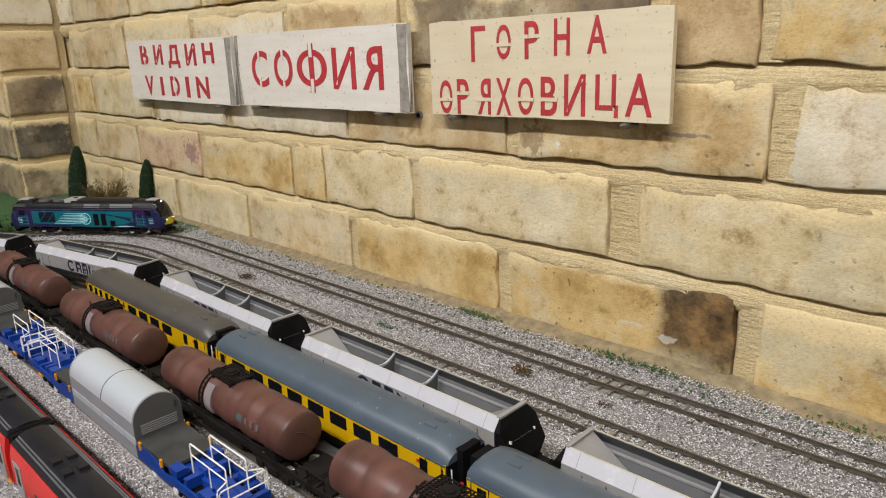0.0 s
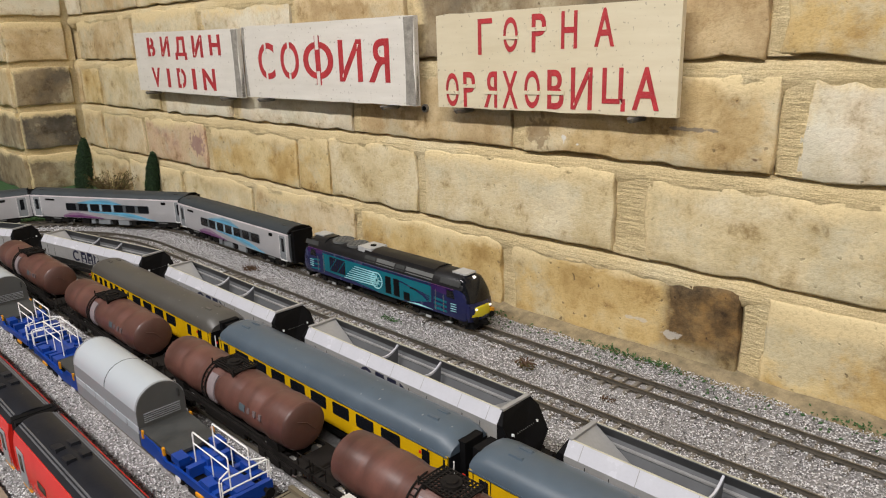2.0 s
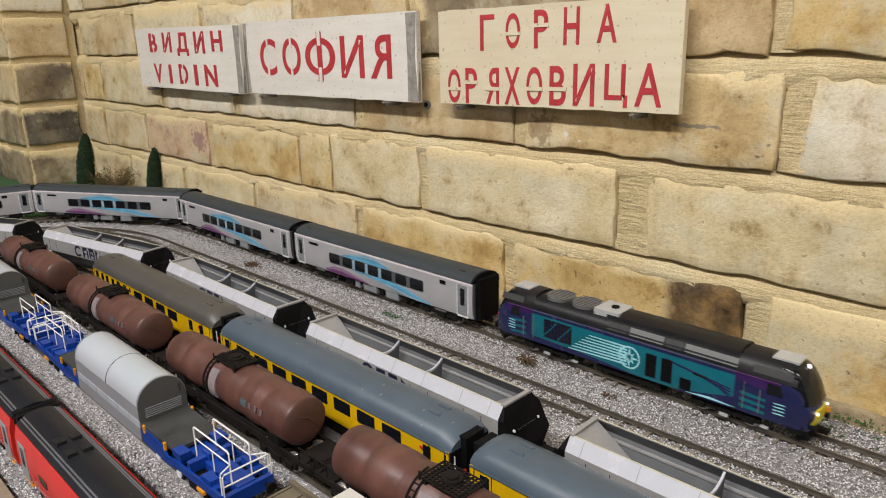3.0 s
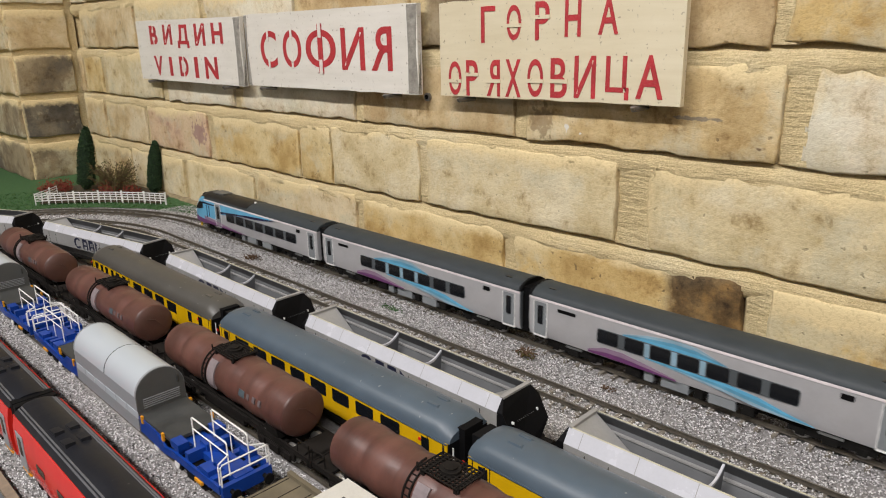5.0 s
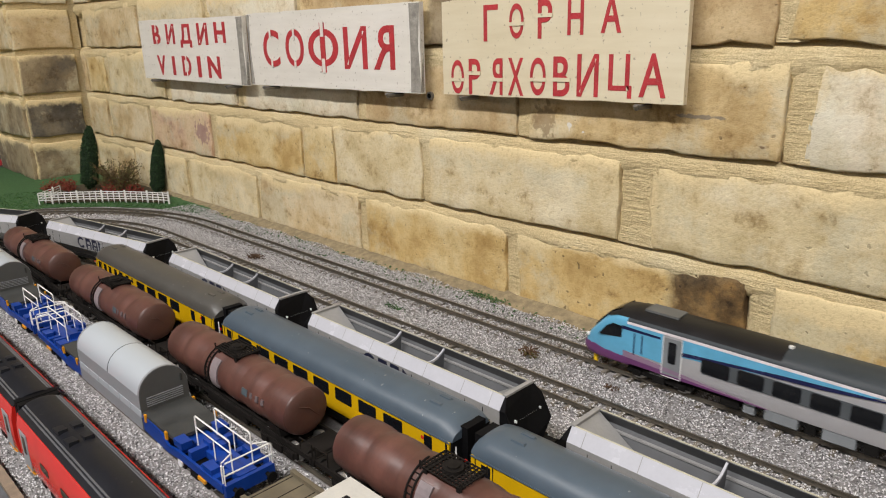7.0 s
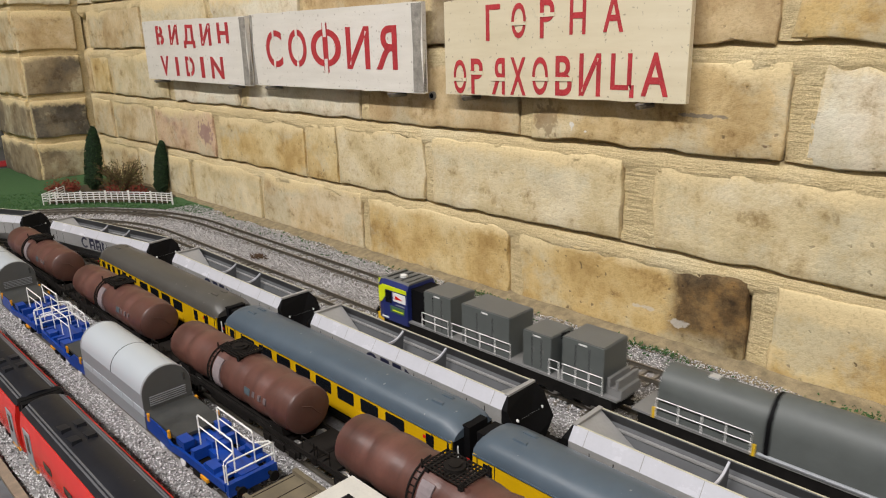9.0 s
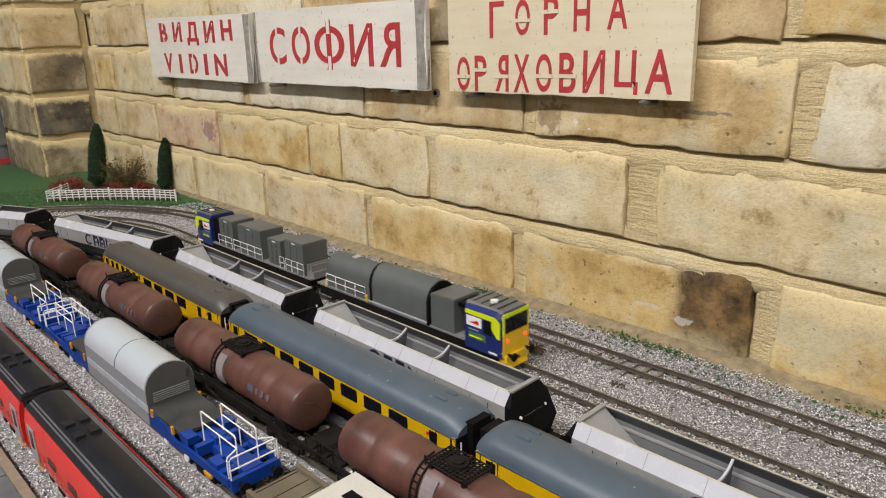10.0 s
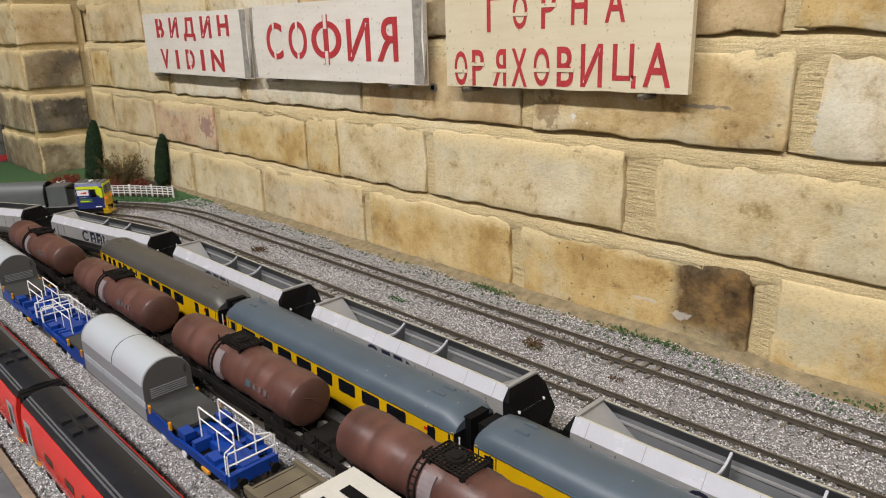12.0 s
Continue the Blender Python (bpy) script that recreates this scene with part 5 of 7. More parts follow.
def yellow_coach(roofmat, label, windows, narrow):
    t = thing("test_coach", label, "coach", "yellow coaches")
    L = 245.0
    part("body", prism(YSIDE, -L / 2, L / 2), "midyellow", t, smooth=True)
    secs = []
    for x, ky, kz in ((-L / 2 - 1, 0.93, 0.55), (-L / 2 + 3, 0.99, 0.86), (-L / 2 + 10, 1, 1), (L / 2 - 10, 1, 1), (L / 2 - 3, 0.99, 0.86), (L / 2 + 1, 0.93, 0.55)):
        secs.append([(x, y * ky * 1.015, 34.3 + (z - 34.5) * kz) for y, z in YROOF])
    roof = part("roof", loft(secs), roofmat, t, smooth=True)
    for x in (-L / 2 + 22, L / 2 - 22):
        for y in (-4, 4):
            part("roof_vent", loft([[(x + a * 5, y + b * 1.6, 45.6) for a, b in ((-1, -1), (1, -1), (1, 1), (-1, 1))], [(x + a * 3.8, y + b * 1.0, 47.9 - abs(y) * 0.12) for a, b in ((-1, -1), (1, -1), (1, 1), (-1, 1))]]), roofmat, roof)
    both(t, "gutter", [(-L / 2, 33.9), (L / 2, 33.9), (L / 2, 34.7), (-L / 2, 34.7)], 16.45, 0.6, roofmat)
    for x in windows:
        for s in (-1, 1):
            w = part("window", plate([(x - 7.6, 22.6), (x + 7.6, 22.6), (x + 8.2, 23.4), (x + 8.2, 31.2), (x + 7.6, 32), (x - 7.6, 32), (x - 8.2, 31.2), (x - 8.2, 23.4)], s * 16.75, s * 0.3), "glass", t)
    for x in narrow:
        both(t, "window", [(x - 3, 22.6), (x + 3, 22.6), (x + 3, 32), (x - 3, 32)], 16.7, 0.3, "glass")
    for sx in (-1, 1):
        x = sx * (L / 2 - 9)
        both(t, "door_gap", [(x - 6, 12), (x - 5.6, 12), (x - 5.6, 33.5), (x - 6, 33.5)], 16.6, 0.3, "under")
        both(t, "door_gap", [(x + 6, 12), (x + 6.4, 12), (x + 6.4, 33.5), (x + 6, 33.5)], 16.6, 0.3, "under")
        both(t, "door_handle", [(x + 4, 20), (x + 5, 20), (x + 5, 22), (x + 4, 22)], 16.7, 0.8, "silver")
        both(t, "red_notice", [(x - 13, 28), (x - 11, 28), (x - 11, 30), (x - 13, 30)], 16.7, 0.3, "virgin")
        part("end_wall", prism([(y * 0.95, z) for y, z in YSIDE], sx * (L / 2 + 0.4) - 0.6, sx * (L / 2 + 0.4) + 0.6), "black", t)
        part("gangway", boxes((sx * (L / 2 + 2.5) - 2.6, sx * (L / 2 + 2.5) + 2.6, -7.5, 7.5, 10, 42)), "black", t, bevel=0.8)
        part("end_handrail", rod([(sx * (L / 2 + 1.5), -13, 13), (sx * (L / 2 + 1.5), -13, 31)], 0.45), "white", t)
        buffers(t, sx * (L / 2 - 2), sx, 12.5)
        bogie(t, sx * (L / 2 - 38), 32, 6)
    part("underframe", boxes((-L / 2 + 2, L / 2 - 2, -13.5, 13.5, 7.5, 11)), "under", t)
    part("battery_box", boxes((-30, 30, -14, 14, 3.5, 8)), "under", t, bevel=0.6)
    both(t, "panel", [(40, 13.5), (62, 13.5), (62, 21), (40, 21)], 16.65, 0.25, "midyellow")
    return t


ycA = yellow_coach("bluegrey", "yellow model test coach with blue-grey roof", [-88 + 23.5 * k for k in range(8)], [-112, 106])
proportion(ycA, 0.99, 0.98, 0.905)
ycA.matrix_world = pose(-0.352, YD, 0)
ycB = yellow_coach("dusty", "yellow model test coach with dusty grey-brown roof", [-14, 9, 32, 55], [-112, -98, -86, -72, -58, -44, 88, 106])
proportion(ycB, 0.99, 0.98, 0.905)
ycB.matrix_world = pose(-0.609, YD, 0)
ycC = yellow_coach("bluegrey", "yellow model test coach with blue-grey roof and blank panels", [-40, 20, 60], [-112, 106])
proportion(ycC, 0.99, 0.98, 0.905)
ycC.matrix_world = pose(-0.094, YD, 0)


def tank_wagon():
    t = thing("tank_wagon", "weathered brown model tank wagon with black top walkway", "wagon", "brown tank wagons")
    R, cz, h = 15.9, 30.2, 71.0
    n = 32
    def ring(x, r):
        return [(x, r * math.cos(2 * math.pi * k / n), cz + r * math.sin(2 * math.pi * k / n)) for k in range(n)]
    secs = [ring(-h, R - 0.8), ring(-h + 0.8, R)]
    for k in range(1, 6):
        x = -h + 2 * h * k / 6
        secs += [ring(x - 11.8, R + 0.95), ring(x - 6, R + 0.8), ring(x - 0.8, R), ring(x + 0.8, R), ring(x + 6, R + 0.8)]
    secs += [ring(h - 11.8, R + 0.95), ring(h - 0.8, R), ring(h, R - 0.8)]
    barrel = part("barrel", loft(secs), "brown", t, smooth=True)
    for s in (-1, 1):
        part("barrel_end", loft([ring(s * h, R - 0.9), ring(s * (h + 0.9), R * 0.86), ring(s * (h + 1.9), R * 0.55), ring(s * (h + 2.3), R * 0.12)]), "browndark", t, "dished brown tank end", smooth=True)
        part("end_rail", rod([(s * (h + 1.8), -6, cz + 6), (s * (h + 3), 0, cz + 4), (s * (h + 2.4), 5, cz - 2), (s * (h + 2.2), 8, cz - 5)], 0.35), "browndark", t)
        part("end_platform", boxes((s * 84 - 9, s * 84 + 9, -13, 13, 11.5, 13.5)), "frame", t, bevel=0.3)
        part("hand_rail", rod([(s * 80, -12.5, 13.5), (s * 80, -12.5, 22), (s * 91, -12.5, 22), (s * 91, -12.5, 13.5)], 0.4), "frame", t)
        part("headstock", boxes((s * 92 - 1.5, s * 92 + 1.5, -14.5, 14.5, 9, 14)), "frame", t, bevel=0.3)
        buffers(t, s * 93, s, 12)
        part("coupling", boxes((s * 96 - 4, s * 96 + 4, -2, 2, 7, 9.5)), "under", t)
        bogie(t, s * 58, 26, 5.8, "frame")
        both(t, "solebar", [(min(s * 30, s * 92), 10), (max(s * 30, s * 92), 10), (max(s * 30, s * 92), 13.6), (min(s * 30, s * 92), 13.6)], 12.0, 1.6, "frame")
        part("saddle", loft([[(s * 56 + dx, y, z) for y, z in ((-13, 13), (13, 13), (14, 20), (0, 15), (-14, 20))] for dx in (-6, 6)]), "frame", t)
    both(t, "solebar", [(-32, 10), (32, 10), (32, 13.6), (-32, 13.6)], 12.0, 1.6, "frame")
    part("brake_gear", boxes((-26, 22, -12, -9, 4, 10), (-8, 10, 8, 12, 4, 10)), "frame", t, bevel=0.5)
    part("frame_plate", boxes((-60, 60, -10, 10, 11, 13)), "frame", t)
    # walkway grid, hatch and curved ladder
    grid = bmesh.new()
    for k in range(12):
        box(grid, -12.5 + k * 2.27 - 0.32, -12.5 + k * 2.27 + 0.32, -9, 9, 48.0, 48.8)
    for k in range(9):
        box(grid, -12.5, 12.5, -9 + k * 2.25 - 0.32, -9 + k * 2.25 + 0.32, 48.1, 48.7)
    tagged(part("walkway", grid, "frame", t, "black open grid walkway"), kind="stuff")
    for x in (-10, 10):
        part("walkway_bearer", boxes((x - 1, x + 1, -8.5, 8.5, 44, 48)), "frame", t)
    lid = disc((0, 0, 46), (0, 0, 1), 5.2, 4.2, 18)
    disc((0, 0, 50.2), (0, 0, 1), 3.2, 1.0, 14, lid)
    part("manlid", lid, "frame", t, smooth=True)
    for x in (-12.5, 12.5):
        for y in (-9, 9):
            part("walkway_post", rod([(x, y, 46.5), (x, y, 51.5)], 0.5), "frame", t)
    for sx in (-15.5, -11.5):
        pts = [(sx, -(R + 1.5) * math.cos(radians(a)), cz + (R + 1.5) * math.sin(radians(a))) for a in range(-35, 100, 9)]
        part("ladder_rail", rod(pts, 0.55), "frame", t)
    for a in range(-30, 90, 12):
        y, z = -(R + 1.5) * math.cos(radians(a)), cz + (R + 1.5) * math.sin(radians(a))
        part("ladder_rung", rod([(-15.5, y, z), (-11.5, y, z)], 0.35), "frame", t)
    # faded mark and rubbed band, as curved skins
    def skin(x0, x1, a0, a1, off):
        rows = []
        for a in np.linspace(a0, a1, 8):
            c, s_ = math.cos(radians(a)), math.sin(radians(a))
            rows.append([(x0, -(R + off) * c, cz + (R + off) * s_), (x1, -(R + off) * c, cz + (R + off) * s_), (x1, -(R - 0.2) * c, cz + (R - 0.2) * s_), (x0, -(R - 0.2) * c, cz + (R - 0.2) * s_)])
        return loft(rows)
    part("rubbed_band", skin(-10, -2, -25, 48, 1.15), "scuff", t, "rubbed pale band")
    for x0, x1, a0, a1 in ((28, 34, 5, 21), (36.5, 39, 7, 20), (42.5, 45, 7, 20), (48.5, 51, 7, 20)):
        part("faded_mark", skin(x0, x1, a0, a1, 1.1), "tankdisc" if x0 == 28 else "tankmark", t)
    return t


tank0 = tank_wagon()
proportion(tank0, 1.06, 0.97, 0.935)
tank0.matrix_world = pose(-0.395, YE, 0)
for x in (-0.597, -0.805, -0.199, -0.003):
    copy_thing(tank0, pose(x, YE, 0))


def hooded_wagon():
    t = thing("hooded_steel_wagon", "bright blue model coil wagon with silver telescopic hood and white railings", "wagon", "hooded steel wagons")
    hl = 52.0
    prof = [(-17.0, 9.5), (-16.8, 32.5)] + [(-16.6 * math.cos(radians(a)), 32.5 + 14.6 * math.sin(radians(a))) for a in range(15, 180, 15)] + [(16.8, 32.5), (17.0, 9.5)]
    top = [(-16.8, 32.5)] + [(-16.6 * math.cos(radians(a)), 32.5 + 14.6 * math.sin(radians(a))) for a in range(12, 180, 12)] + [(16.8, 32.5)]
    part("hood", prism(top, -hl, hl), "hood", t, "silver curved hood", smooth=True)
    band = [(y * 1.012, 32.4 + (z - 32.5) * 1.012) for y, z in top]
    part("hood_seam", prism(band, 3, 3.7), "deck", t, smooth=True)
    for s in (-1, 1):
        lo = part("hood_side", loft([[(x, s * 16.8, 32.5), (x, s * 17.2, 9.5), (x, s * 16.2, 9.5), (x, s * 16.0, 32.5)] for x in (-hl, hl)]), "hoodside", t, "grey lower hood side")
        for k in range(6):
            part("number_plate", loft([[(-50 + k * 17.4, s * 17.2, 23), (-34 + k * 17.4, s * 17.2, 23), (-34 + k * 17.4, s * 17.35, 18.5), (-50 + k * 17.4, s * 17.35, 18.5)], [(-50 + k * 17.4, s * 16.7, 23), (-34 + k * 17.4, s * 16.7, 23), (-34 + k * 17.4, s * 16.7, 18.5), (-50 + k * 17.4, s * 16.7, 18.5)]]), "hood", lo)
        ends = part("hood_end", loft([[(s * hl, y, z) for y, z in prof], [(s * (hl + 0.8), y * 0.99, z - 0.2) for y, z in prof]]), "hoodend", t, "dark grey hood end")
        part("hood_rim", prism([(y * 1.01, 32.5 + (z - 32.5) * 1.01) for y, z in top], s * (hl - 0.6) - 0.6, s * (hl - 0.6) + 1.0), "hoodside", t, smooth=True)
        for k in range(5):
            part("louvre", boxes((s * (hl + 0.9) - 0.6, s * (hl + 0.9) + 0.6, -12.5, 12.5, 29.6 - k * 1.4, 30.1 - k * 1.4)), "hoodside", ends)
        part("latch", boxes((s * (hl + 1.2) - 0.7, s * (hl + 1.2) + 0.7, 11.5, 12.6, 34, 39)), "deck", ends)
        # deck, falling slightly to the blue end frame
        part("deck", loft([[(s * (hl + 0.9), -16.4, 21.6), (s * (hl + 0.9), 16.4, 21.6), (s * (hl + 0.9), 16.4, 19.6), (s * (hl + 0.9), -16.4, 19.6)], [(s * 95, -15.5, 21.0), (s * 95, 15.5, 21.0), (s * 95, 15.5, 19.0), (s * 95, -15.5, 19.0)]]), "deck", t, "dark grey deck")
        for y in (-1, 1):
            part("side_frame", plate([(s * hl, 10), (s * hl, 20.6), (s * 74, 19.6), (s * 86, 13), (s * 96, 15), (s * 150, 17), (s * 150, 12), (s * 98, 10), (s * 84, 8)] if s > 0 else [(s * hl, 20.6), (s * hl, 10), (s * 84, 8), (s * 98, 10), (s * 150, 12), (s * 150, 17), (s * 96, 15), (s * 86, 13), (s * 74, 19.6)], y * 15.0, y * 1.6), "blue", t, "bright blue side frame")
            part("corner_block", boxes((s * 99 - 5, s * 99 + 5, min(y * 9, y * 16), max(y * 9, y * 16), 17.0, 21.4)), "blue", t, bevel=0.6)
            for x in (58, 86):
                part("tie_cleat", boxes((s * x - 1, s * x + 1, min(y * 16, y * 17.4), max(y * 16, y * 17.4), 17.5, 22.4)), "orange", t)
            part("step_block", boxes((s * 133 - 5, s * 133 + 5, min(y * 10, y * 16), max(y * 10, y * 16), 15, 20)), "blue", t, bevel=0.6)
            part("brake_handle", boxes((s * 126 - 4, s * 126 + 4, min(y * 15.5, y * 17), max(y * 15.5, y * 17), 8, 10)), "orange", t, "orange brake handle")
            # railings along the end platform
            y1 = y * 6.5
            bm = bmesh.new()
            rod([(s * 106, y1, 17), (s * 106, y1, 36), (s * 107, y1, 36.8), (s * 144, y1, 36.8), (s * 145, y1, 36), (s * 145, y1, 17)], 0.5, 6, bm)
            rod([(s * 106, y1, 29.5), (s * 145, y1, 29.5)], 0.42, 6, bm)
            rod([(s * 126, y1, 17), (s * 126, y1, 29.5)], 0.42, 6, bm)
            part("railing", bm, "white", t, "white tubular railing")
            bm = bmesh.new()
            rod([(s * 149, y * 15.2, 10), (s * 149, y * 15.2, 27.5), (s * 148.6, y * 14.6, 29), (s * 146, y * 6.8, 30.2)], 0.48, 6, bm)
            part("railing", bm, "white", t, "white tubular railing")
        bm = bmesh.new()
        rod([(s * 151.5, -15.2, 9), (s * 151.5, -15.2, 28.5), (s * 151.5, -14, 29.6), (s * 151.5, 14, 29.6), (s * 151.5, 15.2, 28.5), (s * 151.5, 15.2, 9)], 0.48, 6, bm)
        rod([(s * 151.5, -15.2, 22.5), (s * 151.5, 15.2, 22.5)], 0.5, 6, bm)
        part("end_railing", bm, "white", t, "white tubular end railing")
        part("end_frame", boxes((s * 120 - 30, s * 120 + 30, -6, 6, 12.5, 17.5)), "blue", t, "bright blue end frame", bevel=0.8)
        for x in (100, 112, 126, 140):
            part("cross_member", boxes((s * x - 2, s * x + 2, -15.2, 15.2, 13.5, 17 if x != 112 else 20)), "blue", t, bevel=0.5)
        part("bogie_deck", boxes((s * 118 - 26, s * 118 + 26, -13, 13, 11.2, 12.4)), "under", t)
        part("equipment", boxes((s * 112 - 4, s * 112 + 4, -4, 4, 17, 22)), "blue", t, bevel=0.8)
        part("equipment", disc((s * 118, 3, 17.4), (0, 0, 1), 4, 4, 14), "blue", t, smooth=True)
        part("headstock", boxes((s * 151 - 1.6, s * 151 + 1.6, -15.8, 15.8, 9.5, 17)), "blue", t, bevel=0.5)
        buffers(t, s * 152, s, 13)
        part("coupling", boxes((s * 155 - 4, s * 155 + 4, -2, 2, 7, 9.5)), "under", t)
        bogie(t, s * 112, 28, 5.8)
        for x in (97, 70):
            part("white_hub", disc((s * x, -14.6, 6), (0, -1, 0), 2.6, 0.9, 14), "white", t)
    part("floor_frame", boxes((-hl - 4, hl + 4, -15, 15, 9, 13)), "under", t)
    return t


hood1 = hooded_wagon()
proportion(hood1, 1.0, 0.93, 1.0)
hood1.matrix_world = pose(-0.456, YF, 0)
copy_thing(hood1, pose(-0.772, YF, 0))


def flat_wagon():
    t = thing("flat_wagon", "olive-brown model flat wagon", "wagon")
    part("deck", boxes((-130, 130, -15.5, 15.5, 15, 18.5)), "olive", t, "olive brown planked deck", bevel=0.4)
    for k in range(26):
        part("plank_joint", boxes((-128 + k * 10, -127.6 + k * 10, -15.2, 15.2, 18.5, 18.7)), "frame", t)
    for y in (-1, 1):
        part("side_rail", boxes((-130, 130, min(y * 13.5, y * 16), max(y * 13.5, y * 16), 17, 21)), "olive", t, bevel=0.4)
    for s in (-1, 1):
        part("headstock", boxes((s * 130 - 1.5, s * 130 + 1.5, -15.5, 15.5, 9, 18)), "frame", t)
        buffers(t, s * 131, s, 12)
        bogie(t, s * 85, 28, 5.8)
    part("underframe", boxes((-124, 124, -11, 11, 9, 15)), "frame", t)
    return t


flat = flat_wagon()
flat.matrix_world = pose(-0.156, YF, 0)
cont = thing("container", "cream-white box container with black squares on its top", "container", m=pose(-0.1467, YF, 0))
part("body", boxes((-88, 88, -15.0, 15.0, 18.8, 41)), "boxwhite", cont, bevel=0.7)
for x0, x1, y0, y1 in ((-78, -60, -1, 5), (-80, -66, -14, -8), (-62, -50, -13, -8.5), (-48, -30, -6, 0), (-20, 0, 2, 8), (-22, -6, -12, -7)):
    part("black_square", boxes((x0, x1, y0, y1, 41, 41.25)), "black", cont)


def red_coach(label):
    t = thing("express_coach", label, "coach", "red coaches")
    L = 258.0
    side = [(-15.4, 9), (-16.8, 15), (-17, 25), (-16.5, 34), (-14.6, 41.2), (14.6, 41.2), (16.5, 34), (17, 25), (16.8, 15), (15.4, 9)]
    part("body", prism(side, -L / 2, L / 2), "virgin", t, smooth=True)
    top = [(-14.7, 41.0), (-12.8, 43.2), (-9.4, 45.0), (-5, 46.1), (0, 46.5), (5, 46.1), (9.4, 45.0), (12.8, 43.2), (14.7, 41.0)]
    roof = part("roof", loft([[(x, y * k, 41.0 + (z - 41.0) * q) for y, z in top] for x, k, q in ((-L / 2 - 0.5, 0.97, 0.93), (-L / 2 + 2, 1, 1), (L / 2 - 2, 1, 1), (L / 2 + 0.5, 0.97, 0.93))]), "charcoal", t, "charcoal grey roof", smooth=True)
    for s in (-1, 1):
        for k, (y, z) in enumerate(((9.6, 44.8), (11.4, 44.0))):
            part("roof_ridge", rod([(-L / 2 + 2, s * y, z), (L / 2 - 2, s * y, z)], 0.6, 6), "charcoal2", roof, "raised grey ridge", smooth=True)
        part("red_gutter", boxes((-L / 2, L / 2, min(s * 14.5, s * 15.0), max(s * 14.5, s * 15.0), 40.5, 41.2)), "virgin", t)
    for x in (-82, -66, 66, 82):
        for y in (-4.5, 4.5):
            v = part("roof_vent", loft([[(x - 5, y - 3, 45.6), (x + 5, y - 3, 45.6), (x + 5, y + 3, 45.6), (x - 5, y + 3, 45.6)], [(x - 5, y - 2.8, 46.2), (x + 4.6, y - 2.8, 47.9), (x + 4.6, y + 2.8, 47.9), (x - 5, y + 2.8, 46.2)]]), "charcoal", roof)
    for sx in (-1, 1):
        xd = sx * (L / 2 - 12)
        both(t, "door", [(xd - 6, 10.5), (xd + 6, 10.5), (xd + 6, 34), (xd - 6, 34)], 16.75, 0.5, "hoodside", "pale grey door")
        both(t, "door_window", [(xd - 2.4, 20), (xd + 2.4, 20), (xd + 2.4, 31), (xd - 2.4, 31)], 17.1, 0.4, "glass")
        part("gangway", boxes((sx * (L / 2 + 2) - 2.5, sx * (L / 2 + 2) + 2.5, -13, 13, 9, 45)), "black", t, bevel=2.5)
        bogie(t, sx * (L / 2 - 42), 32, 6)
        both(t, "step", [(xd - 7, 8), (xd + 7, 8), (xd + 7, 9), (xd - 7, 9)], 15.6, 1.2, "orange")
    side_windows(t, [-84, -52, 52, 84], 13, 22, 27, 17.0)
    side_windows(t, [-25, 0, 25], 16, 21, 30, 17.0)
    part("underframe", boxes((-L / 2 + 3, L / 2 - 3, -13.5, 13.5, 5, 9)), "under", t)
    return t


red1 = red_coach("bright red model express coach with charcoal ribbed roof")
proportion(red1, 1.0, 0.85, 0.95)
red1.matrix_world = pose(-0.295, YG - 0.003, 0)
copy_thing(red1, pose(-0.563, YG - 0.003, 0))

# ---- platform edge beside the red coaches ----
platform = thing("platform", "low grey model platform with a brown edging strip", "platform", m=pose(0, -0.4275, 0))
part("edging", boxes((-1.1, 0.3, -0.0052, 0.0, -0.006, 0.0012)), "edging", platform, "worn brown edging strip", unit=1, bevel=0.0004)
part("surface", boxes((-1.1, 0.3, -0.040, -0.0054, -0.006, -0.0006)), "slate", platform, "dull grey surface", unit=1)
for k in range(28):
    part("surface_joint", boxes((-1.08 + k * 0.05, -1.0794 + k * 0.05, -0.040, -0.0056, -0.0006, -0.0003)), "deck", platform, unit=1)

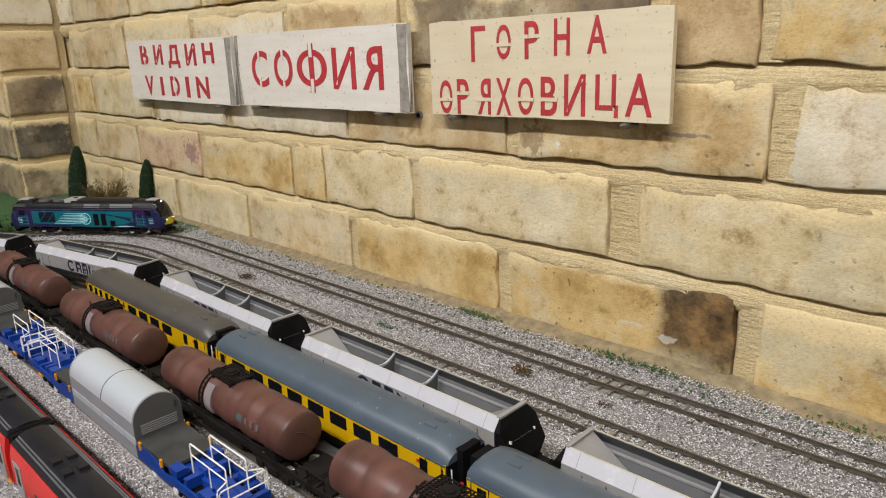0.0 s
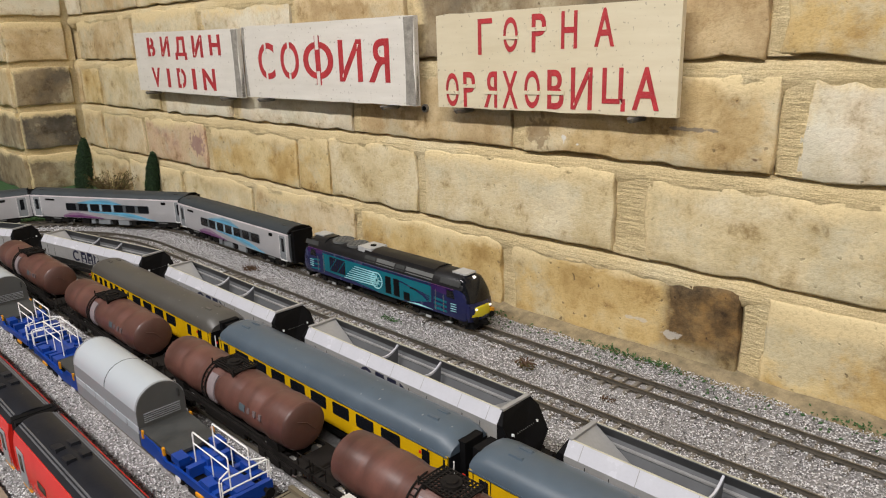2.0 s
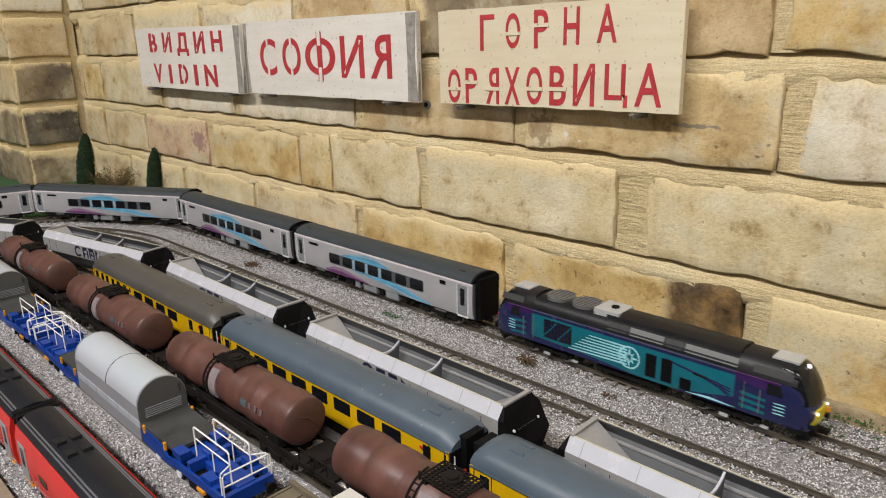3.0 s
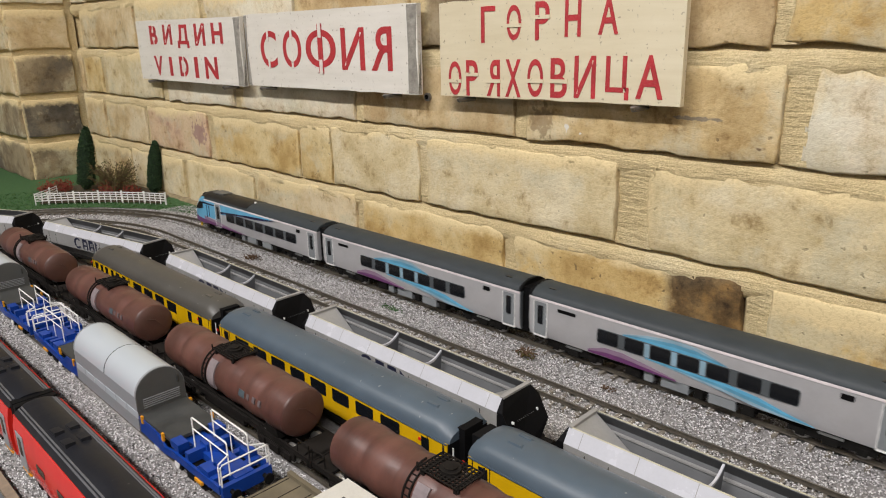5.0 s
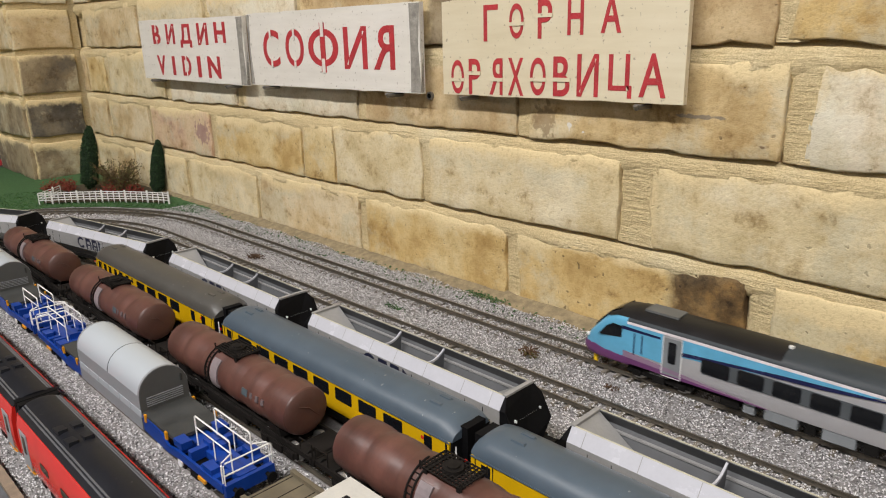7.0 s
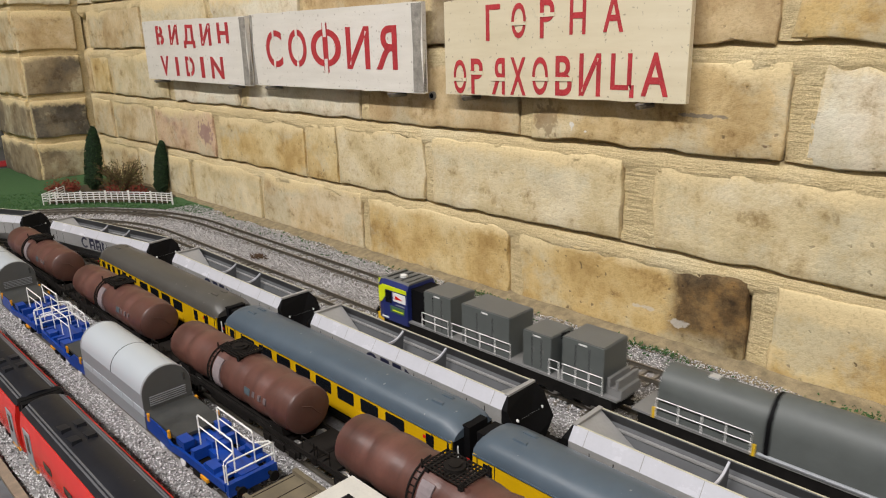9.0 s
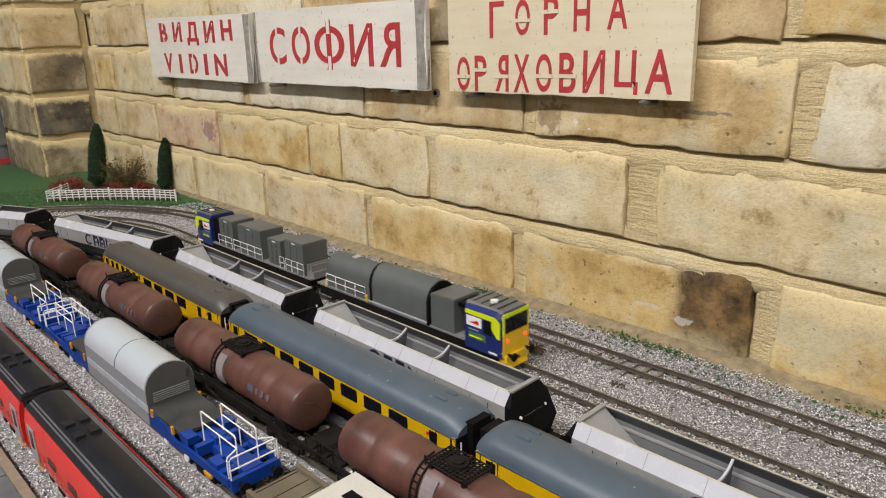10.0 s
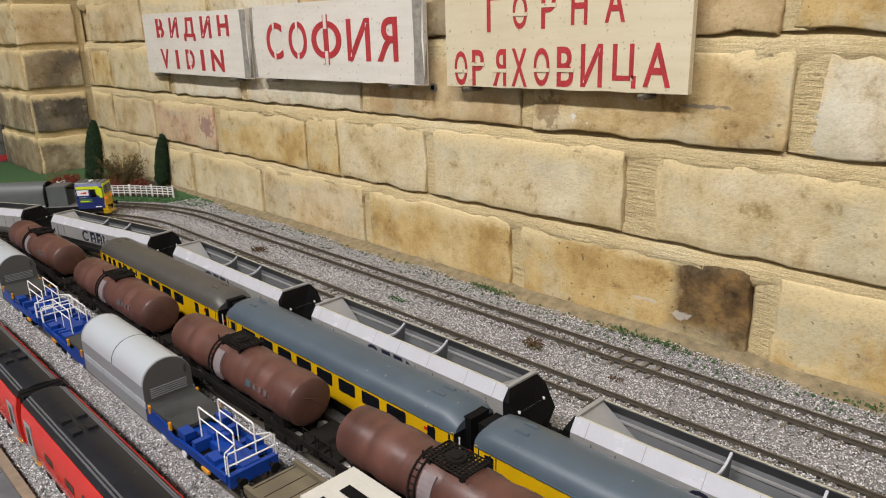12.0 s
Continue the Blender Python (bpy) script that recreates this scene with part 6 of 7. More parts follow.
# ---- signs on the wall ----
def sign(x0, x1, z0, z1, tilt, mat, label, lines, worn, across="", upright="", bold=0.012):
    """A board on pegs, with letters of (character, left, width, base, height) in metres; across and upright: the letters with stencil bridges."""
    w, h = x1 - x0, z1 - z0
    t = thing("wall_sign", label, "sign", "painted place signs", pose(x0, -0.017, z0, 0, tilt, 0))
    bm = bmesh.new()
    n = 14
    secs = []
    for i in range(n + 1):
        x = w * i / n
        j = 0.0012 * noise.noise((x * 40 + x0 * 9, 1, 0))
        k = 0.0012 * noise.noise((x * 40 + x0 * 9, 7, 0))
        secs.append([(x, 0, j), (x, 0, h + k), (x, 0.0055, h + k), (x, 0.0055, j)])
    part("board", loft(secs, bm=bm), mat, t, unit=1)
    for a, b in worn:
        part("worn_strip", loft([[(w * a, -0.0006, h * 0.0 + 0.001), (w * b, -0.0006, 0.001), (w * b, 0.004, 0.001), (w * a, 0.004, 0.001)], [(w * a + 0.001, -0.0006, h * 0.5), (w * b - 0.003, -0.0006, h * 0.5), (w * b, 0.004, h * 0.5), (w * a, 0.004, h * 0.5)], [(w * a, -0.0006, h - 0.001), (w * b, -0.0006, h - 0.001), (w * b, 0.004, h - 0.001), (w * a, 0.004, h - 0.001)]]), "greywood", t, "worn bare edge", unit=1)
    for ch, lx, lw, bz, lh in lines:
        # Cyrillic forms from their plain counterparts: a turned R, an O with an upright through it
        turned = ch == "Я"
        pieces = [("O", 0.0, 1.0, 0.12, 0.76), ("I", 0.42, 0.16, 0.0, 1.0)] if ch == "Ф" else [({"Р": "P", "Я": "R", "О": "O", "С": "C", "В": "B", "А": "A", "Н": "H", "Х": "X"}.get(ch, ch), 0.0, 1.0, 0.0, 1.0)]
        for k, (glyph, fx, fw, fz, fh) in enumerate(pieces):
            me = text_mesh(glyph, lw * fw, lh * fh, 0.0003 + 0.0001 * k, bold)
            if turned:
                me.transform(Matrix.Translation((lw, 0, 0)) @ Matrix.Diagonal((-1, 1, 1, 1)))
            me.materials.append(M["red"])
            ob = new("letter", me)
            ob.parent = t
            ob.location = (lx + lw * fx, -0.0001, bz + lh * fz)
        cx = lx + lw * 0.5
        if ch in across:
            zc = bz + lh * (0.42 if ch != "Р" else 0.6)
            part("stencil_bridge", boxes((lx - 0.0006, lx + lw + 0.0006, -0.0009, 0.001, zc - lh * 0.05, zc + lh * 0.05)), mat, t, unit=1)
        if ch in upright:
            for za, zb in ((0.72, 1.02), (-0.02, 0.28)):
                part("stencil_bridge", boxes((cx - lw * 0.05, cx + lw * 0.05, -0.0009, 0.001, bz + lh * za, bz + lh * zb)), mat, t, unit=1)
    for f in (0.12, 0.86):
        part("peg", rod([(w * f, 0.019, -0.003), (w * f, -0.006, -0.003), (w * f, -0.007, -0.001)], 0.0022, 8), "iron", t, "iron wall peg", unit=1)
    return t


sign(-1.1321, -0.8261, 0.1841, 0.2696, 0.4, "board", "white painted board lettered in red stencil, two lines", [
    ("В", 0.0451, 0.0251, 0.0513, 0.0269), ("И", 0.0898, 0.0271, 0.0511, 0.0279), ("Д", 0.1338, 0.0341, 0.0465, 0.0317), ("И", 0.1856, 0.0291, 0.0500, 0.0288), ("Н", 0.2332, 0.0291, 0.0528, 0.0264),
    ("V", 0.0502, 0.0271, 0.0062, 0.0288), ("I", 0.0993, 0.0090, 0.0072, 0.0269), ("D", 0.1314, 0.0261, 0.0075, 0.0275), ("I", 0.1766, 0.0100, 0.0067, 0.0283), ("N", 0.2067, 0.0341, 0.0067, 0.0288)], [(0.955, 1.0)], "", "DВ", 0.03)
sign(-0.8140, -0.5039, 0.1842, 0.2689, -0.2, "board", "white painted board with one large red stencilled word", [
    ("С", 0.0336, 0.0348, 0.0224, 0.0423), ("О", 0.0817, 0.0367, 0.0230, 0.0418), ("Ф", 0.1274, 0.0553, 0.0174, 0.0529), ("И", 0.1924, 0.0386, 0.0218, 0.0429), ("Я", 0.2409, 0.0328, 0.0218, 0.0427)], [(0.0, 0.02), (0.955, 1.0)], "", "СОФ", 0.014)
sign(-0.4736, -0.2351, 0.1863, 0.2682, -0.5, "cream", "cream painted board with two lines of red stencil", [
    ("Г", 0.0508, 0.0162, 0.0465, 0.0299), ("О", 0.0795, 0.0152, 0.0482, 0.0280), ("Р", 0.1093, 0.0141, 0.0477, 0.0299), ("Н", 0.1383, 0.0148, 0.0497, 0.0284), ("А", 0.1688, 0.0172, 0.0506, 0.0280),
    ("О", 0.0107, 0.0157, 0.0010, 0.0299), ("Р", 0.0326, 0.0139, 0.0010, 0.0309), ("Я", 0.0570, 0.0150, 0.0014, 0.0309), ("Х", 0.0781, 0.0167, 0.0014, 0.0313), ("О", 0.1019, 0.0160, 0.0024, 0.0305), ("В", 0.1255, 0.0160, 0.0024, 0.0313), ("И", 0.1484, 0.0196, 0.0029, 0.0325), ("Ц", 0.1769, 0.0201, 0.0029, 0.0323), ("А", 0.2030, 0.0218, 0.0043, 0.0313)], [], "ОРВЯ")

# ---- corner garden ----
def clumps(name, pts, size, mat, parent=None, seed=1, label="", cat="", kind=""):
    """Small uneven leaf clumps at the points, in one mesh."""
    g = np.random.default_rng(seed)
    bm = bmesh.new()
    for p in pts:
        a, b, c = (Vector(g.normal(0, 1, 3)).normalized() * size * g.uniform(0.6, 1.5) for _ in range(3))
        p = Vector(p)
        v = [bm.verts.new(p + q) for q in (a, b, c, (a + b + c) * -0.5)]
        for f in ((0, 1, 2), (0, 1, 3), (1, 2, 3), (0, 2, 3)):
            bm.faces.new([v[i] for i in f])
    ob = part(name, bm, mat, parent, label, unit=1)
    if cat or kind:
        tagged(ob, "", cat, "", kind)
    return ob


def conifer(x, y, h, r, seed, label):
    t = thing("conifer", label, "tree", "garden conifers", pose(x, y, -0.006, -7.5, 2.5, 0))
    part("trunk", rod([(0, 0, 0), (0, 0, h * 0.5), (0.0005, 0, h * 0.9)], 0.0016, 7), "twig", t, unit=1)
    g = np.random.default_rng(seed)
    pts = []
    for i in range(4200):
        u = g.uniform(0.06, 1)
        rr = r * min(1, (u - 0.03) * 8) * (1 - (max(0, u - 0.40) / 0.61) ** 2.2) ** 0.6 * g.uniform(0.74, 1.06)
        a = g.uniform(0, 6.283)
        pts.append((rr * math.cos(a), rr * math.sin(a), h * u + g.normal(0, 0.001)))
    crown = clumps("crown", pts, 0.0014, "leaf", t, seed, "dense dark green needles")
    rings = []
    for k in range(15):
        u = 0.05 + 0.93 * k / 14
        rr = 0.86 * r * min(1, (u - 0.03) * 8) * max(0.02, 1 - (max(0, u - 0.40) / 0.61) ** 2.2) ** 0.6
        rings.append([(rr * (1 + 0.08 * noise.noise((k, q, seed))) * math.cos(q * 0.5236), rr * math.sin(q * 0.5236), h * u) for q in range(12)])
    part("inner_needles", loft(rings), "leafcore", crown, unit=1)
    return t


conifer(-1.265, -0.085, 0.111, 0.0138, 11, "tall slim dark green model conifer in the corner garden")
conifer(-1.145, -0.020, 0.090, 0.0108, 12, "shorter slim dark green model conifer by the wall")

g = np.random.default_rng(21)
shrub = thing("shrub", "wispy brown and green autumn model shrub", "shrub", m=pose(-1.221, -0.050, -0.006))
twigs = bmesh.new()
pts = []
for i in range(120):
    a, l = g.uniform(0, 6.283), g.uniform(0.012, 0.050)
    e = Vector((math.cos(a) * g.uniform(0.2, 1.0) * 0.070, math.sin(a) * g.uniform(0.2, 1.0) * 0.040, l))
    rod([(0, 0, 0), e * 0.5 + Vector((0, 0, 0.003)), e], 0.0004, 4, twigs)
    for k in range(26):
        q = e * g.uniform(0.55, 1.05) + Vector(g.normal(0, 0.003, 3))
        pts.append((q.x, q.y, max(0.002, q.z)))
part("stems", twigs, "twig", shrub, unit=1)
clumps("foliage", pts, 0.0012, "autumn", shrub, 22, "sparse brown-green leaves")
for x, y, s in ((-1.330, -0.103, 0.015), (-1.322, -0.129, 0.015), (-1.217, -0.065, 0.017), (-1.178, -0.045, 0.014), (-1.288, -0.110, 0.010)):
    b = thing("flower_bed", "low red-brown model flowers", "flowers", "garden flowers", pose(x, y, -0.006))
    clumps("bloom_clump", [(g.normal(0, s * 0.6), g.normal(0, s * 0.5), abs(g.normal(0, 0.007)) + 0.002) for _ in range(320)], 0.0017, "bloom", b, int(900 * s))

bm = bmesh.new()
ring = [bm.verts.new((CX - 0.405 * math.sin(a), CY + 0.405 * math.cos(a), -0.0022)) for a in (radians(26.5 + 2.35 * i) for i in range(13))]
ring += [bm.verts.new(p) for p in ((-1.328, -0.12, -0.0022), (-1.32, -0.03, -0.0022), (-1.22, -0.008, -0.0022), (-1.105, -0.012, -0.0022))]
bm.faces.new(ring)
tagged(part("soil_bed", bm, "soil", None, "dark brown soil of the fenced garden", unit=1), category="soil", kind="stuff")
# grass beyond the outer curve
bm = bmesh.new()
inner, outer = [], []
for i in range(33):
    a = radians(13 + i * 3.2)
    r = 0.379 + 0.003 * math.sin(i * 1.7)
    x, y = CX - r * math.sin(a), CY + r * math.cos(a)
    inner.append(bm.verts.new((x, y, -0.0052)))
    k = min((1.89 + CX) / max(math.sin(a), 1e-6), (-CY - 0.003) / max(math.cos(a), 1e-6))
    outer.append(bm.verts.new((CX - k * math.sin(a), CY + k * math.cos(a), -0.0030)))
for i in range(32):
    bm.faces.new((inner[i], inner[i + 1], outer[i + 1], outer[i]))
tagged(part("grass", bm, "grass", None, "green flocked grass mat in the corner", unit=1), category="grass", kind="stuff")
g2 = np.random.default_rng(31)
tufts = []
while len(tufts) < 5000:
    a, r = radians(g2.uniform(13, 80)), g2.uniform(0.376, 0.52)
    x, y = CX - r * math.sin(a), CY + r * math.cos(a)
    if y < -0.004 and x > -1.44:
        tufts.append((x, y, -0.0040))
clumps("turf", tufts, 0.0012, "turf", None, 32, "short green turf fibres", "grass", "stuff")

fence = thing("garden_fence", "white plastic model lineside fence", "fence")
fp = []
for i in range(23):
    a = radians(25.3 + i * 30.2 / 22)
    fp.append((CX - 0.407 * math.sin(a), CY + 0.407 * math.cos(a)))
fp += [(fp[-1][0] - 0.012, fp[-1][1] + 0.014), (fp[-1][0] - 0.026, fp[-1][1] + 0.030), (fp[-1][0] - 0.042, fp[-1][1] + 0.046)]
for i, (x, y) in enumerate(fp):
    w = 0.0011 if i % 4 == 0 else 0.0006
    part("post", boxes((x - w, x + w, y - w, y + w, -0.005, 0.0155 if i % 4 == 0 else 0.0135)), "white", fence, unit=1)
for z in (0.0015, 0.0055, 0.0095, 0.0128):
    part("fence_rail", rod([(x, y, z) for x, y in fp], 0.0007, 5), "white", fence, unit=1)

# weeds and a dead leaf on the ballast
for x, y, n, s in ((-0.463, -0.098, 60, 0.007), (-0.416, -0.021, 110, 0.013), (-0.426, -0.022, 60, 0.008), (-0.255, -0.022, 90, 0.014), (-0.230, -0.023, 70, 0.012), (-0.275, -0.022, 50, 0.010), (-0.094, -0.02, 60, 0.012)):
    clumps("weed", [(x + g2.normal(0, s), y + g2.normal(0, s * 0.25), -0.0032 + abs(g2.normal(0, 0.0012))) for _ in range(n)], 0.0011, "turf", None, int(abs(x) * 999), "small green weed tuft in the ballast", "weed")
leaf = thing("dead_leaf", "shrivelled brown dead leaf on the ballast", "leaf", m=pose(-0.310, -0.093, -0.003))
bm = bmesh.new()
for k in range(9):
    a = k * 0.7 + 0.3
    rod([(0, 0, 0.001), (0.004 * math.cos(a), 0.004 * math.sin(a), 0.004 + 0.001 * (k % 3)), (0.0095 * math.cos(a + 0.3), 0.008 * math.sin(a + 0.3), 0.002 + 0.0015 * (k % 2))], 0.0006, 5, bm)
part("stalks", bm, "twig", leaf, unit=1)
clumps("crumbs", [(g2.normal(0, 0.004), g2.normal(0, 0.003), abs(g2.normal(0, 0.0015))) for _ in range(60)], 0.0012, "autumn", leaf, 41)
clumps("dark_tuft", [(-0.704 + g2.normal(0, 0.006), -0.1 + g2.normal(0, 0.003), -0.0025 + abs(g2.normal(0, 0.001))) for _ in range(90)], 0.0014, "twig", None, 42, "dark clump of debris on the ballast", "debris")
clumps("dark_tuft", [(-0.233 + g2.normal(0, 0.003), -0.097 + g2.normal(0, 0.0015), -0.003 + abs(g2.normal(0, 0.0006))) for _ in range(30)], 0.0011, "twig", None, 43, "dark clump of debris on the ballast", "debris")

# pipe beyond the pier
pipe = thing("wall_pipe", "grey vertical service pipe beyond the brick pier", "pipe", m=pose(-1.700, -0.127, -0.006))
part("tube", rod([(0, 0, 0), (0, 0, 1.5)], 0.040, 20), "pipe", pipe, unit=1, smooth=True)
for z in (0.045, 0.19):
    part("collar", rod([(0, 0, z), (0, 0, z + 0.02)], 0.044, 20), "pipe", pipe, unit=1, smooth=True)
part("red_band", rod([(0, 0, 0.006), (0, 0, 0.018)], 0.0412, 20), "red", pipe, unit=1, smooth=True)

# hole plug, mark and nails in the wall
tagged(part("wall_plug", rod([(-0.5065, 0.002, 0.1822), (-0.5065, -0.004, 0.1822)], 0.0042, 12), "iron", None, "rusty open wall plug", unit=1), category="plug")
part("bore", rod([(-0.5065, -0.002, 0.1822), (-0.5065, -0.0046, 0.1822)], 0.0024, 10), "black", bpy.data.objects["wall_plug"], unit=1)

# ---- bricks ----
def brick(parent, a0, a1, z0, h, mat, frame_m, proud=0.0):
    """One worn brick, a0 to a1 along its wall, with rounded uneven arrises."""
    w = a1 - a0
    nx, nz = max(6, round(w / 0.0095)), 8
    bm = bmesh.new()
    seed = (a0 * 13.7, z0 * 9.1, 0.5)
    us = [0, 0.18 / nx] + [i / nx for i in range(1, nx)] + [1 - 0.18 / nx, 1]
    vs = [0, 0.02] + [j / nz for j in range(1, nz)] + [0.975, 1]
    grid = []
    for v in vs:
        row = []
        for u in us:
            px, pz = a0 + w * u, z0 + h * v
            rag = noise.noise((px * 34 + seed[1], pz * 34, 1)) * 0.0034 + noise.noise((px * 130, pz * 130 + seed[0], 7)) * 0.0016
            rag2 = noise.noise((px * 30, pz * 30 + seed[0], 3)) * 0.0034 + noise.noise((px * 120, pz * 120, 8)) * 0.0016
            lip = 0.0010 if v == 1 else 0.0003 if v > 0.97 else 0.0007 if v == 0 else 0
            lip += 0.0007 if u in (0, 1) else 0
            chip = max(0, noise.noise((px * 55, pz * 55, seed[0])) - 0.38) * 0.006
            y = -0.0020 - proud + noise.noise((px * 18, pz * 18, seed[1] + 9)) * 0.0009 + noise.noise((px * 60, pz * 60, 4)) * 0.0006 + lip + chip
            row.append(bm.verts.new((px + rag, y, pz + rag2)))
        grid.append(row)
    nx, nz = len(us) - 1, len(vs) - 1
    for j in range(nz):
        for i in range(nx):
            bm.faces.new((grid[j][i], grid[j][i + 1], grid[j + 1][i + 1], grid[j + 1][i]))
    loop = grid[0] + [r[-1] for r in grid[1:]] + grid[-1][-2::-1] + [r[0] for r in grid[-2:0:-1]]
    back = [bm.verts.new((q.co.x, 0.013, q.co.z)) for q in loop]
    for k in range(len(loop)):
        bm.faces.new((loop[k], loop[(k + 1) % len(loop)], back[(k + 1) % len(loop)], back[k]))
    ob = part("brick", bm, mat, parent, unit=1)
    for k, p in enumerate(ob.data.polygons):
        p.use_smooth = k < nx * nz
    ob.matrix_world = frame_m
    return ob


DZ, Z0, BH = 0.0784, -0.0048, 0.0666
COURSES = [
    [(-1.431, -1.266, "tan"), (-1.255, -1.063, "pale"), (-1.049, -0.856, "pale"), (-0.848, -0.632, "tan"), (-0.618, -0.410, "ochre"), (-0.397, -0.182, "scorched"), (-0.164, 0.043, "ochre"), (0.058, 0.271, "tan")],
    [(-1.442, -1.353, "tan"), (-1.343, -1.180, "tan"), (-1.166, -0.971, "pink"), (-0.953, -0.741, "ochre"), (-0.733, -0.673, "ochre"), (-0.669, -0.524, "pale"), (-0.509, -0.292, "pale"), (-0.262, -0.041, "pale"), (-0.026, 0.189, "tan")],
    [(-1.443, -1.426, "tan"), (-1.418, -1.339, "ochre"), (-1.317, -1.104, "pale"), (-1.083, -0.885, "limed"), (-0.866, -0.625, "limed"), (-0.613, -0.399, "tan"), (-0.384, -0.171, "marked"), (-0.156, 0.065, "limed"), (0.075, 0.287, "pale")],
    [(-1.406, -1.177, "tan"), (-1.163, -0.954, "pale"), (-0.941, -0.731, "limed"), (-0.719, -0.532, "tan"), (-0.517, -0.265, "grimy"), (-0.251, -0.184, "tan"), (-0.172, 0.040, "ochre"), (0.052, 0.265, "pale")],
    [(-1.443, -1.375, "limed"), (-1.363, -1.142, "tan"), (-1.129, -0.918, "pale"), (-0.905, -0.693, "ochre"), (-0.679, -0.463, "ochre"), (-0.451, -0.232, "grimy"), (-0.218, -0.006, "tan"), (0.007, 0.221, "pale")],
    [(-1.443, -1.241, "tan"), (-1.229, -1.015, "pale"), (-1.003, -0.788, "ochre"), (-0.776, -0.561, "tan"), (-0.548, -0.333, "limed"), (-0.320, -0.104, "pale"), (-0.092, 0.125, "ochre")],
    [(-1.443, -1.374, "pale"), (-1.361, -1.145, "tan"), (-1.133, -0.916, "ochre"), (-0.904, -0.687, "pale"), (-0.674, -0.457, "tan"), (-0.444, -0.226, "ochre"), (-0.213, 0.005, "pale")],
]
for i, row in enumerate(COURSES):
    for a0, a1, mat in row:
        brick(wall, a0, a1, Z0 + DZ * i, BH + random.uniform(-0.002, 0.003), mat, Matrix.Identity(4), random.uniform(-0.0005, 0.0012))


def mortar_bed(i):
    """Trowelled mortar over a course: tucked back under the brick above and dragged over the arris below."""
    top, low = Z0 + DZ * (i + 1), Z0 + DZ * i + BH
    secs = []
    for k in range(420):
        x = -1.446 + k * 0.0042
        a = noise.noise((x * 22, i * 3.7, 0))
        b = noise.noise((x * 90, i * 5.1, 2))
        c = noise.noise((x * 300, i * 2.1, 6))
        secs.append([(x, 0.0105, top + 0.002), (x, 0.0036 + 0.0014 * b, top - 0.0012 + 0.001 * a), (x, 0.0006 + 0.0010 * b, top - 0.0042 + 0.0012 * a), (x, -0.0009 + 0.0007 * a, low + 0.0044 + 0.0014 * b),
                     (x, -0.0018 + 0.0006 * b + 0.0004 * c, low + 0.0004 + 0.002 * a + 0.001 * c), (x, -0.0020 + 0.0006 * a, low - 0.0036 + 0.004 * a + 0.003 * b), (x, 0.0012, low - 0.0092 + 0.006 * a + 0.004 * b), (x, 0.0105, low - 0.014)])
    return part("mortar_bed", loft(secs), "mortar", wall, unit=1, smooth=True)


def mortar_joint(i, x0, x1):
    """Upright joint, deep beside the left-hand brick and flush with the next."""
    secs = []
    for k in range(25):
        z = Z0 + DZ * i + BH * k / 24
        a, b = noise.noise((x0 * 31, z * 60, 1)), noise.noise((x0 * 17, z * 160, 4))
        secs.append([(x0 - 0.003, 0.0105, z), (x0 + 0.0008, 0.0016 + 0.0030 * a, z), (x0 + 0.003, 0.0002 + 0.0012 * a, z), (x1 - 0.001, -0.0016 + 0.0008 * b, z), (x1 + 0.0040 + 0.003 * a, -0.0020 + 0.0006 * b, z), (x1 + 0.010 + 0.004 * a, 0.0012, z), (x1 + 0.008, 0.0105, z)])
    return part("mortar_joint", loft(secs), "mortar", wall, unit=1, smooth=True)


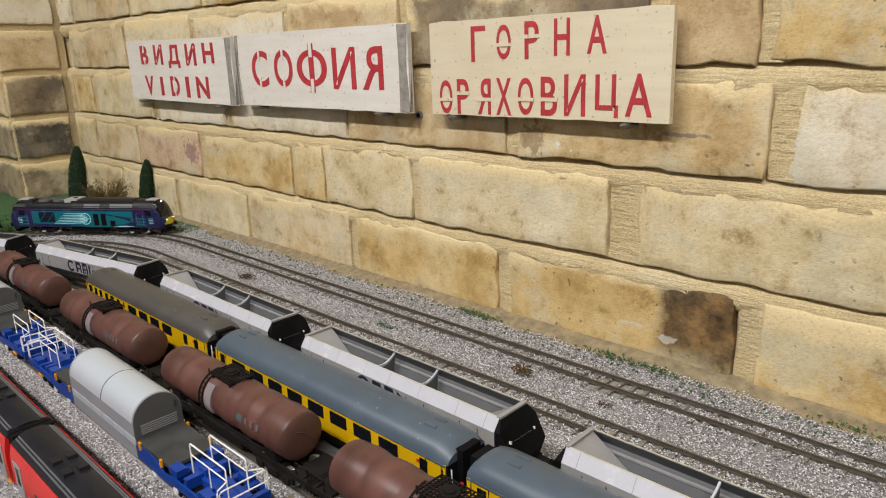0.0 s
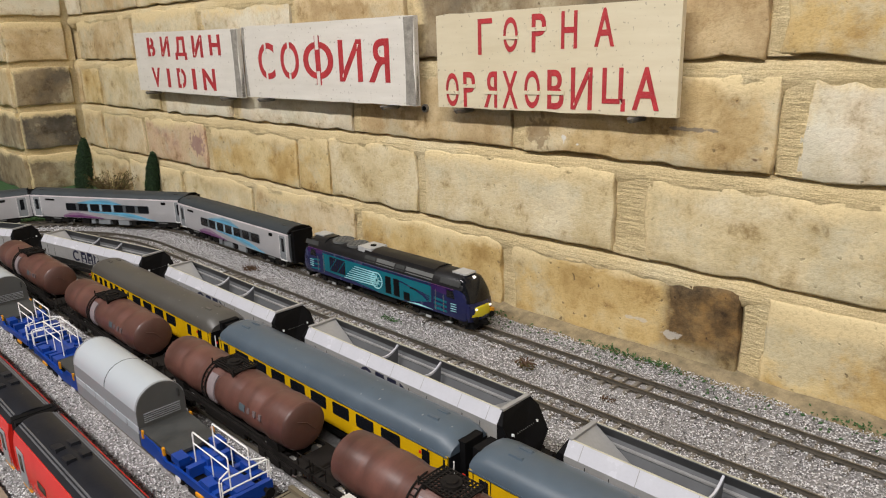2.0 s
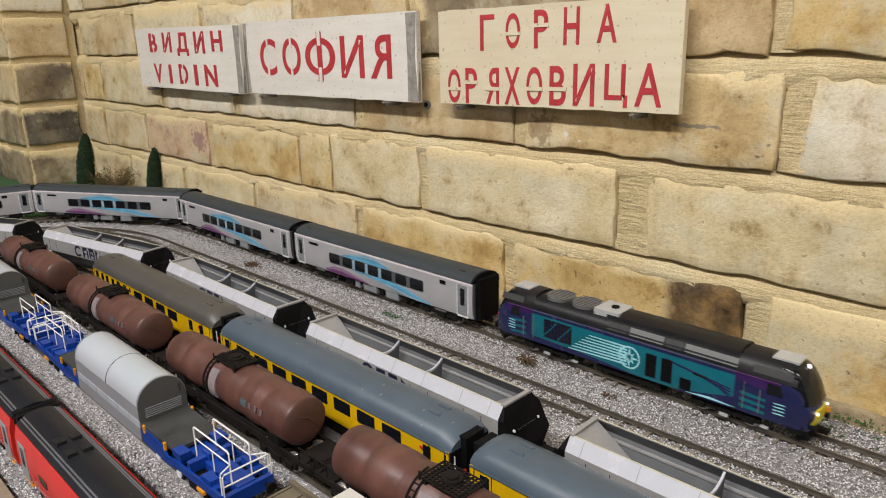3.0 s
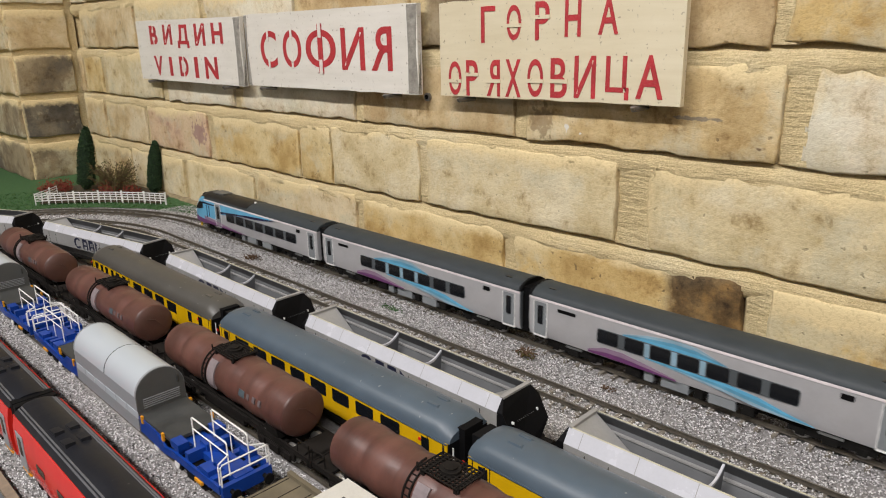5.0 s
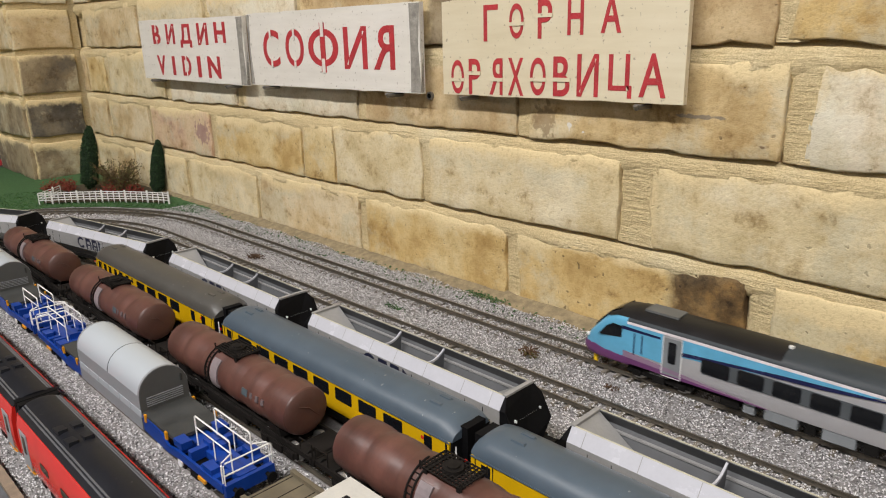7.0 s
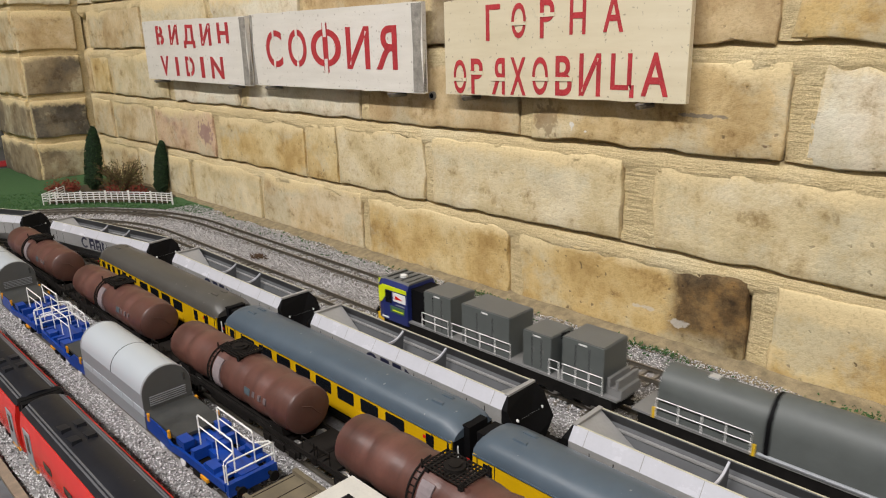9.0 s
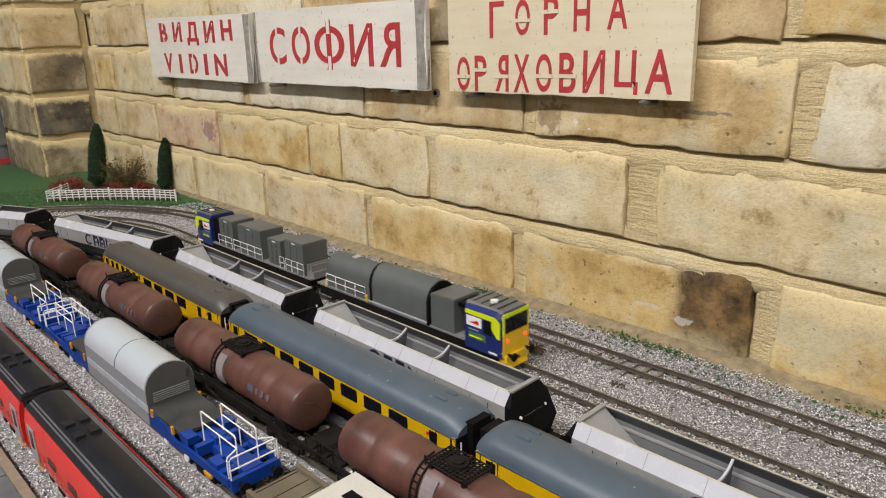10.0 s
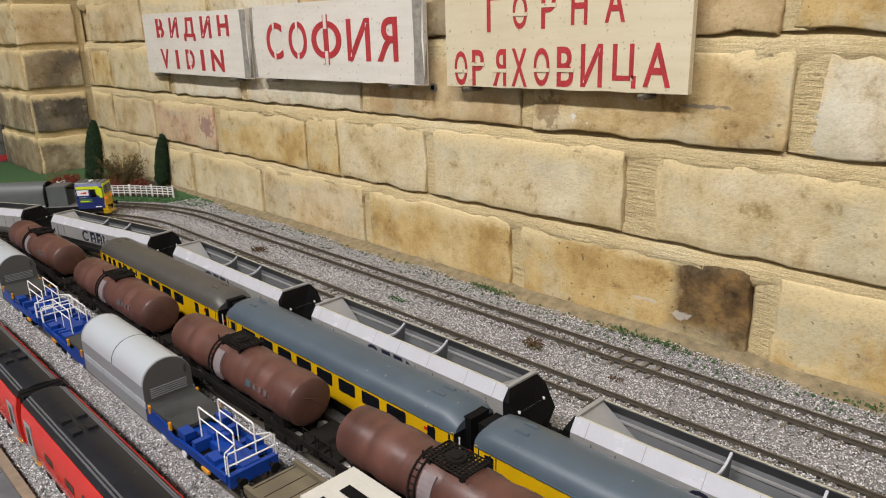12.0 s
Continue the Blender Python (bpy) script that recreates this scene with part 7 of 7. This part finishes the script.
for i, row in enumerate(COURSES):
    mortar_bed(i)
    for (_, e0, _), (e1, _, _) in zip(row, row[1:]):
        if e1 - e0 > 0.004:
            mortar_joint(i, e0, e1)
TURN = Matrix.Translation((-1.447, 0, 0)) @ Matrix.Rotation(radians(90), 4, "Z")
for i, mats in enumerate(("grimy", "sooty", "grimy", "tan", "limed", "tan", "ochre")):
    brick(pier, -0.112 + random.uniform(0, 0.004), -0.012, Z0 + DZ * i, BH, mats, TURN)
# west faces: shade put into the colour, darker brick in the lowest two courses
WEST = Matrix.Translation((0, -0.114, 0))
for i, mats in enumerate(("grimy", "grimy", "tan", "tan", "tan", "tan", "tan")):
    brick(pier, -1.660, -1.452, Z0 + DZ * i, BH, mats, WEST)

# ---- things that move ----
loco = proportion(diesel_locomotive(), 0.985, 1.0, 1.0)
coach = passenger_coach()
coaches = [coach, copy_thing(coach, pose(0, 0, 0)), copy_thing(coach, pose(0, 0, 0))]
trailer = driving_trailer()
works_a = proportion(works_module_car(), 1.0, 0.96, 1.07)
works_b = proportion(works_tank_car(), 1.0, 0.96, 1.07)


def train_s(t):
    """Way of the locomotive's front along the first line."""
    keys = ((0.0, -0.964), (0.8, -0.715), (1.5, -0.516), (2.0, -0.378), (2.5, -0.242), (3.0, -0.1045), (3.2, -0.047), (4.8, 0.427), (5.0, 0.493), (5.5, 0.6420), (6.0, 0.7925), (6.5, 0.9475), (7.0, 1.107), (7.2, 1.171), (12.0, 2.75))
    return float(np.interp(t, [k for k, _ in keys], [v for _, v in keys]))


def works_s(t):
    """Way of the works train's leading end along the second line."""
    keys = ((0.0, 2.60), (8.8, -0.367), (9.0, -0.434), (9.5, -0.599), (10.0, -0.772), (10.5, -0.940), (11.0, -1.105), (11.5, -1.285), (12.0, -1.489))
    return float(np.interp(t, [k for k, _ in keys], [v for _, v in keys]))


def motions():
    times = [i * 0.2 for i in range(61)]
    pitch = 0.273
    walk(loco, [(t, on_line(train_s(t) - 0.125, 0.072, YA)) for t in times])
    for k, c in enumerate(coaches + [trailer]):
        walk(c, [(t, on_line(train_s(t) - 0.405 - pitch * k, 0.092, YA)) for t in times])
    walk(works_a, [(t, on_line(works_s(t) + 0.115, 0.08, YB)) for t in times])
    walk(works_b, [(t, on_line(works_s(t) + 0.3555, 0.08, YB)) for t in times])


motions()
